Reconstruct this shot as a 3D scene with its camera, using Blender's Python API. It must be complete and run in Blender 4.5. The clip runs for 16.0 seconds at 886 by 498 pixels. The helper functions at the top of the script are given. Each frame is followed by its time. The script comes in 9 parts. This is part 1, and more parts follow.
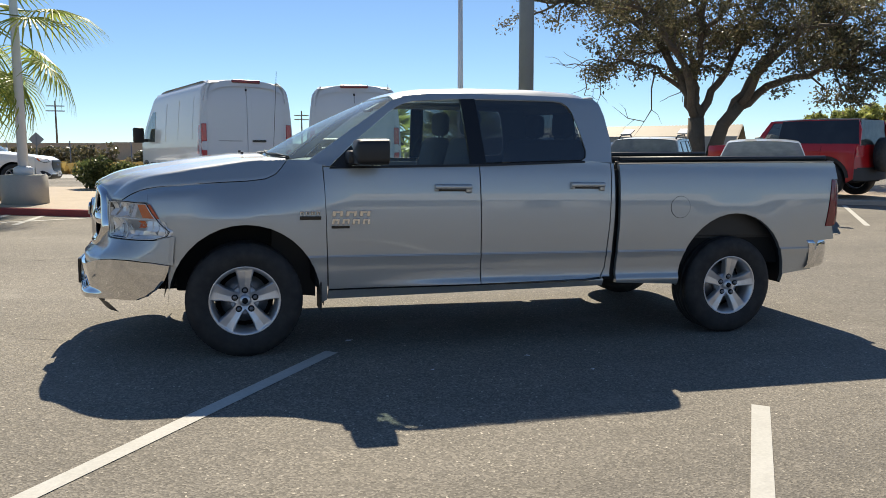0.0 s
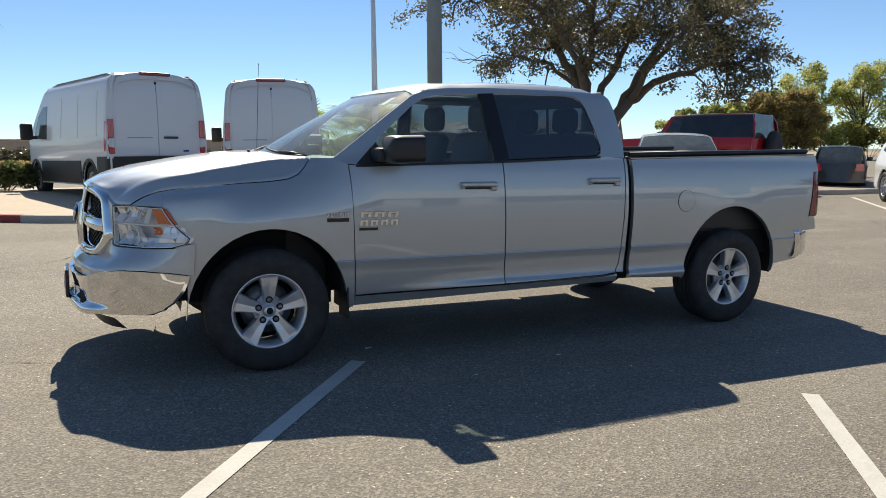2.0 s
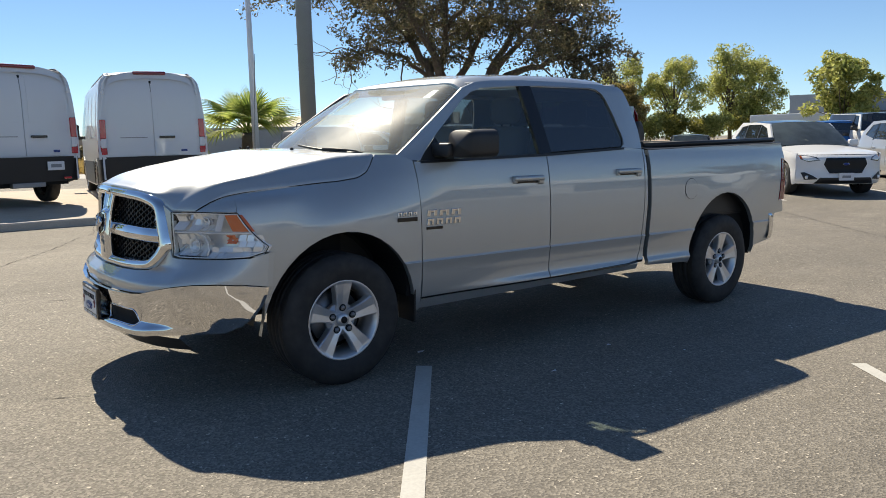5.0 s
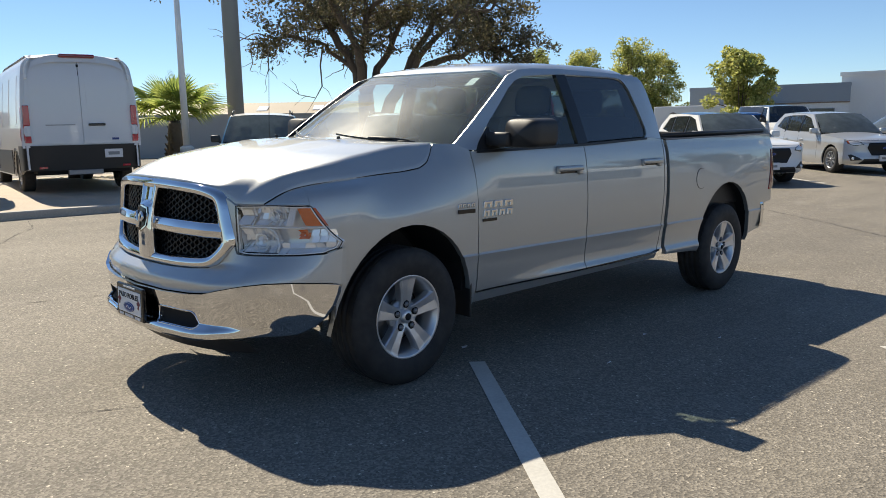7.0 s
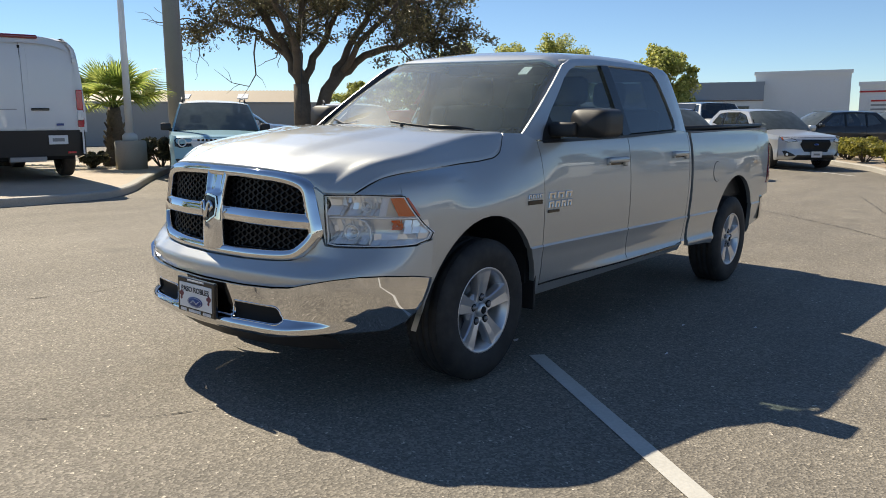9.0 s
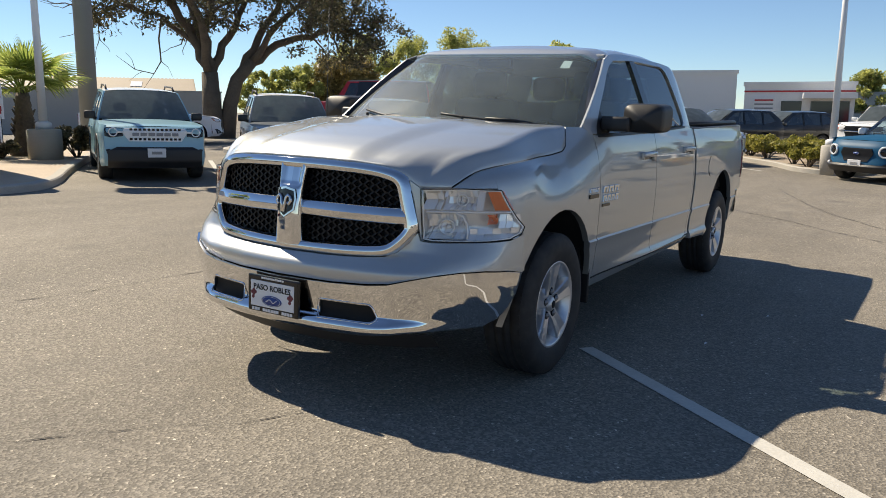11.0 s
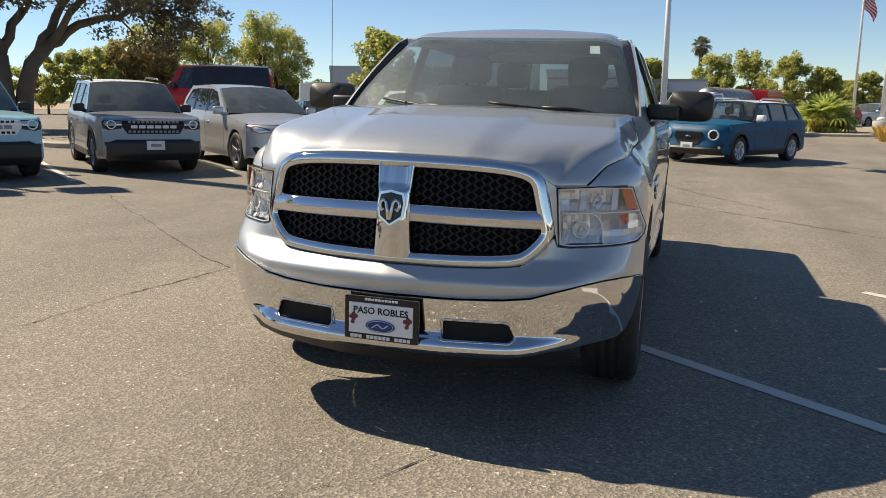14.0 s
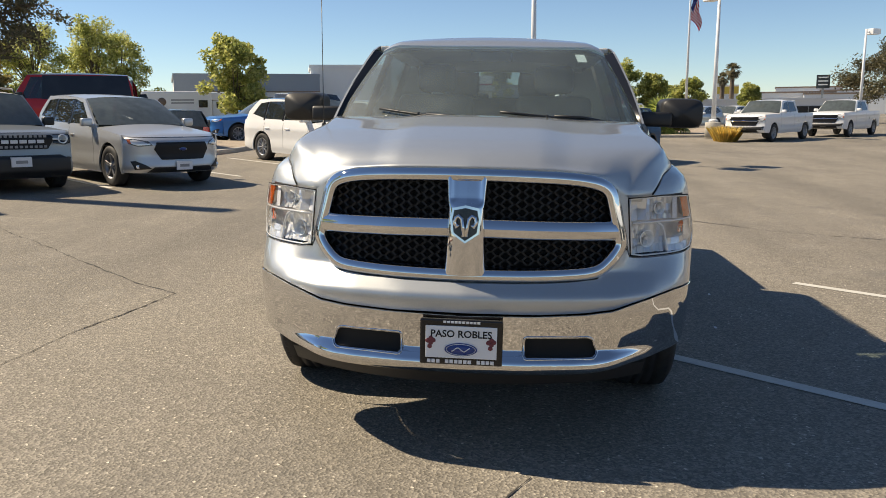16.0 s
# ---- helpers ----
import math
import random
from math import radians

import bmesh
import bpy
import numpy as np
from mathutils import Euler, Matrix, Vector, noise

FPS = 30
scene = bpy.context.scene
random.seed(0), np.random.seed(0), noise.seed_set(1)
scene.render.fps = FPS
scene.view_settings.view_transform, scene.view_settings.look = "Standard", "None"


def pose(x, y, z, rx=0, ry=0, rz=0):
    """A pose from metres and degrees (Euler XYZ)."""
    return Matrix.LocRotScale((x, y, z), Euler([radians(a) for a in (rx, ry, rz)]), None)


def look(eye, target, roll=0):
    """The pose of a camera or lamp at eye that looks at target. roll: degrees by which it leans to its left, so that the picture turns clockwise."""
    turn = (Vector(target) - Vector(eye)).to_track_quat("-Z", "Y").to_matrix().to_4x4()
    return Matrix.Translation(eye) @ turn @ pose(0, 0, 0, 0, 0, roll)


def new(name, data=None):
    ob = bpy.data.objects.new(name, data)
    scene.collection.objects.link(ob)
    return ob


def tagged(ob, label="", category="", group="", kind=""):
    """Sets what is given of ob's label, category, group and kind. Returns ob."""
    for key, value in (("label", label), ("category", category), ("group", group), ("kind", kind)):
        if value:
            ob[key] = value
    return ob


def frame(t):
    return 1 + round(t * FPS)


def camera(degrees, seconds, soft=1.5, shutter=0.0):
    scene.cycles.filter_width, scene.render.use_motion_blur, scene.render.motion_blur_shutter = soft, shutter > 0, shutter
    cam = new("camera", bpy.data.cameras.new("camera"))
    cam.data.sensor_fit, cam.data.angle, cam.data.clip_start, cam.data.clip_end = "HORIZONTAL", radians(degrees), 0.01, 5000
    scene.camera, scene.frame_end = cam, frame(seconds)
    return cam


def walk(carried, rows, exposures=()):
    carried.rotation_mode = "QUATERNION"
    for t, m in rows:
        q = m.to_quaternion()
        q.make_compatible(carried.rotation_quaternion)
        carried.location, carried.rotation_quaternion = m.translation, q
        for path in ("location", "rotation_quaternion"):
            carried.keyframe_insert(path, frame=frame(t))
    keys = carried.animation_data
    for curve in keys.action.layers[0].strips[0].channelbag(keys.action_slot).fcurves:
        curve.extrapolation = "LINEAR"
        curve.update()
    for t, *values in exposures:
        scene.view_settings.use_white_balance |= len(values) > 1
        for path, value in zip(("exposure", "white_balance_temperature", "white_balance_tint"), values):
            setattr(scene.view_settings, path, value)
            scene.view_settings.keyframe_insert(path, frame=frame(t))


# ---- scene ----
cam = camera(58.9, 16.0, 0.9)
METRES, EYE, TILT, LEAN, TURN = 7.78, 1.314, 0.0, 0.0, -16.0
ROWS = [
    (0.0, 0.0, 0.0, 0.0, -0.01, -6.61, 0.11),
    (0.5, -0.0342, 0.0093, 0.0013, -2.29, -6.72, 0.22),
    (1.0, -0.0707, 0.0126, 0.0021, -4.56, -6.89, 0.33),
    (1.5, -0.0998, 0.024, 0.0003, -6.97, -7.0, 0.46),
    (2.0, -0.1296, 0.037, 0.0024, -9.0, -7.03, 0.58),
    (2.5, -0.1671, 0.042, 0.0035, -11.22, -7.16, 0.7),
    (3.0, -0.196, 0.0509, 0.0032, -13.53, -7.22, 0.95),
    (3.5, -0.223, 0.0702, 0.0049, -15.81, -7.26, 1.1),
    (4.0, -0.2522, 0.0831, 0.0061, -17.8, -7.37, 1.28),
    (6.5, -0.3882, 0.1554, 0.0083, -27.14, -8.43, 1.56),
    (7.0, -0.4102, 0.1755, 0.0093, -28.81, -8.65, 1.33),
    (7.5, -0.433, 0.1935, 0.0085, -30.25, -8.79, 1.09),
    (8.0, -0.4604, 0.2087, 0.0082, -31.67, -8.97, 0.81),
    (8.5, -0.479, 0.2251, 0.0057, -33.16, -9.11, 0.63),
    (9.0, -0.4973, 0.2456, 0.0083, -34.74, -9.29, 0.46),
    (9.5, -0.5205, 0.2626, 0.0082, -36.12, -9.45, 0.22),
    (10.0, -0.5479, 0.2792, 0.0081, -37.86, -9.4, -0.12),
    (12.5, -0.6195, 0.4177, 0.008, -49.95, -10.62, -0.31),
    (13.0, -0.6287, 0.4464, 0.0082, -52.13, -10.53, -0.28),
    (13.5, -0.6474, 0.4776, 0.0092, -54.28, -10.5, -0.25),
    (14.0, -0.6596, 0.5039, 0.0088, -56.98, -10.69, -0.16),
    (14.5, -0.6712, 0.5325, 0.0108, -59.58, -10.2, -0.06),
    (15.0, -0.688, 0.5623, 0.0115, -62.09, -10.17, 0.03),
    (15.5, -0.6982, 0.5864, 0.0119, -65.17, -10.38, 0.22),
    (16.0, -0.6968, 0.6147, 0.0115, -68.3, -10.25, 0.51),
]
WHITE = [(0.0, 0.36, 7280.0, 8.0), (4.0, 0.38, 7280.0, 8.0), (8.0, 0.40, 7340.0, 8.0), (10.0, 0.40, 7450.0, 9.0), (12.5, 0.42, 7880.0, 10.0), (16.0, 0.43, 8080.0, 10.0)]
walk(cam, [(t, pose(-0.147, -6.354, EYE, TILT, LEAN, TURN) @ pose(METRES * x, METRES * y, METRES * z, 90 + pitch, roll, yaw)) for t, x, y, z, yaw, pitch, roll in ROWS], WHITE)

# ---- daylight ----
SUN_AZ, SUN_EL = radians(11.0), radians(46.0)
world = bpy.data.worlds.new("sky")
scene.world = world
world.use_nodes = True
wn = world.node_tree.nodes
wn.clear()
w_out = wn.new("ShaderNodeOutputWorld")
w_bg = wn.new("ShaderNodeBackground")
w_sky = wn.new("ShaderNodeTexSky")
w_sky.sky_type = "NISHITA"
w_sky.sun_disc = False
w_sky.sun_elevation, w_sky.sun_rotation = SUN_EL, SUN_AZ
w_sky.air_density, w_sky.dust_density, w_sky.ozone_density = 0.85, 0.0, 5.0
w_sky.altitude = 900
w_bg.inputs["Strength"].default_value = 0.098
w_tint = wn.new("ShaderNodeMix")
w_tint.data_type, w_tint.blend_type = "RGBA", "MULTIPLY"
w_tint.inputs[0].default_value = 1.0
w_tint.inputs[7].default_value = (0.87, 0.965, 1.06, 1)
world.node_tree.links.new(w_sky.outputs[0], w_tint.inputs[6])
world.node_tree.links.new(w_tint.outputs[2], w_bg.inputs["Color"])
world.node_tree.links.new(w_bg.outputs[0], w_out.inputs[0])
sun = new("sun", bpy.data.lights.new("sun", "SUN"))
sun.data.energy, sun.data.angle, sun.data.color = 5.0, radians(0.53), (1.0, 0.95, 0.86)
sun_to = Vector((math.sin(SUN_AZ) * math.cos(SUN_EL), math.cos(SUN_AZ) * math.cos(SUN_EL), math.sin(SUN_EL)))
sun.matrix_world = look(sun_to * 60, (0, 0, 0))


# ---- the lie of the ground ----
SLOPE_X, SLOPE_Y = -0.018, 0.0265


def soft_clamp(v, lo, hi, s=2.0):
    if v > hi - s:
        v = hi - s + s * math.tanh((v - hi + s) / s)
    if v < lo + s:
        v = lo + s + s * math.tanh((v - lo - s) / s)
    return v


def gz(x, y):
    """Height of the lot at a place: it falls gently past the truck and levels out."""
    return SLOPE_X * soft_clamp(x, -9.0, 5.0) + SLOPE_Y * soft_clamp(y, -8.0, 14.0)


# ---- building helpers ----
def mesh_object(name, bm, mat=None, parent=None, label=""):
    me = bpy.data.meshes.new(name)
    exact = bm.loops.layers.float_vector.get("exact_normal")
    normals = [tuple(loop[exact]) for f in bm.faces for loop in f.loops] if exact else None
    if exact:
        bm.loops.layers.float_vector.remove(exact)
    bm.to_mesh(me)
    bm.free()
    if normals:
        me.normals_split_custom_set(normals)
    ob = new(name, me)
    if mat:
        me.materials.append(mat)
    if parent:
        ob.parent = parent
    if label:
        ob["label"] = label
    return ob


def part(name, bm, mat, parent, label=""):
    return mesh_object(name, bm, mat, parent, label)


def thing(name, m, label, category, group="", kind=""):
    ob = new(name)
    ob.empty_display_size = 0.2
    ob.matrix_basis = m
    return tagged(ob, label, category, group, kind)


def smooth_all(bm, on=True):
    for f in bm.faces:
        f.smooth = on


def add_box(bm, x0, x1, y0, y1, z0, z1, bevel=0.0, m=None):
    v = [bm.verts.new((x, y, z)) for x in (x0, x1) for y in (y0, y1) for z in (z0, z1)]
    fs = [bm.faces.new([v[i] for i in q]) for q in ((0, 1, 3, 2), (4, 6, 7, 5), (0, 4, 5, 1), (2, 3, 7, 6), (0, 2, 6, 4), (1, 5, 7, 3))]
    if bevel:
        es = list({e for f in fs for e in f.edges})
        r = bmesh.ops.bevel(bm, geom=es, offset=bevel, segments=2, affect="EDGES", profile=0.5)
        v = list({w for f in r["faces"] for w in f.verts} | {w for w in v if w.is_valid})
    if m is not None:
        bmesh.ops.transform(bm, matrix=m, verts=[w for w in v if w.is_valid])


def box(x0, x1, y0, y1, z0, z1, bevel=0.0, m=None):
    bm = bmesh.new()
    add_box(bm, x0, x1, y0, y1, z0, z1, bevel, m)
    return bm


def lathe(profile, n=32, axis="y", bm=None, at=(0, 0, 0), closed=False, caps=True):
    """Turns (radius, along) points about an axis."""
    bm = bm or bmesh.new()
    rings = []
    for r, a in profile:
        ring = []
        for i in range(n):
            c, s = math.cos(2 * math.pi * i / n), math.sin(2 * math.pi * i / n)
            p = {"y": (r * c, a, r * s), "z": (r * c, r * s, a), "x": (a, r * c, r * s)}[axis]
            ring.append(bm.verts.new((p[0] + at[0], p[1] + at[1], p[2] + at[2])))
        rings.append(ring)
    pairs = list(zip(rings, rings[1:])) + ([(rings[-1], rings[0])] if closed else [])
    for a, b in pairs:
        for i in range(n):
            f = bm.faces.new((a[i], a[(i + 1) % n], b[(i + 1) % n], b[i]))
            f.smooth = True
    if not closed and caps:
        for ring in (rings[0], rings[-1]):
            if (ring[0].co - ring[n // 2].co).length > 1e-4:
                bm.faces.new(ring)
    bmesh.ops.recalc_face_normals(bm, faces=bm.faces)
    return bm


def tube(bm, points, radius, n=8, taper=None):
    """A round bar along points; taper gives a radius for each point."""
    pts = [Vector(p) for p in points]
    rings = []
    side = None
    for i, p in enumerate(pts):
        d = (pts[min(i + 1, len(pts) - 1)] - pts[max(i - 1, 0)]).normalized()
        if side is None:
            side = d.orthogonal().normalized()
        side = (side - d * side.dot(d)).normalized()
        up = d.cross(side)
        r = taper[i] if taper else radius
        rings.append([bm.verts.new(p + side * r * math.cos(2 * math.pi * k / n) + up * r * math.sin(2 * math.pi * k / n)) for k in range(n)])
    for a, b in zip(rings, rings[1:]):
        for k in range(n):
            f = bm.faces.new((a[k], a[(k + 1) % n], b[(k + 1) % n], b[k]))
            f.smooth = True
    bm.faces.new(rings[0][::-1])
    bm.faces.new(rings[-1])
    return bm


def steps(a, b, d):
    n = max(1, int(round(abs(b - a) / d)))
    return [a + (b - a) * i / n for i in range(1, n)]


def panel(outline, lift, cuts_u, cuts_v, inward=None, depth=0.02, holes=(), bm=None, flip=False):
    """A sheet cut to an outline in two coordinates, laid on a curved surface by lift(u, v), with a rim turned inward."""
    own = bmesh.new()
    vs = [own.verts.new((u, v, 0)) for u, v in outline]
    own.faces.new(vs)
    own.loops.layers.float_vector.new("exact_normal")
    lo_u, hi_u = min(p[0] for p in outline), max(p[0] for p in outline)
    lo_v, hi_v = min(p[1] for p in outline), max(p[1] for p in outline)
    for c in cuts_u:
        if lo_u + 1e-4 < c < hi_u - 1e-4:
            bmesh.ops.bisect_plane(own, geom=own.verts[:] + own.edges[:] + own.faces[:], plane_co=(c, 0, 0), plane_no=(1, 0, 0), dist=1e-5)
    for c in cuts_v:
        if lo_v + 1e-4 < c < hi_v - 1e-4:
            bmesh.ops.bisect_plane(own, geom=own.verts[:] + own.edges[:] + own.faces[:], plane_co=(0, c, 0), plane_no=(0, 1, 0), dist=1e-5)
    for hole in [h for h in holes if not isinstance(h[0], (int, float))]:
        for i in range(len(hole)):
            a, b = Vector((*hole[i - 1], 0)), Vector((*hole[i], 0))
            bmesh.ops.bisect_plane(own, geom=own.verts[:] + own.edges[:] + own.faces[:], plane_co=a, plane_no=(b - a).cross(Vector((0, 0, 1))), dist=1e-5)
        gone = []
        for f in own.faces:
            c, odd = f.calc_center_median(), False
            for i in range(len(hole)):
                (u0, v0), (u1, v1) = hole[i - 1], hole[i]
                if (v0 > c.y) != (v1 > c.y) and c.x < (u1 - u0) * (c.y - v0) / (v1 - v0) + u0:
                    odd = not odd
            if odd:
                gone.append(f)
        bmesh.ops.delete(own, geom=gone, context="FACES")
    for (u0, u1, v0, v1) in [h for h in holes if isinstance(h[0], (int, float))]:
        gone = [f for f in own.faces if u0 < f.calc_center_median().x < u1 and v0 < f.calc_center_median().y < v1]
        bmesh.ops.delete(own, geom=gone, context="FACES")
    facing = {}
    own.verts.index_update()
    for v in own.verts:
        u, w, e = v.co.x, v.co.y, 0.004
        du = Vector(lift(u + e, w)) - Vector(lift(u - e, w))
        dw = Vector(lift(u, w + e)) - Vector(lift(u, w - e))
        facing[v.index] = du.cross(dw).normalized() * (-1 if flip else 1)
        v.co = Vector(lift(u, w))
    own.verts.index_update()
    exact = own.loops.layers.float_vector.get("exact_normal")
    own.faces.ensure_lookup_table()
    for f in own.faces:
        f.smooth = True
        f.normal_update()
    turn = 1
    total = sum(f.normal.dot(facing[f.verts[0].index]) for f in own.faces) * (-1 if flip else 1)
    if total < 0:
        turn = -1
    for f in own.faces:
        for loop in f.loops:
            loop[exact] = facing[loop.vert.index] * turn
    if inward is not None:
        edges = [e for e in own.edges if e.is_boundary]
        r = bmesh.ops.extrude_edge_only(own, edges=edges)
        moved = [g for g in r["geom"] if isinstance(g, bmesh.types.BMVert)]
        bmesh.ops.translate(own, vec=Vector(inward) * depth, verts=moved)
        for g in r["geom"]:
            if isinstance(g, bmesh.types.BMFace):
                g.smooth = False
                for loop in g.loops:
                    loop[exact] = (0, 0, 0)
    if flip:
        bmesh.ops.reverse_faces(own, faces=own.faces[:])
    if bm is None:
        return own
    me = bpy.data.meshes.new("tmp")
    own.to_mesh(me)
    own.free()
    bm.from_mesh(me)
    bpy.data.meshes.remove(me)
    return bm


def grid(fn, nu, nv, bm=None, flip=False):
    """A smooth sheet of fn(u, v) with u and v from 0 to 1."""
    bm = bm or bmesh.new()
    vs = [[bm.verts.new(fn(i / nu, j / nv)) for j in range(nv + 1)] for i in range(nu + 1)]
    for i in range(nu):
        for j in range(nv):
            q = (vs[i][j], vs[i + 1][j], vs[i + 1][j + 1], vs[i][j + 1])
            f = bm.faces.new(q[::-1] if flip else q)
            f.smooth = True
    return bm


def lerp(a, b, t):
    return a + (b - a) * t


def sstep(a, b, x):
    t = min(1.0, max(0.0, (x - a) / (b - a)))
    return t * t * (3 - 2 * t)


def curve(xs, ys, soft=0.0):
    """Values read along knots, rounded over a width."""
    def at(x):
        if not soft:
            return float(np.interp(x, xs, ys))
        return float(np.mean(np.interp([x + soft * k for k in (-1, -0.66, -0.33, 0, 0.33, 0.66, 1)], xs, ys)))
    return at


def arc(cx, cz, rx, rz, a0, a1, n):
    return [(cx + rx * math.cos(radians(lerp(a0, a1, i / n))), cz + rz * math.sin(radians(lerp(a0, a1, i / n)))) for i in range(n + 1)]


# ---- materials ----
def material(name, base=(0.5, 0.5, 0.5), rough=0.5, metal=0.0, coat=0.0, spec=0.5):
    m = bpy.data.materials.new(name)
    m.use_nodes = True
    b = m.node_tree.nodes["Principled BSDF"]
    b.inputs["Base Color"].default_value = (*base, 1)
    b.inputs["Roughness"].default_value = rough
    b.inputs["Metallic"].default_value = metal
    b.inputs["Coat Weight"].default_value = coat
    b.inputs["Coat Roughness"].default_value = 0.04
    b.inputs["Specular IOR Level"].default_value = spec
    return m


def node(m, kind, **inputs):
    n = m.node_tree.nodes.new(kind)
    for k, v in inputs.items():
        n.inputs[k.replace("_", " ")].default_value = v
    return n


def link(m, a, b):
    m.node_tree.links.new(a, b)


def bsdf(m):
    return m.node_tree.nodes["Principled BSDF"]


def coords(m, world_space=True):
    """Position in metres: of the place, or of the thing itself."""
    if world_space:
        return m.node_tree.nodes.new("ShaderNodeNewGeometry").outputs["Position"]
    return m.node_tree.nodes.new("ShaderNodeTexCoord").outputs["Object"]


def noise_of(m, co, scale, detail=4.0, rough=0.55):
    n = node(m, "ShaderNodeTexNoise", Scale=scale, Detail=detail, Roughness=rough)
    link(m, co, n.inputs["Vector"])
    return n.outputs["Fac"]


def ramp(m, fac, stops):
    n = m.node_tree.nodes.new("ShaderNodeValToRGB")
    el = n.color_ramp.elements
    while len(el) < len(stops):
        el.new(0.5)
    for e, (p, c) in zip(el, stops):
        e.position, e.color = p, (*c, 1) if len(c) == 3 else c
    link(m, fac, n.inputs["Fac"])
    return n.outputs["Color"]


def grey(v):
    return (v, v, v)


def mix(m, fac, a, b, blend="MIX"):
    n = m.node_tree.nodes.new("ShaderNodeMix")
    n.data_type, n.blend_type = "RGBA", blend
    for s, v in ((n.inputs[0], fac), (n.inputs[6], a), (n.inputs[7], b)):
        if isinstance(v, bpy.types.NodeSocket):
            link(m, v, s)
        elif isinstance(v, (int, float)):
            s.default_value = v
        else:
            s.default_value = (*v, 1)
    return n.outputs[2]


def bump(m, height, strength=0.3, distance=0.01, base=None):
    n = node(m, "ShaderNodeBump", Strength=strength, Distance=distance)
    link(m, height, n.inputs["Height"])
    if base is not None:
        link(m, base, n.inputs["Normal"])
    link(m, n.outputs["Normal"], bsdf(m).inputs["Normal"])
    return n.outputs["Normal"]


def car_paint(name, base, metal=0.0, rough=0.35, flake=0.0, dust_veil=0.04, coat=0.5):
    m = material(name, base, rough, metal, coat)
    co = coords(m, False)
    col = mix(m, ramp(m, noise_of(m, co, 2.2, 5), [(0.45, grey(0)), (0.8, grey(1))]), base, tuple(lerp(c, 0.42, dust_veil) for c in base))
    if flake:
        f = noise_of(m, co, 900, 1)
        col = mix(m, flake, col, ramp(m, f, [(0.35, tuple(c * 0.7 for c in base)), (0.7, tuple(min(1, c * 1.35) for c in base))]))
    link(m, col, bsdf(m).inputs["Base Color"])
    r = ramp(m, noise_of(m, co, 5, 5), [(0.3, grey(0.012)), (0.75, grey(0.05))])
    link(m, r, bsdf(m).inputs["Coat Roughness"])
    return m


def glass(name, tint, see=0.9, rough=0.0, ior=1.5, dust_veil=0.0, sheen=0.0):
    m = bpy.data.materials.new(name)
    m.use_nodes = True
    t = m.node_tree
    t.nodes.clear()
    out = t.nodes.new("ShaderNodeOutputMaterial")
    tr = t.nodes.new("ShaderNodeBsdfTransparent")
    tr.inputs["Color"].default_value = (*[c * see for c in tint], 1)
    gl = t.nodes.new("ShaderNodeBsdfGlossy")
    gl.inputs["Roughness"].default_value = rough
    lw = t.nodes.new("ShaderNodeLayerWeight")
    lw.inputs["Blend"].default_value = 0.5
    pw = t.nodes.new("ShaderNodeMath")
    pw.operation = "POWER"
    pw.inputs[1].default_value = 4.5
    t.links.new(lw.outputs["Facing"], pw.inputs[0])
    fr = t.nodes.new("ShaderNodeMath")
    fr.operation = "MULTIPLY_ADD"
    flat = 1.6 * ((ior - 1) / (ior + 1)) ** 2
    fr.inputs[1].default_value, fr.inputs[2].default_value = 1 - flat, flat
    t.links.new(pw.outputs[0], fr.inputs[0])
    mx = t.nodes.new("ShaderNodeMixShader")
    t.links.new(fr.outputs[0], mx.inputs[0])
    t.links.new(tr.outputs[0], mx.inputs[1])
    t.links.new(gl.outputs[0], mx.inputs[2])
    if not dust_veil:
        t.links.new(mx.outputs[0], out.inputs[0])
        return m
    # a thin pale film scattering both ways: dust, plus reflected sky and haze as colour
    df, tl, both, top = (t.nodes.new("ShaderNode" + k) for k in ("BsdfDiffuse", "BsdfTranslucent", "MixShader", "MixShader"))
    for n in (df, tl):
        n.inputs["Color"].default_value = (0.72, 0.83, 0.79, 1)
    # and a broad sheen where the sun strikes it
    sh, film = t.nodes.new("ShaderNodeBsdfGlossy"), t.nodes.new("ShaderNodeMixShader")
    sh.inputs["Roughness"].default_value = 0.42
    film.inputs[0].default_value = sheen
    t.links.new(df.outputs[0], both.inputs[1])
    t.links.new(tl.outputs[0], both.inputs[2])
    sp = noise_of(m, coords(m, False), 5, 5)
    mr = t.nodes.new("ShaderNodeMapRange")
    mr.inputs["From Min"].default_value, mr.inputs["From Max"].default_value = 0.3, 0.75
    mr.inputs["To Min"].default_value, mr.inputs["To Max"].default_value = dust_veil * 0.8, dust_veil * 1.2
    t.links.new(sp, mr.inputs["Value"])
    t.links.new(mr.outputs["Result"], top.inputs[0])
    t.links.new(mx.outputs[0], top.inputs[1])
    t.links.new(both.outputs[0], film.inputs[1])
    t.links.new(sh.outputs[0], film.inputs[2])
    t.links.new(film.outputs[0], top.inputs[2])
    t.links.new(top.outputs[0], out.inputs[0])
    return m


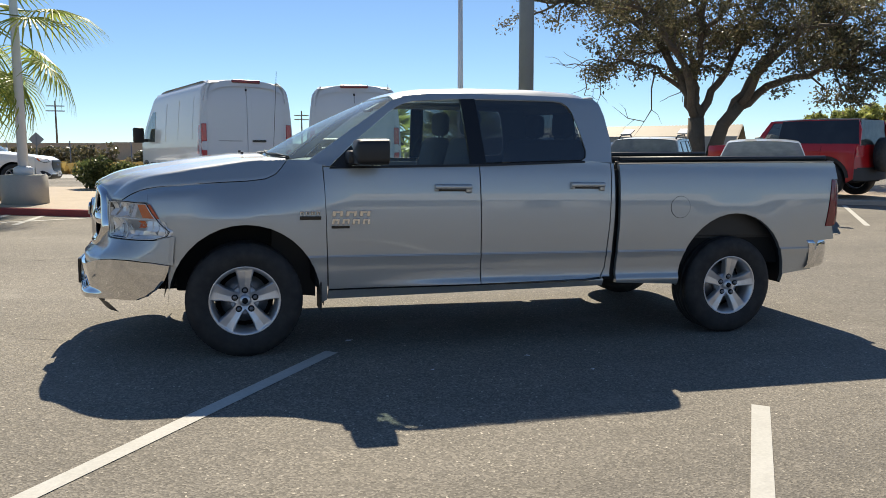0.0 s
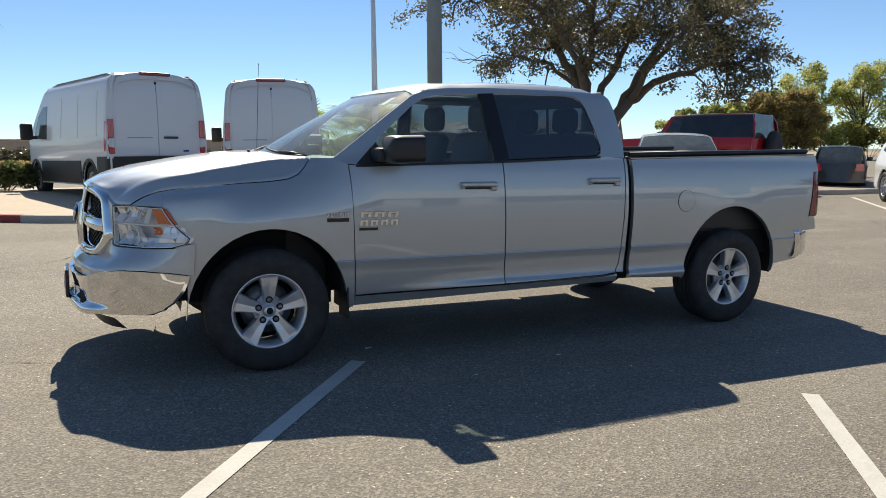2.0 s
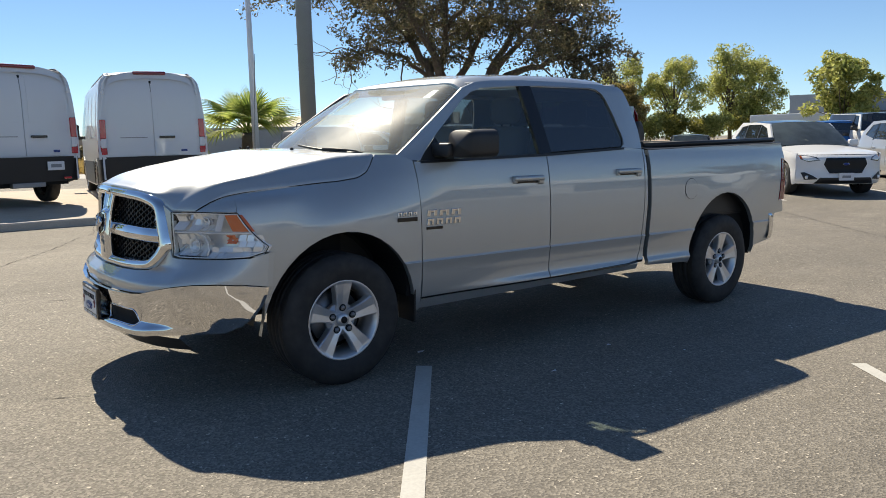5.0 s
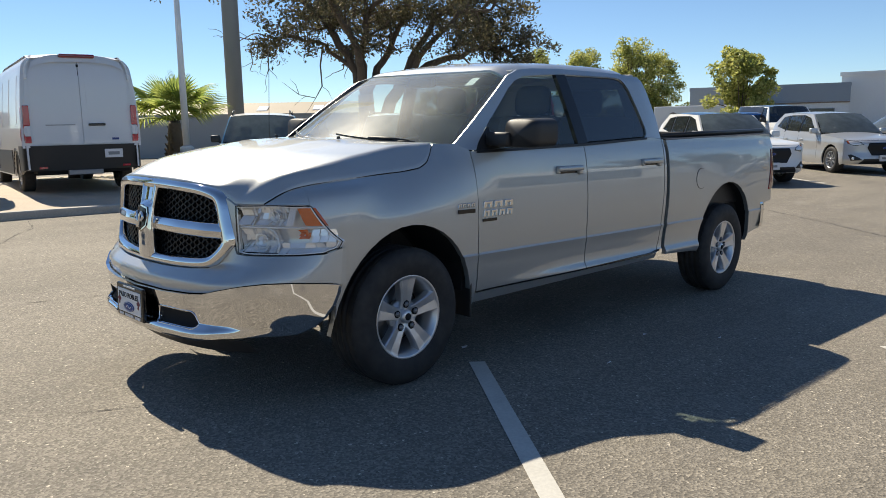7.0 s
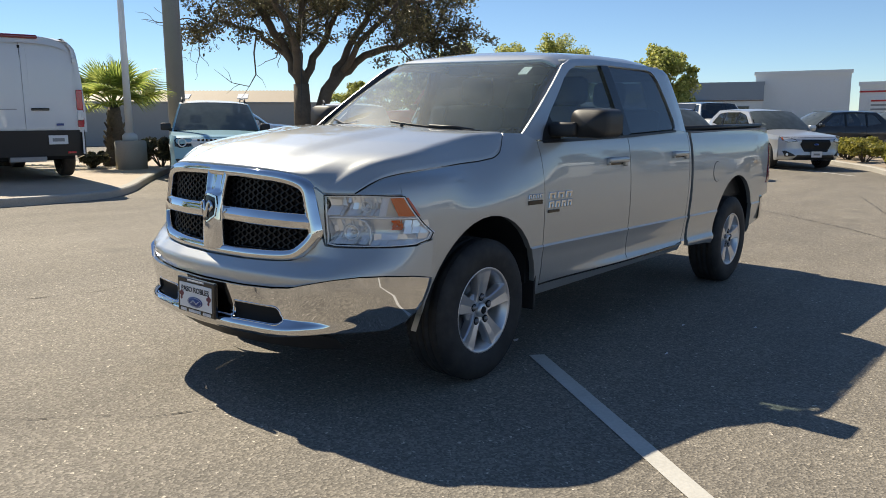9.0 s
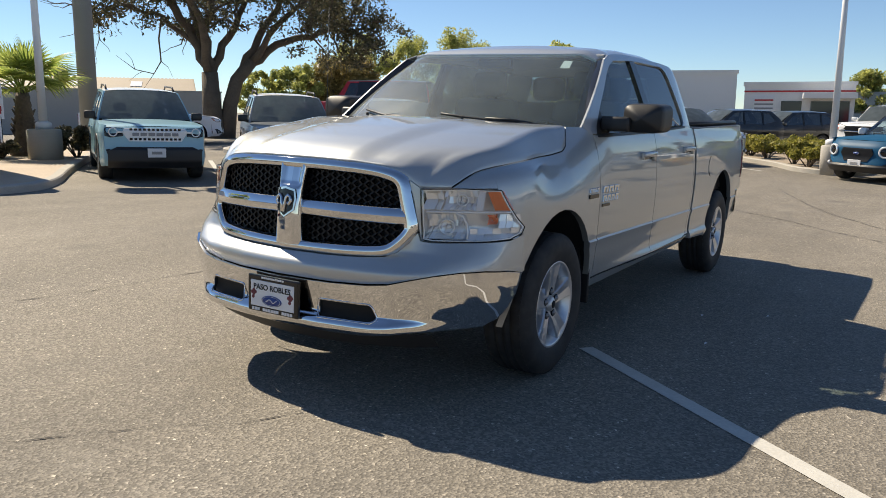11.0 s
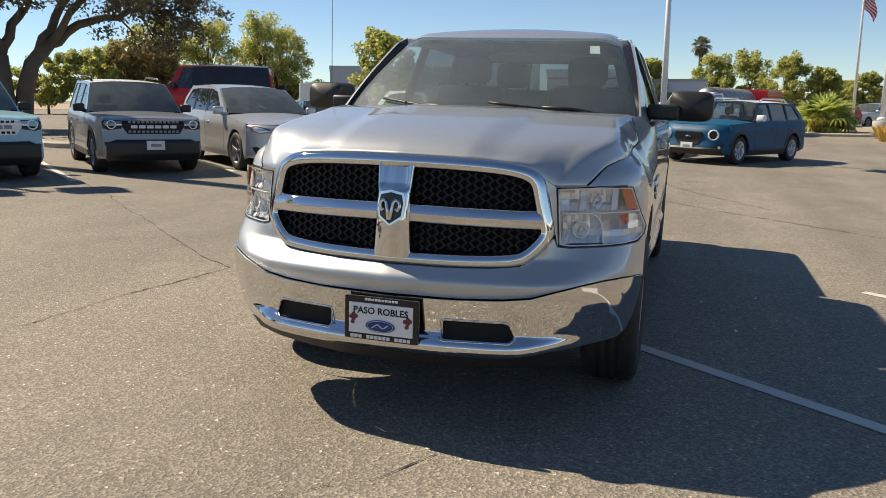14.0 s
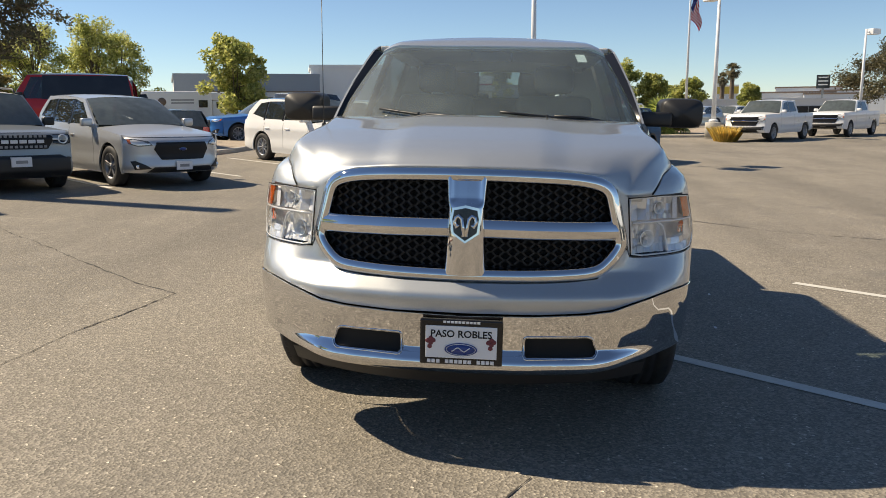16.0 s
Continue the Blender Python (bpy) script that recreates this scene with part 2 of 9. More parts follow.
SILVER = car_paint("silver_paint", (0.448, 0.465, 0.466), 0.68, 0.46, 0.35, 0.05, 1.0)
bsdf(SILVER).inputs["Coat IOR"].default_value = 1.75
WHITE_PAINT = car_paint("white_paint", (0.80, 0.80, 0.79), 0.0, 0.4)
VAN_WHITE = car_paint("van_white_paint", (0.70, 0.71, 0.73), 0.0, 0.4)
CHROME = material("chrome", (0.68, 0.68, 0.69), 0.06, 1.0)
_r = ramp(CHROME, noise_of(CHROME, coords(CHROME, False), 6, 5), [(0.3, grey(0.02)), (0.8, grey(0.06))])
link(CHROME, _r, bsdf(CHROME).inputs["Roughness"])
BLACK_PLASTIC = material("black_plastic", (0.018, 0.018, 0.019), 0.48)
bump(BLACK_PLASTIC, noise_of(BLACK_PLASTIC, coords(BLACK_PLASTIC, False), 700, 2), 0.12, 0.001)
GLOSS_BLACK = material("gloss_black", (0.012, 0.012, 0.013), 0.12)
MESH_BLACK = material("grille_black", (0.008, 0.008, 0.009), 0.42, 0.0, 0.0, 0.3)
DARK = material("dark_cavity", (0.01, 0.01, 0.01), 0.9)
RUBBER = material("tyre_rubber", (0.022, 0.022, 0.023), 0.72)
_c = mix(RUBBER, ramp(RUBBER, noise_of(RUBBER, coords(RUBBER, False), 14, 5), [(0.4, grey(0)), (0.75, grey(1))]), (0.018, 0.018, 0.019), (0.04, 0.038, 0.036))
link(RUBBER, _c, bsdf(RUBBER).inputs["Base Color"])
ALLOY = material("alloy", (0.62, 0.63, 0.65), 0.34, 0.75, 0.6)
STEEL = material("dull_steel", (0.28, 0.28, 0.29), 0.45, 0.9)
GLASS_CLEAR = glass("clear_glass", (0.76, 0.88, 0.89), 0.92, 0.0, 1.65, 0.03)
GLASS_SCREEN = glass("windscreen_glass", (0.82, 0.95, 0.92), 0.92, dust_veil=0.165, sheen=0.2)
GLASS_TINT = glass("tinted_glass", (0.20, 0.23, 0.26), 0.75, 0.0, 1.85, 0.015)
GLASS_SMOKE = glass("smoked_glass", (0.34, 0.40, 0.42), 0.8)
GLASS_LAMP = glass("lamp_glass", (1, 1, 1), 0.93)
AMBER = material("amber_lens", (0.72, 0.13, 0.02), 0.15, 0.0, 1.0)
RED_LENS = material("red_lens", (0.50, 0.006, 0.022), 0.2, 0.0, 1.0)
RED_DEEP = material("deep_red_lens", (0.20, 0.003, 0.012), 0.2, 0.0, 1.0)
REFLECTOR = material("lamp_reflector", (0.90, 0.92, 0.93), 0.12, 0.22, 1.0)
LAMP_TRIM = material("pale_lamp_trim", (0.84, 0.85, 0.85), 0.22, 0.1, 1.0)
FLUTED = material("fluted_reflector", (0.95, 0.96, 0.96), 0.10, 0.36, 1.0)
SEAT_CLOTH = material("seat_cloth", (0.07, 0.07, 0.072), 0.85)
GREY_TRIM = material("grey_trim", (0.27, 0.27, 0.275), 0.55)
LINING = material("headliner_felt", (0.55, 0.54, 0.51), 0.9)
PLATE_WHITE = material("plate_white", (0.75, 0.75, 0.76), 0.4)
PLATE_BLUE = material("plate_blue", (0.02, 0.05, 0.22), 0.35)


def asphalt_material():
    m = material("asphalt", (0.1, 0.1, 0.1), 0.85)
    co = coords(m)
    big = noise_of(m, co, 0.35, 5, 0.6)
    mid = noise_of(m, co, 2.3, 5, 0.6)
    grain = node(m, "ShaderNodeTexVoronoi", Scale=92.0)
    link(m, co, grain.inputs["Vector"])
    col = mix(m, ramp(m, big, [(0.3, grey(0)), (0.7, grey(1))]), (0.185, 0.164, 0.134), (0.27, 0.238, 0.19))
    col = mix(m, ramp(m, mid, [(0.35, grey(0)), (0.75, grey(1))]), col, (0.225, 0.20, 0.165))
    stone = ramp(m, grain.outputs["Color"], [(0.0, grey(0.52)), (0.5, grey(0.88)), (0.9, grey(1.4)), (1.0, grey(3.6))])
    col = mix(m, 1.0, col, stone, "MULTIPLY")
    # pale scuffs and old oil drips
    pale = ramp(m, noise_of(m, co, 1.1, 7, 0.68), [(0.58, grey(0)), (0.78, grey(0.7))])
    col = mix(m, pale, col, (0.33, 0.30, 0.25))
    worn = ramp(m, noise_of(m, co, 0.75, 6, 0.66), [(0.55, grey(0)), (0.70, grey(0.42))])
    col = mix(m, worn, col, (0.135, 0.122, 0.105))
    lane = node(m, "ShaderNodeMapping")
    lane.inputs["Rotation"].default_value, lane.inputs["Scale"].default_value = (0, 0, 0.9), (0.09, 0.55, 1.0)
    link(m, co, lane.inputs["Vector"])
    band = ramp(m, noise_of(m, lane.outputs["Vector"], 1.0, 5, 0.6), [(0.36, grey(0.80)), (0.52, grey(0.97)), (0.68, grey(1.14))])
    col = mix(m, 1.0, col, band, "MULTIPLY")
    oil = node(m, "ShaderNodeTexVoronoi", Scale=0.55)
    link(m, co, oil.inputs["Vector"])
    col = mix(m, ramp(m, oil.outputs["Distance"], [(0.03, grey(0.45)), (0.16, grey(0))]), col, (0.08, 0.075, 0.07))
    link(m, col, bsdf(m).inputs["Base Color"])
    bump(m, grain.outputs["Distance"], 0.6, 0.006)
    return m


def mottled(name, a, b, scale=3.0, rough=0.8, bumpy=0.2, grain=60.0, depth=0.004, world_space=True):
    m = material(name, a, rough)
    co = coords(m, world_space)
    col = mix(m, ramp(m, noise_of(m, co, scale, 6, 0.6), [(0.3, grey(0)), (0.72, grey(1))]), a, b)
    fine = noise_of(m, co, grain, 3)
    col = mix(m, 0.35, col, ramp(m, fine, [(0.25, tuple(c * 0.6 for c in a)), (0.75, tuple(min(1, c * 1.35) for c in b))]))
    link(m, col, bsdf(m).inputs["Base Color"])
    if bumpy:
        bump(m, fine, bumpy, depth)
    return m


ASPHALT = asphalt_material()
DASH_GREY = mottled("dash_vinyl", (0.27, 0.28, 0.275), (0.31, 0.32, 0.31), 5.0, 0.55, 0.1, 300.0, 0.001, False)
CONCRETE = mottled("concrete", (0.36, 0.34, 0.3), (0.46, 0.43, 0.38), 2.0)
RED_KERB = mottled("red_kerb_paint", (0.36, 0.045, 0.04), (0.28, 0.06, 0.05), 4.0)
LINE_WHITE = mottled("line_paint", (0.62, 0.6, 0.55), (0.5, 0.48, 0.43), 5.0)
EARTH = mottled("dry_earth", (0.3, 0.21, 0.13), (0.4, 0.3, 0.19), 0.5)
POLE_WHITE = material("pole_white", (0.7, 0.71, 0.72), 0.45)
POLE_GREY = mottled("pole_grey", (0.17, 0.195, 0.21), (0.21, 0.235, 0.25), 1.5, 0.5, 0.0)
# ---- the pickup truck: x runs to its tail, y to its right side, z up; the front axle is at x = 0 ----
AXLE_R = 3.775
seam_z = curve([-0.85, -0.778, -0.75, -0.716, -0.66, -0.616, -0.55, -0.43, -0.29, -0.14, 0.02, 0.14, 0.21, 0.25, 0.285, 0.5, 0.7], [1.020, 1.046, 1.068, 1.090, 1.117, 1.131, 1.145, 1.159, 1.170, 1.180, 1.189, 1.205, 1.236, 1.278, 1.328, 1.345, 1.345], 0.012)
plan_w = curve([-1.0, -0.9, -0.82, -0.75, -0.68, -0.6, -0.53, -0.47, -0.38, -0.3], [0.5, 0.64, 0.745, 0.825, 0.885, 0.935, 0.966, 0.986, 0.997, 1.0], 0.03)
side_w = curve([0.30, 0.38, 0.44, 0.50, 0.58, 0.66, 0.82, 0.94, 1.05, 1.15, 1.22, 1.28, 1.345], [0.90, 0.922, 0.945, 0.955, 0.965, 0.971, 0.980, 0.982, 0.978, 0.970, 0.961, 0.949, 0.925], 0.03)
# the pressed crease along the doors, and the flare at their foot
crease = curve([0.63, 0.674, 0.680, 0.686, 0.70], [0.0, 0.0060, 0.0080, 0.0, 0.0], 0.0015)
flare = curve([0.40, 0.455, 0.47, 0.505, 0.56, 0.60], [0.026, 0.034, 0.031, 0.007, 0.0, 0.0], 0.010)


seam_even = curve([-0.9, 0.02, 0.285, 0.7], [1.3, 1.189, 1.222, 1.26])


def flank(x, z):
    """Half width of the body; the corner under the screen leans in with the bonnet's side."""
    w = body_w(x, z)
    se = seam_even(x)
    if x < 0.56 and z > se:
        w = lerp(min(w, body_w(x, se) - (z - se) / 1.6), w, sstep(0.27, 0.56, x))
    return w


def body_w(x, z):
    w = side_w(z)
    zs = min(seam_z(x), 1.212)
    # a shelf under the bonnet's edge over the lamp, a plain round shoulder behind it
    t = min(1.15, max(0.0, (z - zs + 0.12) / 0.12))
    shelf = 0.064 * sstep(-0.82, -0.62, x) * t ** 4
    t = min(1.2, max(0.0, (z - zs + 0.24) / 0.24))
    front = min(w, 0.983) - 0.03 * t * t - lerp(shelf, 0.062 * t ** 1.7, sstep(-0.36, -0.08, x))
    k = sstep(-0.10, 0.75, x)
    w = lerp(min(front, w), w, k) * plan_w(x)
    if x > 4.2:
        w -= 0.03 * ((x - 4.2) / 0.6) ** 2
    for cx, cz, r in ((0.02, 0.40, 0.515), (3.785, 0.46, 0.515)):
        d = math.hypot(x - cx, z - cz) - r
        if z > 0.3 and abs(d) < 0.3:
            w += 0.0045 * math.exp(-(d / (0.06 if d < 0 else 0.10)) ** 2)
    if 0.4 < z < 0.71 and x > 0.36:
        w += crease(z) * sstep(0.36, 0.44, x) + flare(z) * sstep(0.62, 1.7, x) * sstep(4.5, 3.6, x)
    return w


def cab_side(x, z):
    """Half width of the cab above the belt line."""
    t = (z - 1.30) / 0.50
    w = 0.945 - 0.195 * t + 0.02 * t * (1 - t)
    if z > 1.78:
        w -= 0.9 * (z - 1.78) ** 1.35
    if x > 2.5:
        w -= 0.25 * max(0, x - 2.55) ** 1.5
    if x < 1.15:
        w -= 0.055 * ((1.15 - x) / 0.7) ** 1.6 * (1 - 0.5 * min(1, max(0, t)))
    return w


roof_mid = curve([1.0, 1.1, 1.3, 1.7, 2.2, 2.5, 2.6, 2.68], [1.79, 1.838, 1.880, 1.908, 1.916, 1.904, 1.875, 1.825], 0.04)


def roof_z(x, y):
    a = abs(y)
    return roof_mid(x) - lerp(0.010, 0.034, sstep(1.0, 1.5, x)) * (a / 0.6) ** 2 - 0.05 * (max(0.0, a - 0.57) / 0.14) ** 2


front_top = curve([0, 0.3, 0.5, 0.63, 0.72, 0.82, 0.89, 0.935, 0.966, 0.986, 1.0], [-1.02, -1.0, -0.955, -0.885, -0.83, -0.745, -0.67, -0.60, -0.53, -0.47, -0.40], 0.02)
front_low = curve([0, 0.25, 0.45, 0.6, 0.75, 0.86, 0.93, 0.962, 0.984, 1.0], [-1.105, -1.09, -1.055, -1.01, -0.93, -0.825, -0.71, -0.60, -0.48, -0.40], 0.02)


chin = curve([0.588, 0.640, 0.664, 0.742], [0.90, 1.0, 0.97, 0.0], 0.010)


def nose(y, z, ledge=True):
    """The front skin; below the grille it steps out in a ledge."""
    a = abs(y)
    k = sstep(0.87, 0.66, z)
    if ledge:
        k = lerp(chin(z), k, sstep(0.55, 0.86, a))
    return lerp(front_top(a), front_low(a), k) + 0.10 * max(0, z - 0.9) ** 1.2 * (1 if a < 0.66 else 0.6)


bump_prof = curve([0.33, 0.352, 0.372, 0.392, 0.412, 0.428, 0.445, 0.50, 0.56, 0.60, 0.64, 0.70], [0.07, 0.0, -0.028, -0.038, -0.034, -0.018, 0.006, -0.004, -0.015, -0.021, -0.022, -0.018], 0.006)


bump_side = curve([0.33, 0.40, 0.50, 0.60, 0.70], [0.10, 0.055, 0.014, -0.012, -0.016], 0.02)


def bumper_x(y, z):
    return front_low(abs(y)) + lerp(bump_prof(z), bump_side(z), sstep(0.5, 0.88, abs(y)))


def sided(fn, s):
    """Lays (x, z) on the flank of the given half width, s = -1 the left, 1 the right side."""
    return lambda x, z: (x, s * fn(x, z), z)


TX = steps(-1.1, 4.9, 0.035)
TZ = steps(0.3, 1.95, 0.03) + [0.668, 0.672, 0.676, 0.680, 0.6835, 0.687, 0.6905, 0.695, 0.44, 0.455, 0.465, 0.475, 0.485, 0.495, 0.505]
RIGHT_LEFT = (("left", -1), ("right", 1))

truck = thing("pickup_truck", pose(0.0, -0.022, 0.0, math.degrees(math.atan(SLOPE_Y)), math.degrees(math.atan(-SLOPE_X)), 0),
              "silver-grey crew cab pickup truck with chrome grille on asphalt", "pickup truck")

ARCH_F = arc(0.01, 0.38, 0.50, 0.525, 183, -3, 20)
ARCH_R = arc(3.785, 0.44, 0.495, 0.53, 184, -4, 20)


def inside(poly, y, z):
    hit = False
    for i in range(len(poly)):
        (y0, z0), (y1, z1) = poly[i - 1], poly[i]
        if (z0 > z) != (z1 > z) and y < (y1 - y0) * (z - z0) / (z1 - z0) + y0:
            hit = not hit
    return hit


def truck_side(s):
    inn = (0, -s, 0)
    kw = dict(cuts_u=TX, cuts_v=TZ, inward=inn, depth=0.035, flip=s < 0)
    fender = [(-0.605, 1.045), (-0.46, 0.835), (-0.485, 0.66), (-0.485, 0.42)] + ARCH_F + [(0.555, 0.37), (0.549, 0.6), (0.532, 1.1), (0.518, 1.30), (0.43, 1.335), (0.30, 1.335)]
    fender += [(x, seam_z(x) - 0.006) for x in (0.276, 0.255, 0.235, 0.21, 0.18, 0.14, 0.05, -0.05, -0.14, -0.3, -0.43, -0.55, -0.6)]
    part("fender", panel(fender, sided(flank, s), **kw), SILVER, truck)
    d1 = [(0.563, 0.45), (1.66, 0.462), (1.652, 0.8), (1.634, 1.318), (1.585, 1.316), (0.60, 1.288), (0.526, 1.292), (0.54, 1.0)]
    door = part("front_door", panel(d1, sided(flank, s), **kw), SILVER, truck)
    d2 = [(1.668, 0.462), (2.50, 0.478), (2.62, 0.49), (2.652, 0.56), (2.672, 0.9), (2.68, 1.345), (2.535, 1.36), (1.688, 1.326), (1.642, 1.322), (1.66, 0.8)]
    door2 = part("rear_door", panel(d2, sided(flank, s), **kw), SILVER, truck)
    sill = [(0.56, 0.375), (2.66, 0.415), (2.66, 0.482), (2.62, 0.482), (2.5, 0.470), (0.563, 0.442)]
    part("rocker_panel", panel(sill, lambda x, z: (x, s * (0.948 - 0.45 * max(0, 0.452 - z) - 0.02 * sstep(0.466, 0.48, z)), z), **kw), SILVER, truck)
    gap = [(0.563, 0.440), (2.5, 0.462), (2.62, 0.474), (2.62, 0.484), (2.5, 0.4785), (1.66, 0.4635), (0.563, 0.4515)]
    part("sill_seal", panel(gap, lambda x, z: (x, s * (flank(x, z) + 0.002), z), TX, TZ, inn, 0.03, flip=s < 0), GLOSS_BLACK, truck)
    cstrip = [(2.63, 0.49), (2.70, 0.49), (2.715, 1.0), (2.708, 1.345), (2.688, 1.345), (2.680, 0.9), (2.66, 0.56)]
    part("cab_corner", panel(cstrip, sided(flank, s), **kw), SILVER, truck)
    bed = [(2.752, 0.44), (3.288, 0.415)] + ARCH_R + [(4.285, 0.47), (4.56, 0.50), (4.60, 0.74), (4.765, 0.752), (4.735, 0.858), (4.655, 0.858), (4.685, 1.05), (4.71, 1.245), (4.775, 1.245), (4.765, 1.36), (4.74, 1.383)]
    bed += [(4.2, 1.374), (3.5, 1.358), (2.757, 1.338), (2.762, 0.9)]
    part("bed_side", panel(bed, sided(flank, s), **kw), SILVER, truck)
    # upper cab
    def up(x, z):
        return (x, s * lerp(flank(x, z), cab_side(x, z), sstep(1.27, 1.36, z)), z)
    a = [(0.42, 1.325), (0.52, 1.30), (0.572, 1.296), (0.745, 1.468), (1.00, 1.680), (1.085, 1.730), (1.18, 1.762), (1.54, 1.79), (1.605, 1.795), (2.27, 1.802), (2.34, 1.792), (2.385, 1.762), (2.415, 1.715), (2.455, 1.585), (2.492, 1.43), (2.485, 1.385), (2.45, 1.362),
         (2.70, 1.35), (2.715, 1.5), (2.685, 1.70), (2.655, 1.79), (2.62, 1.822), (2.4, 1.834), (2.0, 1.836), (1.6, 1.832), (1.3, 1.818), (1.14, 1.80), (1.02, 1.758), (0.7, 1.53)]
    part("cab_frame", panel(a, up, TX, TZ, inn, 0.012, flip=s < 0), SILVER, truck)
    seal = [(0.565, 1.280), (1.70, 1.312), (2.47, 1.347), (2.47, 1.362), (1.70, 1.328), (0.575, 1.296)]
    part("window_seal", panel(seal, lambda x, z: (x, up(x, z)[1] + s * 0.006, z), TX, TZ, inn, 0.02, flip=s < 0), BLACK_PLASTIC, truck)
    w1 = [(0.577, 1.298), (0.75, 1.464), (1.005, 1.676), (1.088, 1.724), (1.18, 1.756), (1.535, 1.785), (1.578, 1.326)]
    part("front_window", panel(w1, lambda x, z: (x, s * (cab_side(x, z) - 0.014), z), TX, TZ, flip=s < 0), GLASS_CLEAR, truck)
    w2 = [(1.645, 1.787), (2.268, 1.796), (2.336, 1.786), (2.379, 1.757), (2.409, 1.712), (2.449, 1.583), (2.486, 1.43), (2.480, 1.39), (2.45, 1.368), (1.69, 1.336)]
    part("rear_window", panel(w2, lambda x, z: (x, s * (cab_side(x, z) - 0.014), z), TX, TZ, flip=s < 0), GLASS_TINT, truck, "dark tinted glass")
    pil = [(1.535, 1.788), (1.648, 1.794), (1.692, 1.332), (1.575, 1.322)]
    part("pillar_trim", panel(pil, lambda x, z: (x, s * (cab_side(x, z) + 0.002), z), TX, TZ, inn, 0.03, flip=s < 0), GLOSS_BLACK, truck)
    # strip between cab side and windscreen
    def pillar(u, v):
        z = lerp(1.318, 1.772, v)
        x0 = curve([1.318, 1.53, 1.758, 1.772], [0.425, 0.70, 1.02, 1.045])(z)
        p0 = Vector(up(x0, z))
        p1 = Vector(screen(s * 1.0, v))
        q = p0.lerp(p1, u)
        q.x -= 0.008 * math.sin(math.pi * u)
        q.y += s * 0.008 * math.sin(math.pi * u)
        return q
    part("windscreen_pillar", grid(lambda u, v: pillar(u * 0.25, v), 2, 14, flip=s > 0), SILVER, truck)
    part("windscreen_moulding", grid(lambda u, v: pillar(0.25 + u * 0.75, v), 3, 14, flip=s > 0), GLOSS_BLACK, truck)
    # door handle: a bar over a scooped cup
    for dr, xa, xb, za in ((door, 1.30, 1.575, 1.152), (door2, 2.345, 2.62, 1.174)):
        y = flank((xa + xb) / 2, za)
        cup = bmesh.new()
        add_box(cup, xa + 0.012, xb - 0.012, s * y - 0.002, s * y + 0.004, za - 0.030, za + 0.030, 0.0015)
        h = part("door_handle", cup, GLOSS_BLACK, dr, "silver pull handle over dark cup")
        bm = bmesh.new()
        add_box(bm, xa, xb, s * (y + 0.018) - 0.014, s * (y + 0.018) + 0.014, za - 0.006, za + 0.030, 0.012)
        add_box(bm, xa, xa + 0.03, s * (y + 0.006) - 0.014, s * (y + 0.006) + 0.014, za - 0.02, za + 0.03, 0.008)
        add_box(bm, xb - 0.045, xb, s * (y + 0.008) - 0.016, s * (y + 0.008) + 0.016, za - 0.032, za + 0.032, 0.010)
        smooth_all(bm)
        part("handle_bar", bm, SILVER, h)
    # wing mirror: a tapered pod on a short arm, and the black sail in the window's corner
    def pod(u, v):
        ang = 2 * math.pi * u
        c_, s_ = math.copysign(abs(math.cos(ang)) ** 0.45, math.cos(ang)), math.copysign(abs(math.sin(ang)) ** 0.45, math.sin(ang))
        grow = math.sin(math.pi / 2 * min(1.0, v / 0.30)) ** 0.7 if v > 0 else 0.0
        return (lerp(0.695, 0.915, v), s * (1.138 + 0.122 * c_ * lerp(0.82, 1.0, grow) * (1 if v > 0 else 0.0)), 1.398 + 0.006 * v + 0.086 * s_ * lerp(0.78, 1.0, grow) * (1 if v > 0 else 0.0))
    mir = part("wing_mirror", grid(pod, 40, 14, flip=s > 0), BLACK_PLASTIC, truck, "black plastic wing mirror")
    sail = [(0.570, 1.290), (0.725, 1.440), (0.790, 1.306)]
    part("mirror_sail", panel(sail, lambda x, z: (x, s * (cab_side(x, z) - 0.004), z), TX, TZ, inn, 0.01, flip=s < 0), BLACK_PLASTIC, mir)
    bm = bmesh.new()
    add_box(bm, 0.675, 0.865, s * 0.985 - 0.09, s * 0.985 + 0.09, 1.318, 1.405, 0.018)
    smooth_all(bm)
    part("mirror_arm", bm, BLACK_PLASTIC, mir)
    part("mirror_glass", box(0.912, 0.919, s * 1.140 - 0.105, s * 1.140 + 0.105, 1.335, 1.472, 0.003), CHROME, mir)
    # headlight: two cells of faceted reflectors behind a clear cover, amber corner lens
    lamp_o = [(0.640, 1.038), (0.80, 1.045), (0.922, 1.040), (0.935, 1.0), (0.966, 0.91), (0.983, 0.862), (0.978, 0.830), (0.955, 0.808), (0.90, 0.803), (0.70, 0.801), (0.66, 0.808)]
    LY = steps(0.6, 0.95, 0.025) + steps(0.95, 0.99, 0.005)
    lz = steps(0.8, 1.1, 0.03)
    def on(dx):
        return lambda y, z: (nose(y, z) + dx, s * y, z)
    shell = part("headlight", panel([(y * 0.998, z) for y, z in lamp_o], lambda y, z: (nose(y, z) + 0.034 + 0.085 * sstep(0.62, 0.70, y) * (1 - sstep(0.88, 0.97, y)), s * y * 0.99, z), LY, lz, (-1, 0, 0), 0.03, flip=s > 0), REFLECTOR, truck, "clear headlight with chrome bowls and amber corner")
    rng = np.random.default_rng(17)
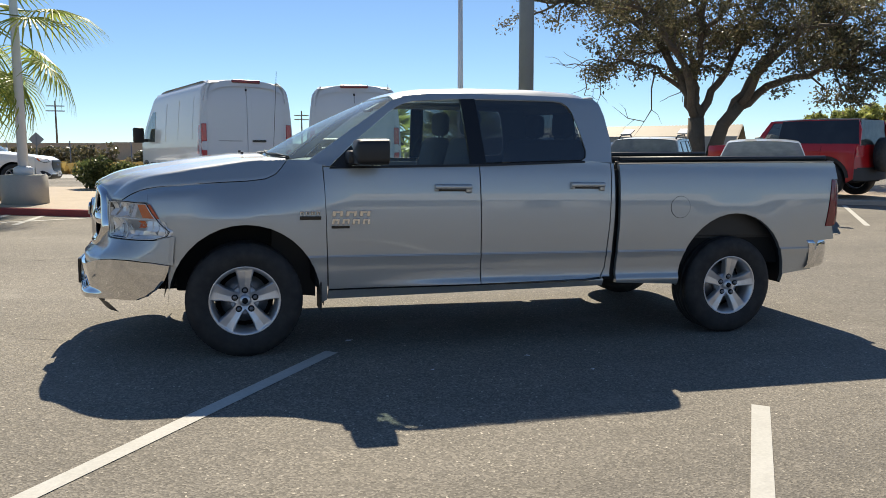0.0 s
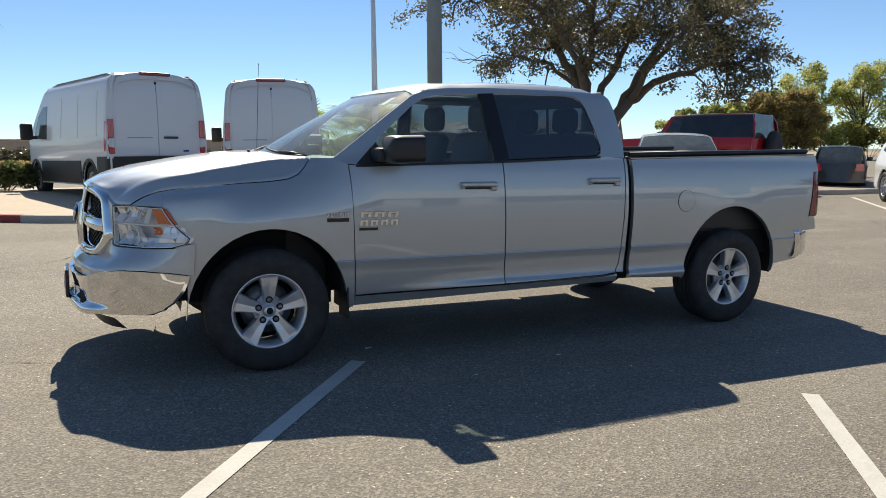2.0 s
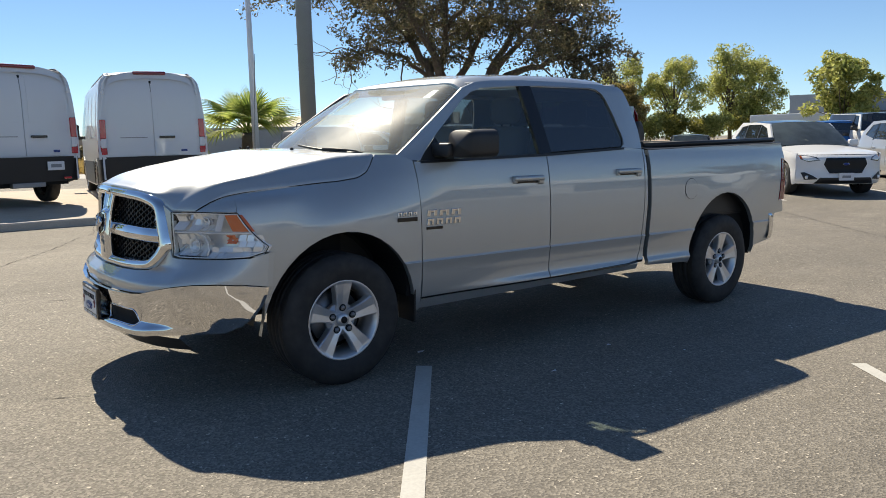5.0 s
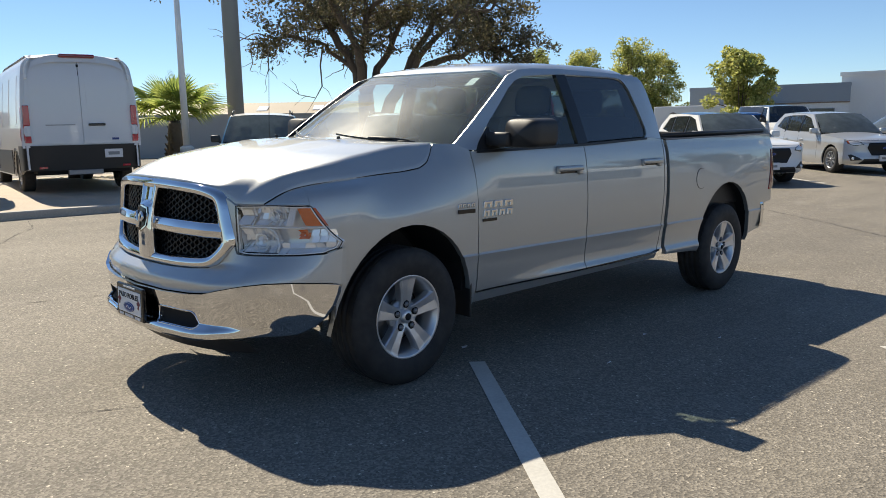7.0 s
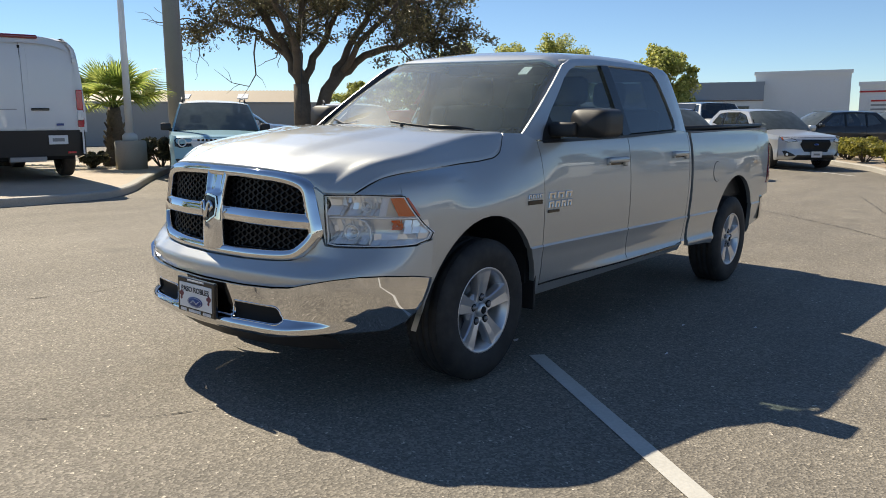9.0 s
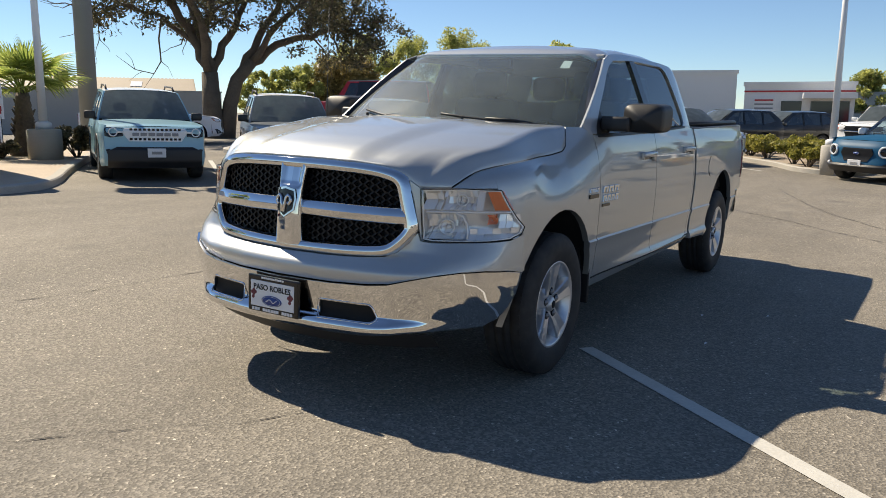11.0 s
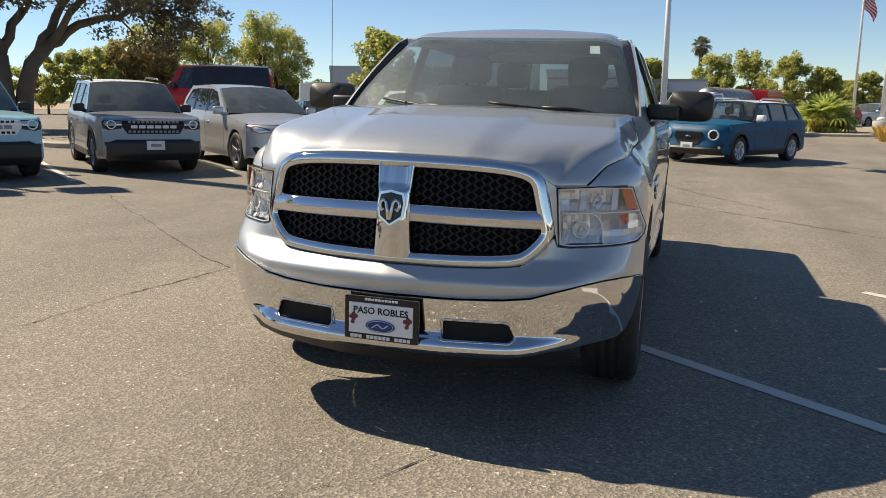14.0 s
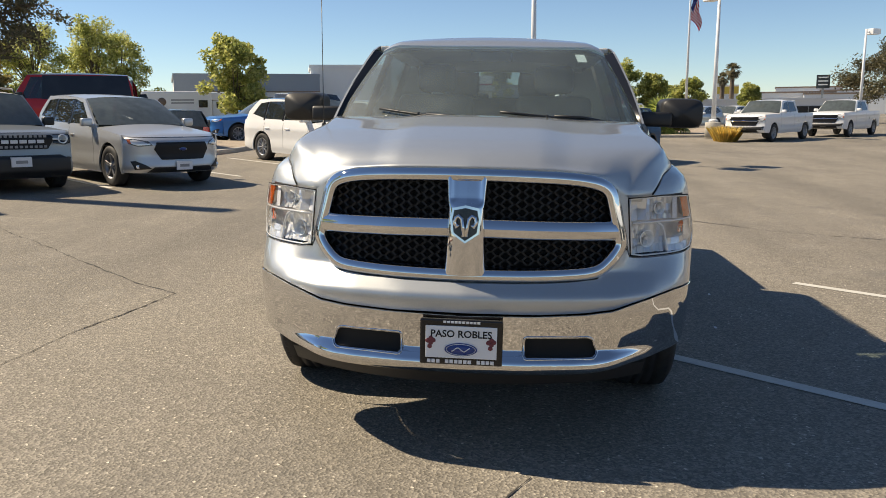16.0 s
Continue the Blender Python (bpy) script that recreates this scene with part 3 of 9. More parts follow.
    def facets(name, mat_, y0, y1, z0, z1, dy, dz, depth, tilt, label=""):
        """A dished reflector of many small flat mirrors."""
        bm = bmesh.new()
        ny_, nz_ = max(1, round((y1 - y0) / dy)), max(1, round((z1 - z0) / dz))
        for i in range(ny_):
            for j in range(nz_):
                ya, yb = lerp(y0, y1, i / ny_), lerp(y0, y1, (i + 1) / ny_)
                za, zb = lerp(z0, z1, j / nz_), lerp(z0, z1, (j + 1) / nz_)
                if not inside(lamp_o, (ya + yb) / 2, (za + zb) / 2):
                    continue
                ty, tz = rng.normal(size=2) * tilt
                tz += 0.13
                vs = []
                for y, z, ky, kz in ((ya, za, -1, -1), (yb, za, 1, -1), (yb, zb, 1, 1), (ya, zb, -1, 1)):
                    dish = depth * (1 - (2 * (y - y0) / (y1 - y0) - 1) ** 2 * 0.5 - (2 * (z - z0) / (z1 - z0) - 1) ** 2 * 0.5)
                    vs.append(bm.verts.new((nose(y, z) + 0.014 + dish + ty * ky * dy + tz * kz * dz, s * y * 0.996, z)))
                bm.faces.new(vs if s < 0 else vs[::-1])
        return part(name, bm, mat_, shell, label)
    facets("smooth_reflector", FLUTED, 0.652, 0.725, 0.946, 1.036, 0.0365, 0.045, 0.045, 0.10)
    facets("fluted_reflector", FLUTED, 0.728, 0.846, 0.946, 1.036, 0.0118, 0.030, 0.050, 0.20)
    facets("lamp_post", PLATE_WHITE, 0.849, 0.872, 0.946, 1.036, 0.012, 0.09, 0.004, 0.0)
    facets("low_reflector", FLUTED, 0.668, 0.812, 0.812, 0.926, 0.0144, 0.0285, 0.055, 0.20)
    facets("amber_reflector", AMBER, 0.885, 0.914, 0.880, 0.926, 0.011, 0.016, 0.020, 0.25)
    facets("corner_reflector", FLUTED, 0.828, 0.972, 0.808, 0.860, 0.024, 0.026, 0.022, 0.16)
    facets("side_reflector", FLUTED, 0.918, 0.972, 0.862, 0.926, 0.018, 0.032, 0.016, 0.16)
    for i, (cy, cz, r) in enumerate(((0.785, 0.990, 0.026), (0.735, 0.866, 0.034))):
        bm = lathe([(r * 1.08, -0.004), (r * 1.0, -0.006), (r * 0.9, 0.012), (r * 0.55, 0.03), (0.010, 0.036), (0.001, 0.037)], 20, "x", None, (0, 0, 0), caps=False)
        bmesh.ops.transform(bm, matrix=pose(nose(cy, cz) + 0.040, s * cy, cz, 0, 0, s * -28), verts=bm.verts)
        part("lamp_bowl", bm, REFLECTOR, shell)
        bm = lathe([(0.006, 0.0), (0.009, 0.01), (0.009, 0.03)], 10, "x", None, (nose(cy, cz) + 0.045, s * cy, cz))
        part("bulb", bm, PLATE_WHITE, shell)
    bm = bmesh.new()
    tube(bm, [(nose(y, z) + 0.012, s * y, z) for y, z in ((0.662, 0.936), (0.72, 0.937), (0.78, 0.937), (0.84, 0.936), (0.90, 0.936), (0.94, 0.936), (0.953, 0.936))], 0.0055, 6)
    tube(bm, [(nose(y, z) + 0.012, s * y, z) for y, z in ((0.775, 0.934), (0.80, 0.918), (0.815, 0.885), (0.822, 0.845), (0.825, 0.812))], 0.0055, 6)
    part("lamp_divider", bm, LAMP_TRIM, shell)
    amb = [(0.880, 1.031), (0.921, 1.034), (0.936, 0.995), (0.952, 0.944), (0.906, 0.946)]
    part("turn_lens", panel(amb, on(0.008), LY, lz, (1, 0, 0), 0.02, flip=s > 0), AMBER, shell, "amber turn signal lens")
    part("lamp_cover", panel(lamp_o, on(0.0), LY, lz, flip=s > 0), GLASS_LAMP, shell)
    centre = (0.81, 0.92)
    for name, grow, r, dx, mat_ in (("lamp_seal", 1.0, 0.0026, 0.003, DARK), ("lamp_bezel", 0.968, 0.0042, 0.007, LAMP_TRIM)):
        bm = bmesh.new()
        ring = [(lerp(centre[0], y, grow), lerp(centre[1], z, grow)) for y, z in lamp_o]
        dense = [(lerp(p[0], q[0], k / 6), lerp(p[1], q[1], k / 6)) for p, q in zip(ring, ring[1:] + ring[:1]) for k in range(6)]
        tube(bm, [(nose(y, z) + dx, s * y, z) for y, z in dense + dense[:1]], r, 5)
        part(name, bm, mat_, shell)
    # tail light, bumper corner and trims
    tl = [(4.66, 0.862), (4.738, 0.862), (4.79, 0.90), (4.795, 1.20), (4.775, 1.242), (4.712, 1.242), (4.690, 1.05)]
    part("tail_light", panel(tl, lambda x, z: (x, s * (flank(min(x, 4.77), z) + 0.006 - 0.8 * max(0, x - 4.76)), z), TX, TZ, inn, 0.06, flip=s < 0), RED_DEEP, truck, "deep red tail light")
    fl = arc(3.277, 1.02, 0.086, 0.086, 0, 360, 28)[:-1]
    part("fuel_door", panel([(3.277 + (x - 3.277) * 0.965, 1.02 + (z - 1.02) * 0.965) for x, z in fl], lambda x, z: (x, s * (flank(x, z) + 0.0035), z), TX, TZ, inn, 0.008, flip=s < 0) if s < 0 else box(3.27, 3.28, 0.9, 0.91, 1.0, 1.01), SILVER, truck)
    if s < 0:
        part("fuel_door_gap", panel(fl, lambda x, z: (x, s * (flank(x, z) + 0.0018), z), TX, TZ, inn, 0.004, flip=True), DARK, truck)
    # black wheel-house liners
    for cx, cz, r in ((0.01, 0.38, 0.51), (3.785, 0.44, 0.515)):
        def liner(u, v):
            a = radians(lerp(-6, 177, u))
            lx, lz_ = cx + (r + 0.02) * math.cos(a), cz + (r + 0.03) * math.sin(a)
            return (lx, s * lerp(0.55, flank(lx, max(0.4, lz_)) - 0.045, v), lz_)
        bm = grid(liner, 24, 3)
        vs = [bm.verts.new((cx + r * math.cos(radians(a)), s * 0.55, cz + r * math.sin(radians(a)))) for a in range(-6, 178, 12)]
        bm.faces.new(vs)
        part("wheel_liner", bm, BLACK_PLASTIC, truck)
    flap = bmesh.new()
    add_box(flap, 0.50, 0.515, s * 0.87 - 0.09, s * 0.87 + 0.09, 0.30, 0.52, 0.006)
    part("splash_flap", flap, BLACK_PLASTIC, truck)


def screen(u, v):
    """The windscreen: u from -1 to 1 across, v from 0 to 1 up."""
    b = Vector((0.08 + 0.38 * u * u, 0.865 * u, 1.295 + 0.023 * u * u))
    yt = 0.70 * u
    t = Vector((1.0 + 0.06 * u * u, yt, roof_z(1.0 + 0.06 * u * u, yt) - 0.008))
    p = b.lerp(t, v)
    p.z += 0.02 * math.sin(math.pi * v) * (1 - 0.4 * u * u)
    p.x -= 0.015 * math.sin(math.pi * v)
    return p


for _, s in RIGHT_LEFT:
    truck_side(s)

part("windscreen", grid(lambda u, v: screen(2 * u - 1, v), 20, 12, flip=True), GLASS_SCREEN, truck, "clear windscreen")


def frit(u, v):
    """Black band round the windscreen's edge."""
    p = screen(2 * u - 1, v)
    return p + Vector((0.006, 0, -0.006))


bm = bmesh.new()
for (u0, u1, v0, v1) in ((0, 1, 0.965, 1), (0, 1, 0, 0.04), (0, 0.02, 0.04, 0.965), (0.98, 1, 0.04, 0.965)):
    grid(lambda u, v: frit(lerp(u0, u1, u), lerp(v0, v1, v)), 14, 6, bm, True)
part("windscreen_band", bm, GLOSS_BLACK, truck)

# roof
out = [(1.0 + 0.06 * (y / 0.70) ** 2, y) for y in np.linspace(-0.70, 0.70, 15)] + [(1.14, 0.712), (1.3, 0.716), (2.0, 0.716), (2.5, 0.712), (2.64, 0.69), (2.675, 0.5), (2.68, 0), (2.675, -0.5), (2.64, -0.69), (2.5, -0.712), (2.0, -0.716), (1.3, -0.716), (1.14, -0.712)]
part("roof", panel(out, lambda x, y: (x, y, roof_z(x, y)), TX + [1.03, 2.62, 2.66], steps(-0.8, 0.8, 0.07) + [0.6, 0.63, 0.66, 0.69, -0.6, -0.63, -0.66, -0.69], (0, 0, -1), 0.03), SILVER, truck)
bm = box(2.59, 2.67, -0.12, 0.12, 1.842, 1.876, 0.012)
smooth_all(bm)
part("roof_lamp", bm, BLACK_PLASTIC, truck)

# back of the cab with its sliding window
def cab_back(u, v):
    z = lerp(0.55, 1.80, v)
    w = lerp(0.90, 0.92, v) if z < 1.3 else cab_side(2.7, z) - 0.01
    y = lerp(-w, w, u)
    x = curve([0.5, 1.34, 1.6, 1.8], [2.71, 2.715, 2.70, 2.655])(z) + 0.03 * (1 - (y / w) ** 2)
    return (x, y, z)


bm = bmesh.new()
for a, b, c, d in ((0, 1, 0, 0.66), (0, 0.16, 0.66, 0.95), (0.84, 1, 0.66, 0.95), (0, 1, 0.95, 1)):
    grid(lambda u, v: cab_back(lerp(a, b, u), lerp(c, d, v)), 8, 6, bm)
part("cab_back", bm, SILVER, truck)
# felt strips added inside to block a slit of sunlight under the roof's edge
for k in (-1, 1):
    part("light_block_rail", box(1.12, 2.52, min(k * 0.62, k * 0.728), max(k * 0.62, k * 0.728), 1.766, 1.800, 0.008), LINING, truck)
part("rear_header", box(2.60, 2.64, -0.68, 0.68, 1.735, 1.845, 0.01), LINING, truck)
part("back_window", grid(lambda u, v: cab_back(lerp(0.16, 0.84, u), lerp(0.66, 0.95, v)), 8, 4), GLASS_SMOKE, truck)
for u in (0.38, 0.62):
    p, q = Vector(cab_back(u, 0.66)), Vector(cab_back(u, 0.95))
    bm = bmesh.new()
    tube(bm, [p, q], 0.012, 6)
    part("window_rail", bm, BLACK_PLASTIC, truck)

# bonnet with its raised middle
hood_mid = curve([0, 0.05, 0.12, 0.25, 0.5, 0.8, 1.0], [1.150, 1.185, 1.215, 1.252, 1.305, 1.352, 1.362], 0.03)


def hood_lip(a):
    """The bonnet's front edge: along the grille's top, then over the lamp."""
    y = 0.775 * a
    z = curve([0, 0.2, 0.36, 0.48, 0.555, 0.590, 0.640, 0.70, 0.78], [1.156, 1.154, 1.149, 1.139, 1.117, 1.090, 1.050, 1.050, 1.050], 0.012)(y)
    return nose(y, z) + 0.004, z


def hood(u, v):
    x, y, z = hood_skin(u, v)
    # towards the front it meets the lip
    k = max(0.0, 1 - v / 0.30) ** 2.6
    if k > 0:
        x0, _, z0 = hood_skin(u, 0.0)
        xl, zl = hood_lip(abs(2 * u - 1))
        x, z = x + (xl - x0) * k, z + (zl - z0) * k
    return (x, y, z)


def hood_skin(u, v):
    a = abs(2 * u - 1)
    sgn = 1 if u > 0.5 else -1
    xe = curve([-0.2, 0, 0.84, 0.92, 1, 1.2], [-0.994, -0.776, 0.14, 0.225, 0.288, 0.44], 0.05)(v)
    ze = seam_z(xe) + 0.002
    ye = flank(xe, ze - 0.008) - 0.004
    # the skin runs on evenly to the rear; only its edge kicks up towards the screen
    zv = min(ze, seam_even(xe) + 0.002)
    yv = flank(xe, zv - 0.008) - 0.004
    xm = lerp(-1.0, 0.12, v)
    x = lerp(xm, xe, a ** 2.2 if v > 0.5 else lerp(a ** 2.6, a ** 2.2, v * 2))
    y = sgn * a * ye
    zm = hood_mid(v)
    high = min(1.0, max(0.0, (zm - zv) / 0.10))
    # raised middle with a fold either side, a nearly flat shoulder, a steep flank down to the seam
    fold = lerp(0.017, 0.010, sstep(0.55, 1.0, v)) * sstep(0.27, lerp(0.40, 0.50, v), abs(y)) * sstep(0.0, 0.06, v)
    top = zm - zv - (fold + 0.012 * a * a) * high
    slope = lerp(0.55, 1.68, sstep(-0.04, 0.30, v))
    side = (yv - a * ye) * slope * lerp(1.06, 0.94, a)
    k = lerp(0.075, 0.045, sstep(0.0, 0.3, v)) * max(0.15, high)
    h = max(k - abs(top - side), 0.0) / k
    z = zv + min(top, side) - h * h * k * 0.25 * (1 - a ** 8)
    z += (ze - zv - min(top, (yv - ye) * slope * 0.94)) * a ** 6
    return (x, y, z)


bm = grid(hood, 120, 56)
rim = [e for e in bm.edges if e.is_boundary]
r = bmesh.ops.extrude_edge_only(bm, edges=rim)
bmesh.ops.translate(bm, vec=(0.01, 0, -0.03), verts=[g for g in r["geom"] if isinstance(g, bmesh.types.BMVert)])
for g in r["geom"]:
    if isinstance(g, bmesh.types.BMFace):
        g.smooth = False
part("bonnet", bm, SILVER, truck)
for s in (-1, 1):
    # dark rubber channel in the gap between bonnet and fender
    bm = bmesh.new()
    tube(bm, [(x, s * (flank(x, seam_z(x) - 0.004) - 0.003), seam_z(x) - 0.002) for x in np.linspace(-0.772, 0.285, 60)], 0.0036, 6)
    part("bonnet_seal", bm, DARK, truck)
for k in (-0.33, 0.33):
    part("washer_jet", box(0.0, 0.02, k - 0.006, k + 0.006, 1.355, 1.372, 0.003), BLACK_PLASTIC, truck)

# scuttle and wipers
def cowl(u, v):
    y = lerp(-0.86, 0.86, u)
    k = (y / 0.86) ** 2
    return (lerp(0.10 + 0.27 * k, 0.20 + 0.36 * k, v), y, lerp(1.325 - 0.02 * k, 1.315 - 0.01 * k, v) - 0.01)


part("scuttle", grid(cowl, 20, 3), BLACK_PLASTIC, truck)
# unseen dark boxes added to stop sunlight leaking through the front corners
bm = bmesh.new()
add_box(bm, -0.62, -0.46, -0.78, 0.78, 0.45, 1.02, 0.02)
add_box(bm, -0.455, 0.2, -0.60, 0.60, 0.40, 1.06, 0.02)
part("nose_light_block", bm, DARK, truck)
for y0, y1 in ((-0.62, -0.08), (0.02, 0.56)):
    bm = bmesh.new()
    pts = []
    for i in range(9):
        u = lerp(y0, y1, i / 8)
        p = screen(u / 0.8, 0.03 + 0.10 * i / 8)
        pts.append(p + Vector((-0.012, 0, 0.014)))
    tube(bm, pts, 0.008, 6)
    tube(bm, [Vector((0.16 + 0.3 * (y0 / 0.86) ** 2, y0, 1.345)), pts[2] + Vector((0, 0, 0.014)), pts[4] + Vector((0, 0, 0.006))], 0.009, 6)
    part("wiper", bm, BLACK_PLASTIC, truck)

# nose panel below lamps and grille
grille_out = [(0.0, 1.152), (0.2, 1.150), (0.36, 1.145), (0.48, 1.134), (0.555, 1.112), (0.596, 1.07), (0.615, 0.98), (0.645, 0.87), (0.640, 0.835), (0.61, 0.79), (0.565, 0.745), (0.52, 0.722), (0.4, 0.712), (0.2, 0.706), (0.0, 0.705)]
bump_top = [(0.0, 0.588), (0.3, 0.590), (0.48, 0.597), (0.58, 0.607), (0.67, 0.632), (0.76, 0.655), (0.85, 0.670), (0.92, 0.670), (0.962, 0.658), (0.985, 0.642)]
NY = steps(-1, 1, 0.025) + [v * k for k in (-1, 1) for v in (0.955, 0.965, 0.972, 0.978, 0.982)]
NZ = steps(0.3, 1.2, 0.025) + steps(0.58, 0.80, 0.0125)
lower = [(y, z) for y, z in grille_out if z < 0.84][::-1] + [(0.655, 0.800), (0.70, 0.795), (0.90, 0.797), (0.957, 0.801), (0.985, 0.828)] + [(y, z + 0.004) for y, z in bump_top[::-1]]
lower = lower[:-1] + [(-y, z) for y, z in lower[::-1] if y > 0]
seen_pts = []
for p in lower:
    if not seen_pts or (abs(p[0] - seen_pts[-1][0]) + abs(p[1] - seen_pts[-1][1])) > 1e-6:
        seen_pts.append(p)
part("nose_panel", panel(seen_pts, lambda y, z: (nose(y, z), y, z), NY, NZ, (1, 0, 0), 0.03, flip=True), SILVER, truck)
for k in (-1, 1):
    cheek = [(0.592, 1.075), (0.636, 1.042), (0.656, 0.806), (0.646, 0.845), (0.618, 0.985)]
    part("cheek_panel", panel([(k * y, z) for y, z in cheek], lambda y, z: (nose(y, z) + 0.004, y, z), NY, NZ, (1, 0, 0), 0.03), SILVER, truck)

for s in (-1, 1):
    brow = [(-0.772, 1.046), (-0.70, 1.0465), (-0.607, 1.047)] + [(x, seam_z(x) - 0.006) for x in (-0.600, -0.64, -0.68, -0.72, -0.75)]
    part("lamp_brow", panel(brow, sided(flank, s), TX, TZ, (0, -s, 0), 0.03, flip=s < 0), SILVER, truck)

# chrome bumper with two slots
bump_bot = [(0.982, 0.600), (0.974, 0.54), (0.960, 0.48), (0.940, 0.435), (0.905, 0.405), (0.8, 0.397), (0.66, 0.385), (0.5, 0.362), (0.3, 0.350), (0.0, 0.345)]
half = bump_top + bump_bot
outline = half + [(-y, z) for y, z in half[::-1] if y > 0]
def slot_line(k, grow=0.0):
    """A slot with round ends; the outer one is longer below."""
    y0, y1, z0, z1, r = 0.245 - grow, 0.525 + grow, 0.428 - grow, 0.503 + grow, 0.022 + grow
    pts = arc(y1 - r, z0 + r, r, r, -90, 0, 4) + arc(y1 - 0.012 - r * 1.3, z1 - r * 1.3, r * 1.3, r * 1.3, 0, 90, 4) + arc(y0 + r * 0.5, z1 - r * 0.5, r * 0.5, r * 0.5, 90, 180, 3) + arc(y0 + r * 0.5, z0 + r * 0.5, r * 0.5, r * 0.5, 180, 270, 3)
    return [(k * y, z) for y, z in pts]


bmp = part("front_bumper", panel(outline, lambda y, z: (bumper_x(y, z), y, z), NY, steps(0.3, 0.72, 0.012), (1, 0, 0), 0.02, [slot_line(1), slot_line(-1)], flip=True), CHROME, truck, "chrome front bumper with two slots")
for k in (-1, 1):
    part("slot_insert", panel(slot_line(k, 0.012), lambda y, z: (bumper_x(y, z) + 0.019, y, z), NY, NZ, flip=True), DARK, bmp)
    bm = bmesh.new()
    ln = slot_line(k, 0.006)
    tube(bm, [(bumper_x(y, z) - 0.0005, y, z) for y, z in ln + ln[:1]], 0.004, 6)
    part("slot_lip", bm, CHROME, bmp)
def valance(u, v):
    y = lerp(-0.74, 0.74, u)
    return (front_low(abs(y)) + lerp(0.05, 0.12, v), y, lerp(0.37, 0.27 + 0.04 * (y / 0.9) ** 2, v))


part("lower_valance", grid(valance, 30, 4, flip=True), BLACK_PLASTIC, truck, "black plastic air dam")

# grille: chrome surround, cross bars, dark honeycomb in four openings
def gx(y, z):
    return nose(y, 0.75, False) * 0.55 + nose(y, 0.95, False) * 0.45 + 0.10 * (z - 0.72) + 0.02


def loop_offset(pts, d):
    n = len(pts)
    res = []
    for i in range(n):
        a, b, c = Vector(pts[i - 1]), Vector(pts[i]), Vector(pts[(i + 1) % n])
        t = (c - a).normalized()
        res.append((b.x + t.y * d, b.y - t.x * d))
    return res


ring0 = grille_out[1:-1] + [(0.0, 0.705)] + [(-y, z) for y, z in grille_out[1:-1][::-1]] + [(0.0, 1.152)]
fine = []
for i in range(len(ring0)):
    a, b = ring0[i], ring0[(i + 1) % len(ring0)]
    for k in range(3):
        fine.append((lerp(a[0], b[0], k / 3), lerp(a[1], b[1], k / 3)))
for _ in range(2):
    fine = [((fine[i - 1][0] + 2 * fine[i][0] + fine[(i + 1) % len(fine)][0]) / 4, (fine[i - 1][1] + 2 * fine[i][1] + fine[(i + 1) % len(fine)][1]) / 4) for i in range(len(fine))]
sgn = 1 if loop_offset(fine, -0.02)[0][1] < fine[0][1] else -1
bm = bmesh.new()
loops = []
for d, dx in ((0.0, 0.02), (0.0, -0.012), (0.010, -0.026), (0.028, -0.030), (0.046, -0.024), (0.056, -0.004), (0.058, 0.05)):
    loops.append([bm.verts.new((gx(y, z) + dx, y, z)) for y, z in loop_offset(fine, -sgn * d)])
for a, b in zip(loops, loops[1:]):
    for i in range(len(a)):
        j = (i + 1) % len(a)
        f = bm.faces.new((a[i], a[j], b[j], b[i]))
        f.smooth = True
bmesh.ops.recalc_face_normals(bm, faces=bm.faces)
grl = part("grille", bm, CHROME, truck, "chrome crosshair grille with dark honeycomb mesh")


def bar_across(u, v):
    y = lerp(-0.60, 0.60, u)
    a = 2 * math.pi * v
    z = 0.918 - 0.012 * abs(y) + 0.040 * math.copysign(abs(math.sin(a)) ** 0.7, math.sin(a))
    return (gx(y, z) - 0.006 - 0.024 * math.cos(a), y, z)


part("cross_bar", grid(bar_across, 36, 12), CHROME, grl)


def bar_up(u, v):
    z = lerp(0.735, 1.125, u)
    w = curve([0.735, 0.9, 1.0, 1.125], [0.082, 0.074, 0.072, 0.082])(z)
    a = 2 * math.pi * v
    y = w * math.copysign(abs(math.sin(a)) ** 0.6, math.sin(a))
    scoop = 0.026 * sstep(1.005, 1.03, z) * sstep(0.075, 0.045, abs(y))
    return (gx(y, z) - 0.010 - 0.030 * math.cos(a) - 0.016 * math.sin(math.pi * u) + scoop * max(0.0, math.cos(a)), y, z)


part("upright_bar", grid(bar_up, 40, 32), CHROME, grl)
shield = [(0.052, 1.0), (0.060, 0.96), (0.052, 0.90), (0.0, 0.865), (-0.052, 0.90), (-0.060, 0.96), (-0.052, 1.0), (0.0, 1.012)]
part("badge_plate", panel(shield, lambda y, z: (gx(y, z) - 0.052 - 0.012 * (1 - (y / 0.07) ** 2), y, z), NY, NZ, (1, 0, 0), 0.03, flip=False), CHROME, grl)
part("badge_field", panel([(y * 0.86, 0.938 + (z - 0.938) * 0.86) for y, z in shield], lambda y, z: (gx(y, z) - 0.056 - 0.012 * (1 - (y / 0.07) ** 2), y, z), NY, NZ, (1, 0, 0), 0.006), GLOSS_BLACK, grl)
bm = bmesh.new()
for k in (-1, 1):
    tube(bm, [(gx(0, z) - 0.073 + abs(y) * 0.1, y * k, z) for y, z in ((0.004, 0.892), (0.009, 0.93), (0.014, 0.960), (0.026, 0.972), (0.038, 0.964), (0.042, 0.945), (0.033, 0.928), (0.026, 0.938))], 0.0085, 6)
part("badge_shape", bm, CHROME, grl)


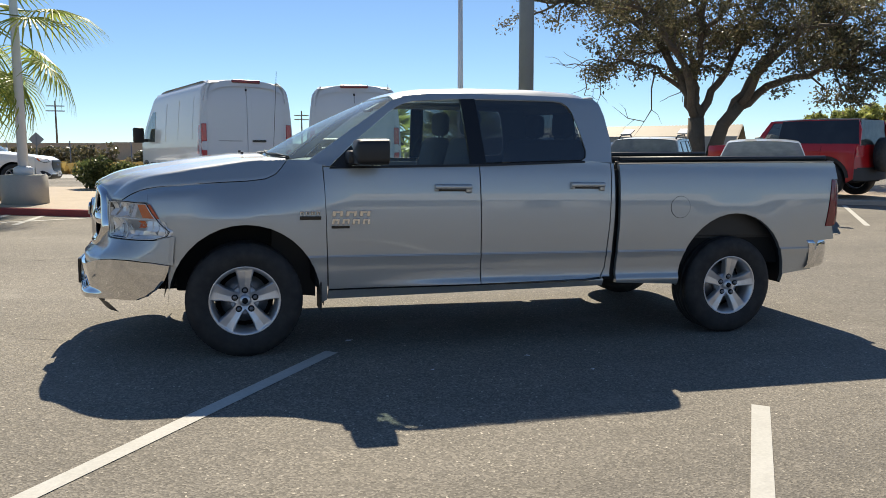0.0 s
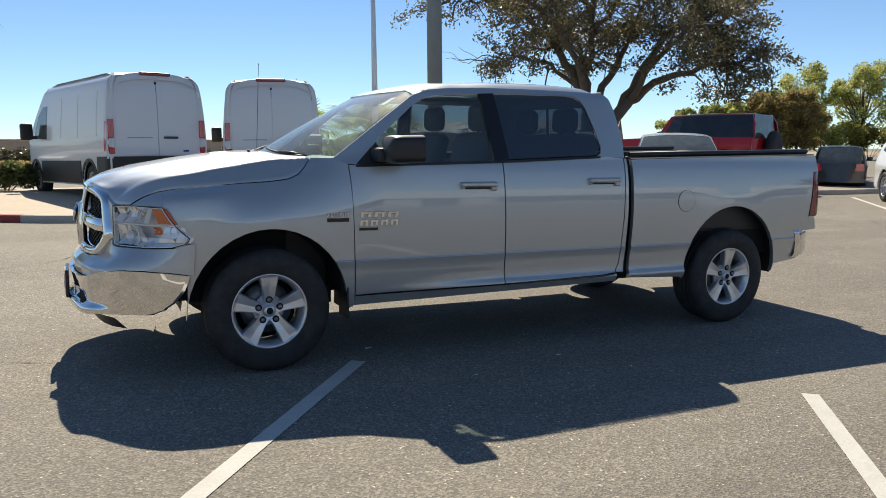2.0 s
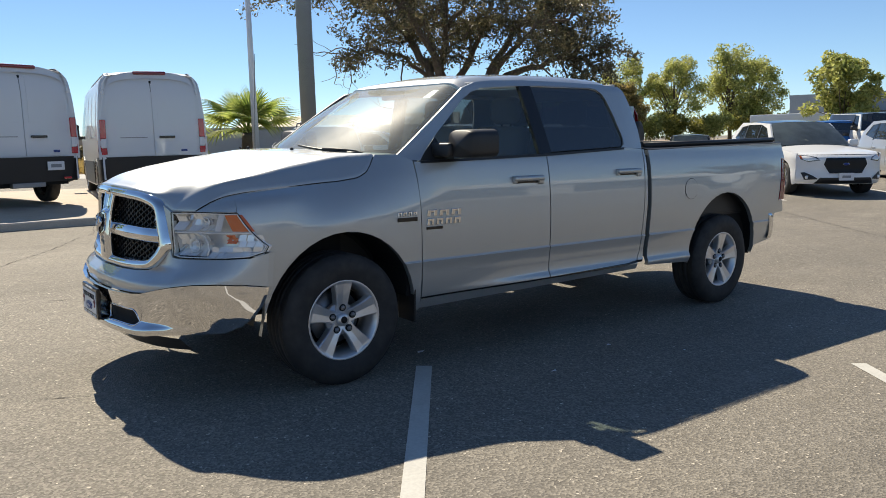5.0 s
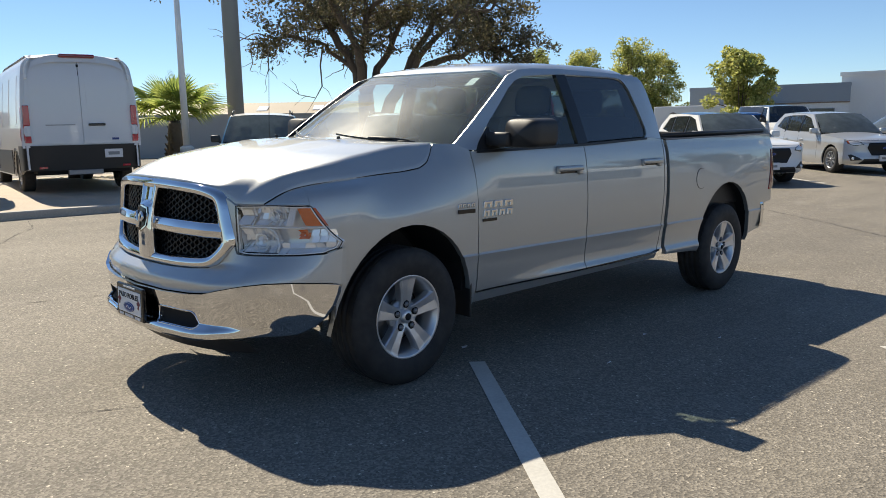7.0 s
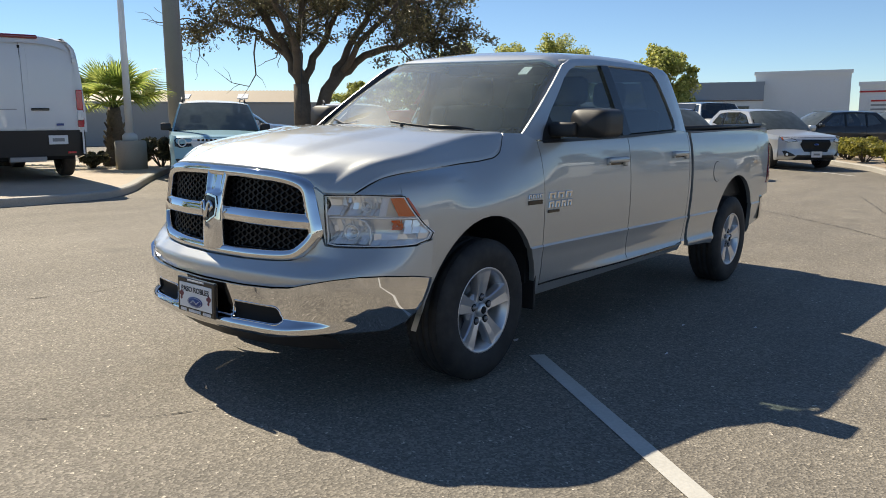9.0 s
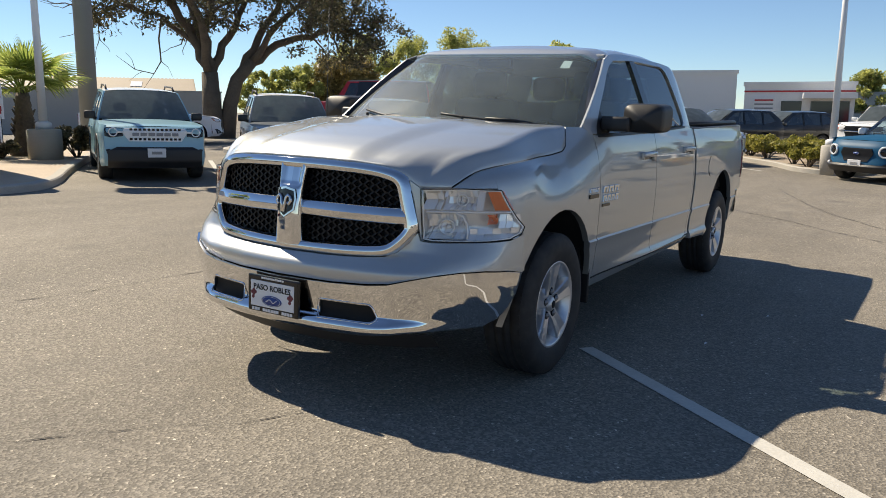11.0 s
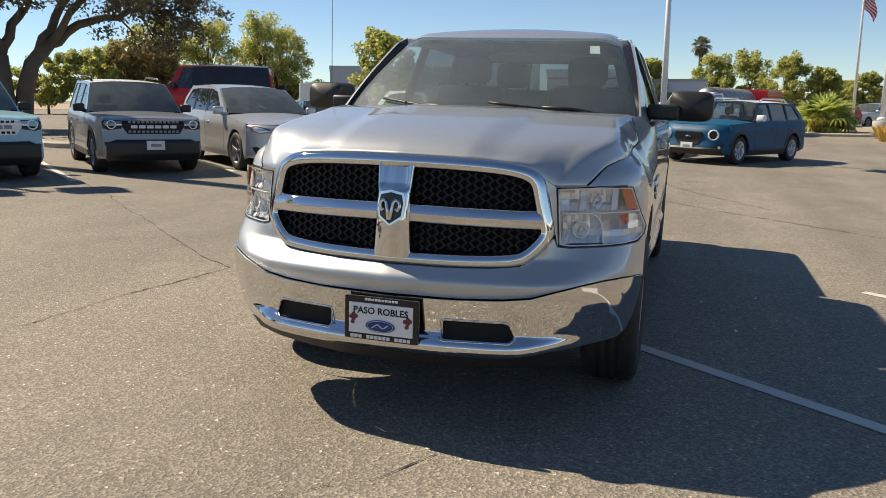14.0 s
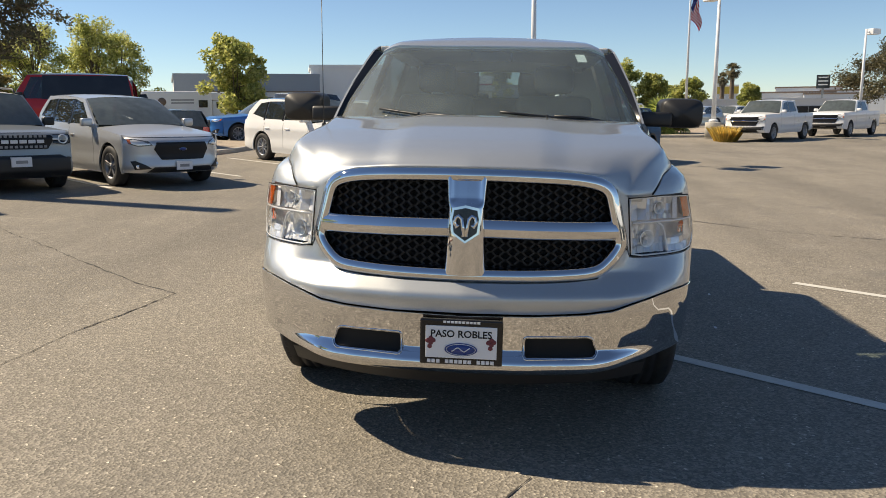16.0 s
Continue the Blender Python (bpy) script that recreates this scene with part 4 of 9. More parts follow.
inner = loop_offset(fine, -sgn * 0.05)
part("grille_backing", panel([p for p in loop_offset(fine, -sgn * 0.04)], lambda y, z: (gx(y, z) + 0.055, y, z), NY, NZ, flip=True), DARK, grl)
for ky, z0, z1 in ((-1, 0.74, 0.885), (1, 0.74, 0.885), (-1, 0.945, 1.12), (1, 0.945, 1.12)):
    bm = bmesh.new()
    dy, dz = 0.052, 0.026
    def wire(p, q):
        p, q = (gx(*p) + 0.022, *p), (gx(*q) + 0.022, *q)
        d = (Vector(q) - Vector(p)).normalized()
        n = Vector((0, -d.z, d.y)) * 0.0042
        k = Vector((0.016, 0, 0))
        a = [bm.verts.new(Vector(v) + o) for v in (p, q) for o in (n, -n, -n + k, n + k)]
        for i, j in ((0, 1), (1, 2), (2, 3), (3, 0)):
            bm.faces.new((a[i], a[j], a[4 + j], a[4 + i]))
    period, rise_ = 0.060, 0.0165
    k = 0
    while z0 - rise_ + k * rise_ < z1:
        zl = z0 - rise_ + k * rise_
        y = 0.03 - (period / 2 if k % 2 else 0)
        while y < 0.64:
            pts = [(y, zl), (y + 0.012, zl), (y + 0.030, zl + rise_), (y + 0.042, zl + rise_), (y + 0.060, zl)]
            for p, q in zip(pts, pts[1:]):
                p, q = (ky * p[0], p[1]), (ky * q[0], q[1])
                if all(inside(inner, *w) and z0 <= w[1] <= z1 for w in (p, q)):
                    wire(p, q)
            y += period
        k += 1
    bm.normal_update()
    tagged(part("honeycomb", bm, MESH_BLACK, grl), kind="stuff")

# plate on the bumper: dark frame, pale face, blue oval, unreadable lettering as bars
plate = part("plate_frame", box(-1.150, -1.128, -0.160, 0.160, 0.400, 0.580, 0.006), GLOSS_BLACK, truck, "dealer plate in black frame")
part("plate_face", box(-1.1535, -1.148, -0.138, 0.138, 0.428, 0.555, 0.002), PLATE_WHITE, plate)
bm = lathe([(0.001, 0), (0.030, 0), (0.030, -0.003), (0.001, -0.003)], 28, "x", None, (0, 0, 0))
bmesh.ops.transform(bm, matrix=Matrix.Translation((-1.154, 0, 0.464)) @ Matrix.Diagonal((1, 2.1, 0.85, 1)), verts=bm.verts)
part("oval_mark", bm, PLATE_BLUE, plate)
bm = bmesh.new()
tube(bm, [(-1.1575, 0.056 * math.cos(a), 0.464 + 0.0215 * math.sin(a)) for a in np.linspace(0, 2 * math.pi, 33)], 0.0011, 5)
part("oval_ring", bm, PLATE_WHITE, plate)
bm = bmesh.new()
tube(bm, [(-1.1575, y, 0.464 + 0.007 * math.sin(130 * y)) for y in np.linspace(-0.036, 0.036, 22)], 0.0022, 5)
part("oval_stroke", bm, PLATE_WHITE, plate)
for (a, b, z0, z1) in (*((-0.072 + 0.0145 * i, -0.061 + 0.0145 * i, 0.566, 0.574) for i in range(10)), *((-0.128 + 0.0175 * i, -0.1145 + 0.0175 * i, 0.407, 0.421) for i in range(15) if i not in (4, 11))):
    part("frame_lettering", box(-1.1525, -1.149, a, b, z0, z1), PLATE_WHITE, plate)
def lettering(text, size, m):
    """Letters of the built-in font as a thin mesh, centred, facing +z before m."""
    cu = bpy.data.curves.new("lettering", "FONT")
    cu.body, cu.size, cu.align_x, cu.extrude, cu.resolution_u, cu.offset = text, size, "CENTER", 0.0006, 3, 0.0007
    ob = bpy.data.objects.new("lettering", cu)
    me = bpy.data.meshes.new_from_object(ob)
    bpy.data.objects.remove(ob)
    bm = bmesh.new()
    bm.from_mesh(me)
    bpy.data.meshes.remove(me)
    bmesh.ops.transform(bm, matrix=m, verts=bm.verts)
    return bm


part("plate_lettering", lettering("PASO ROBLES", 0.0385, pose(-1.1545, 0, 0.512, 90, 0, -90)), DARK, plate)
GRAPE = material("grape_red", (0.16, 0.03, 0.04), 0.5)
for k in (-1, 1):
    bm = bmesh.new()
    for i, (dy, dz) in enumerate(((0, 0), (0.012, 0.008), (-0.010, 0.010), (0.004, -0.014), (0.0, 0.018))):
        bmesh.ops.create_icosphere(bm, subdivisions=1, radius=0.0105, matrix=Matrix.Translation((-1.1535, k * 0.117 + dy, 0.487 + dz)) @ Matrix.Diagonal((0.3, 1, 1, 1)))
    part("plate_motif", bm, GRAPE, plate)

# badges on the doors: plain raised bars
for s in (-1, 1):
    bars = [(0.575 + 0.094 * i, 0.575 + 0.094 * i + 0.08, 0.957, 0.998, CHROME) for i in range(3)] + [(0.575 + 0.07 * i, 0.575 + 0.07 * i + 0.056, 0.903, 0.946, CHROME) for i in range(4)]
    bars += [(0.36 + 0.037 * i, 0.36 + 0.037 * i + 0.03, 0.968, 0.996, CHROME) for i in range(4)] + [(0.575, 0.70, 0.876, 0.893, GLOSS_BLACK), (0.362, 0.505, 0.936, 0.96, GLOSS_BLACK)]
    for (x0, x1, z0, z1, mat_) in bars:
        q = s * (flank((x0 + x1) / 2, (z0 + z1) / 2) + 0.004)
        bm = bmesh.new()
        if mat_ is CHROME:
            w_ = x1 - x0
            # each letter as two slanted strokes and a bridge
            add_box(bm, x0 + 0.002, x0 + w_ * 0.34, q - 0.005, q + 0.005, z0, z1, 0.003)
            add_box(bm, x1 - w_ * 0.34, x1 - 0.004, q - 0.005, q + 0.005, z0, z1, 0.003)
            add_box(bm, x0 + 0.004, x1 - 0.006, q - 0.004, q + 0.004, lerp(z0, z1, 0.56), lerp(z0, z1, 0.97), 0.003)
            for v_ in bm.verts:
                v_.co.x += (v_.co.z - z0) * 0.12
        else:
            add_box(bm, x0, x1, q - 0.003, q + 0.003, z0, z1, 0.001)
        part("badge_bar", bm, mat_, truck)

# load bed
bm = bmesh.new()
for s in (-1, 1):
    add_box(bm, 2.76, 4.74, s * 0.86 - 0.015, s * 0.86 + 0.015, 0.78, 1.36, 0.004)
add_box(bm, 2.76, 2.80, -0.86, 0.86, 0.78, 1.34, 0.004)
add_box(bm, 2.76, 4.74, -0.86, 0.86, 0.76, 0.79)
liner = part("bed_liner", bm, BLACK_PLASTIC, truck)
for i in range(12):
    part("liner_rib", box(2.80, 4.72, -0.78 + 0.14 * i, -0.72 + 0.14 * i, 0.791, 0.802), BLACK_PLASTIC, liner)
for s in (-1, 1):
    def rail(u, v):
        x = lerp(2.757, 4.742, u)
        a = lerp(flank(x, 1.34) + 0.004, 0.845, v)
        return (x, s * a, lerp(1.338, 1.383, u) + 0.004 + 0.008 * math.sin(math.pi * v))
    part("bed_rail_cap", grid(rail, 20, 6, flip=s < 0), BLACK_PLASTIC, truck)
    bm = bmesh.new()
    tube(bm, [(2.80, s * 0.845, 1.372), (4.70, s * 0.845, 1.415)], 0.022, 8)
    part("cover_rail", bm, BLACK_PLASTIC, truck)
bm = bmesh.new()
tube(bm, [(2.80, -0.845, 1.372), (2.80, 0.845, 1.372)], 0.02, 8)
part("cover_header", bm, BLACK_PLASTIC, truck)
def gate(u, v):
    y = lerp(-0.80, 0.80, u)
    return (4.775 + 0.02 * (1 - (y / 0.8) ** 2) + (0.012 if v > 0.9 else 0), y, lerp(0.76, 1.385, v))


bm = grid(gate, 16, 10)
part("tailgate", bm, SILVER, truck)
bm = bmesh.new()
add_box(bm, 4.70, 4.775, -0.80, 0.80, 1.355, 1.392, 0.01)
part("tailgate_cap", bm, BLACK_PLASTIC, truck)


def rear_bumper(u, v):
    y = lerp(-0.985, 0.985, u)
    a = abs(y)
    x = 4.86 - 0.30 * max(0, (a - 0.62) / 0.365) ** 2.6
    z = lerp(0.515, 0.745, v)
    return (x + 0.012 * math.sin(math.pi * v) + (0.0 if 0.05 < v < 0.95 else -0.02), y * (0.985 if a > 0.9 else 1), z)


bm = grid(rear_bumper, 48, 8)
rimv = [e for e in bm.edges if e.is_boundary]
r = bmesh.ops.extrude_edge_only(bm, edges=rimv)
bmesh.ops.translate(bm, vec=(-0.06, 0, 0), verts=[g for g in r["geom"] if isinstance(g, bmesh.types.BMVert)])
part("rear_bumper", bm, CHROME, truck, "chrome rear step bumper")
part("step_pad", box(4.62, 4.85, -0.80, 0.80, 0.738, 0.752, 0.004), BLACK_PLASTIC, truck)

# inner body, chassis and running gear
bm = bmesh.new()
add_box(bm, 0.48, 2.70, -0.90, 0.90, 0.46, 0.74)
add_box(bm, 2.74, 4.56, -0.84, 0.84, 0.55, 0.77)
add_box(bm, -0.80, 0.50, -0.52, 0.52, 0.50, 1.08)
add_box(bm, -0.86, -0.52, -0.64, 0.64, 0.44, 1.03)
add_box(bm, 0.50, 0.62, -0.86, 0.86, 0.74, 1.24)
part("inner_body", bm, DARK, truck)
bm = bmesh.new()
for s in (-1, 1):
    add_box(bm, -0.85, 4.70, s * 0.46 - 0.04, s * 0.46 + 0.04, 0.40, 0.55, 0.01)
    add_box(bm, 2.68, 2.755, s * 0.90 - 0.02, s * 0.90 + 0.02, 0.46, 1.30)
for x in (-0.5, 0.5, 1.5, 2.6, 3.4, 4.5):
    add_box(bm, x - 0.04, x + 0.04, -0.46, 0.46, 0.42, 0.52)
part("chassis_frame", bm, DARK, truck)
bm = bmesh.new()
tube(bm, [(0.0, -0.75, 0.385), (0.0, 0.75, 0.385)], 0.05, 10)
tube(bm, [(AXLE_R, -0.75, 0.385), (AXLE_R, 0.75, 0.385)], 0.055, 10)
lathe([(0.02, -0.16), (0.12, -0.10), (0.165, 0.0), (0.12, 0.10), (0.02, 0.16)], 16, "y", bm, (AXLE_R, 0.05, 0.385))
tube(bm, [(0.9, 0.05, 0.45), (AXLE_R - 0.15, 0.05, 0.42)], 0.045, 10)
part("axles", bm, DARK, truck)
bm = bmesh.new()
tube(bm, [(1.2, 0.3, 0.40), (3.0, 0.3, 0.42), (3.3, 0.55, 0.45), (4.3, 0.60, 0.46), (4.75, 0.66, 0.44)], 0.035, 10)
lathe([(0.02, 0.0), (0.12, 0.03), (0.12, 0.62), (0.02, 0.65)], 16, "x", bm, (2.1, 0.3, 0.41))
part("exhaust", bm, STEEL, truck)
bm = lathe([(0.02, -0.11), (0.33, -0.10), (0.385, -0.06), (0.385, 0.06), (0.33, 0.10), (0.02, 0.11)], 28, "z", None, (4.45 - 1.25, 0.0, 0.40))
part("spare_tyre", bm, RUBBER, truck)

# cabin
bm = bmesh.new()
add_box(bm, 0.62, 2.62, -0.84, 0.84, 0.70, 0.76)
add_box(bm, 0.60, 2.66, -0.88, -0.85, 0.74, 1.29)
add_box(bm, 0.60, 2.66, 0.85, 0.88, 0.74, 1.29)
part("cabin_floor", bm, GREY_TRIM, truck)
def dash(u, v):
    y = lerp(-0.82, 0.82, u)
    a = lerp(0, 1, v)
    return (lerp(0.22, 0.86, a) + 0.20 * (y / 0.82) ** 2 * (1 - a), y, 1.275 + 0.03 * math.sin(math.pi * a) + (0.03 if 0.2 < u < 0.42 else 0) * math.sin(math.pi * a) - (0.25 if a > 0.97 else 0))


part("dashboard", grid(dash, 24, 12), DASH_GREY, truck)
part("headliner", grid(lambda u, v: (lerp(1.06, 2.62, u), lerp(-0.66, 0.66, v), roof_z(lerp(1.06, 2.62, u), lerp(-0.66, 0.66, v)) - 0.045), 10, 8, flip=True), LINING, truck, "pale felt headliner")
bm = bmesh.new()
lathe([(0.19 + 0.014 * math.cos(a), 0.014 * math.sin(a)) for a in np.linspace(0, 2 * math.pi, 9)[:-1]], 28, "z", bm, (0, 0, 0), True)
lathe([(0.02, -0.03), (0.065, -0.02), (0.06, 0.02), (0.01, 0.03)], 14, "z", bm)
for a in (0, 180, 270):
    tube(bm, [(0, 0, 0), (0.19 * math.cos(radians(a)), 0.19 * math.sin(radians(a)), 0)], 0.014, 6)
bmesh.ops.transform(bm, matrix=pose(0.95, -0.40, 1.19, 0, -62, 0), verts=bm.verts)
part("steering_wheel", bm, BLACK_PLASTIC, truck)


def seat_parts(x, y, w):
    bm = bmesh.new()
    add_box(bm, x - 0.26, x + 0.28, y - w, y + w, 0.80, 0.98, 0.06)
    add_box(bm, -0.07, 0.07, y - w, y + w, 0.0, 0.60, 0.055, pose(x + 0.26, 0, 0.93, 0, 14, 0))
    smooth_all(bm)
    st = part("cab_seat", bm, SEAT_CLOTH, truck)
    n = 1 if w < 0.4 else 2
    for i in range(n):
        yy = y if n == 1 else y + (i * 2 - 1) * 0.3
        bm = bmesh.new()
        add_box(bm, x + 0.37, x + 0.48, yy - 0.14, yy + 0.14, 1.53, 1.73, 0.05)
        tube(bm, [(x + 0.43, yy - 0.05, 1.5), (x + 0.435, yy - 0.05, 1.6)], 0.008, 6)
        tube(bm, [(x + 0.43, yy + 0.05, 1.5), (x + 0.435, yy + 0.05, 1.6)], 0.008, 6)
        smooth_all(bm)
        part("headrest", bm, SEAT_CLOTH, st)


seat_parts(1.30, -0.42, 0.27)
seat_parts(1.30, 0.42, 0.27)
seat_parts(2.14, 0.0, 0.76)
bm = box(0.98, 1.02, -0.13, 0.13, 1.70, 1.765, 0.015)
part("rear_view_mirror", bm, BLACK_PLASTIC, truck)
bm = bmesh.new()
p = [screen(-0.80, v) + Vector((0.006, 0, -0.008)) for v in (0.80, 0.92)] + [screen(-0.72, v) + Vector((0.006, 0, -0.008)) for v in (0.92, 0.80)]
bm.faces.new([bm.verts.new(q) for q in p])
part("price_sticker", bm, PLATE_WHITE, truck, "small white paper sticker")
bm = bmesh.new()
tube(bm, [(0.32, 0.905, 1.29), (0.325, 0.91, 1.45), (0.35, 0.925, 2.06)], 0.0022, 5)
lathe([(0.018, 0), (0.012, 0.03), (0.004, 0.05)], 10, "z", bm, (0.32, 0.905, 1.27))
part("mast_aerial", bm, BLACK_PLASTIC, truck)


# ---- road wheels ----
def wheel(parent, m, r_tyre, r_rim, width, spokes, rim_mat, name="wheel", fancy=True):
    """A wheel facing -y: rim, spokes, nuts and tyre."""
    h = width / 2
    bm = lathe([(r_rim * 0.93, h * 0.9), (r_rim * 0.86, h * 0.3), (r_rim * 0.84, -h * 0.45), (r_rim * 0.93, -h * 0.86), (r_rim * 0.985, -h * 0.93), (r_rim, -h * 0.9), (r_rim, h * 0.9)], 36 if fancy else 20, caps=False)
    rim = part(name, bm, rim_mat, parent)
    rim.matrix_basis = m
    k = (r_tyre - r_rim)
    prof = [(r_rim * 0.98, h * 0.9), (r_rim + k * 0.35, h * 1.02), (r_rim + k * 0.72, h * 1.0), (r_tyre * 0.985, h * 0.82), (r_tyre, h * 0.6)]
    if fancy:
        for q in (0.36, 0.02, -0.32):
            prof += [(r_tyre, h * (q + 0.09)), (r_tyre - 0.009, h * (q + 0.06)), (r_tyre - 0.009, h * (q - 0.03)), (r_tyre, h * (q - 0.06))]
    prof += [(r_tyre, -h * 0.6), (r_tyre * 0.985, -h * 0.82), (r_rim + k * 0.72, -h * 1.0), (r_rim + k * 0.45, -h * 1.04), (r_rim + k * 0.12, -h * 0.98), (r_rim * 0.98, -h * 0.9)]
    tyre = part("tyre", lathe(prof, 56 if fancy else 28, caps=False), RUBBER, rim)
    if fancy:
        bm = bmesh.new()
        for i in range(64):
            a = 2 * math.pi * i / 64
            for sgn in (-1, 1):
                add_box(bm, -0.012, 0.012, sgn * h * 0.64 - h * 0.10, sgn * h * 0.64 + h * 0.10, r_tyre - 0.022, r_tyre - 0.0015, 0.0, Matrix.Rotation(a, 4, "Y"))
        tagged(part("tread", bm, RUBBER, rim), kind="stuff")
    part("brake_disc", lathe([(0.03, h * 0.1), (r_rim * 0.68, h * 0.1), (r_rim * 0.68, h * 0.0), (0.03, h * 0.0)], 24), STEEL, rim)
    part("wheel_back", lathe([(0.01, h * 0.3), (r_rim * 0.84, h * 0.3)], 20), DARK, rim)
    for i in range(spokes):
        bm = bmesh.new()
        a = 2 * math.pi * i / spokes
        w0, w1 = (0.036, 0.060) if fancy else (0.9 * r_rim / spokes * 0.5, 0.9 * r_rim / spokes * 0.75)
        secs = []
        for t, w, yy in ((0.12, w0 * 1.1, -0.64), (0.35, w0, -0.72), (0.65, lerp(w0, w1, 0.45), -0.80), (0.88, w1, -0.84), (0.97, w1 * 1.12, -0.88)):
            zz = r_rim * t
            secs.append([bm.verts.new((x, y, zz)) for x, y in ((-w * 1.08, h * (yy + 0.34)), (-w, h * (yy + 0.03)), (-w * 0.86, h * (yy - 0.03)), (0, h * (yy + 0.01)), (w * 0.86, h * (yy - 0.03)), (w, h * (yy + 0.03)), (w * 1.08, h * (yy + 0.34)))])
        for p, q in zip(secs, secs[1:]):
            for j in range(6):
                bm.faces.new((p[j], p[j + 1], q[j + 1], q[j]))
        bmesh.ops.transform(bm, matrix=Matrix.Rotation(a, 4, "Y"), verts=bm.verts)
        part("spoke", bm, rim_mat, rim)
    part("hub_plate", lathe([(r_rim * 0.42, -h * 0.3), (r_rim * 0.40, -h * 0.56), (0.001, -h * 0.58)], 20), rim_mat, rim)
    part("hub_cap", lathe([(r_rim * 0.17, -h * 0.5), (r_rim * 0.165, -h * 0.78), (r_rim * 0.13, -h * 0.84), (0.001, -h * 0.86)], 20), rim_mat, rim)
    if fancy:
        for i in range(5):
            a = 2 * math.pi * i / 5
            part("wheel_nut", lathe([(0.015, -h * 0.5), (0.015, -h * 0.76), (0.010, -h * 0.82), (0.001, -h * 0.82)], 6, "y", None, (0.070 * math.sin(a), 0, 0.070 * math.cos(a))), STEEL, rim)
            part("nut_pocket", lathe([(0.022, -h * 0.5), (0.022, -h * 0.735), (0.001, -h * 0.736)], 12, "y", None, (0.070 * math.sin(a), 0, 0.070 * math.cos(a))), DARK, rim)
        part("cap_mark", lathe([(r_rim * 0.09, -h * 0.84), (r_rim * 0.085, -h * 0.875), (0.001, -h * 0.88)], 12), DARK, rim)
    return rim


for x in (0.0, AXLE_R):
    for s in (-1, 1):
        wheel(truck, pose(x, s * 0.845, 0.388, 0, 4 if x else 0, 0 if s < 0 else 180), 0.388, 0.238, 0.265, 5, ALLOY)
# ---- other vehicles: x runs to the tail from the front axle, y to the right side ----
# the strong pale film stands in for sky reflected in the cars' windscreens
GLASS_CAR = glass("car_glass", (0.24, 0.27, 0.28), 0.7, 0.0, 1.8, 0.17)
LENS_GREY = material("dark_lamp_lens", (0.10, 0.11, 0.12), 0.1, 0.3, 1.0)
WHEEL_GREY = material("wheel_grey", (0.4, 0.41, 0.43), 0.35, 0.8)


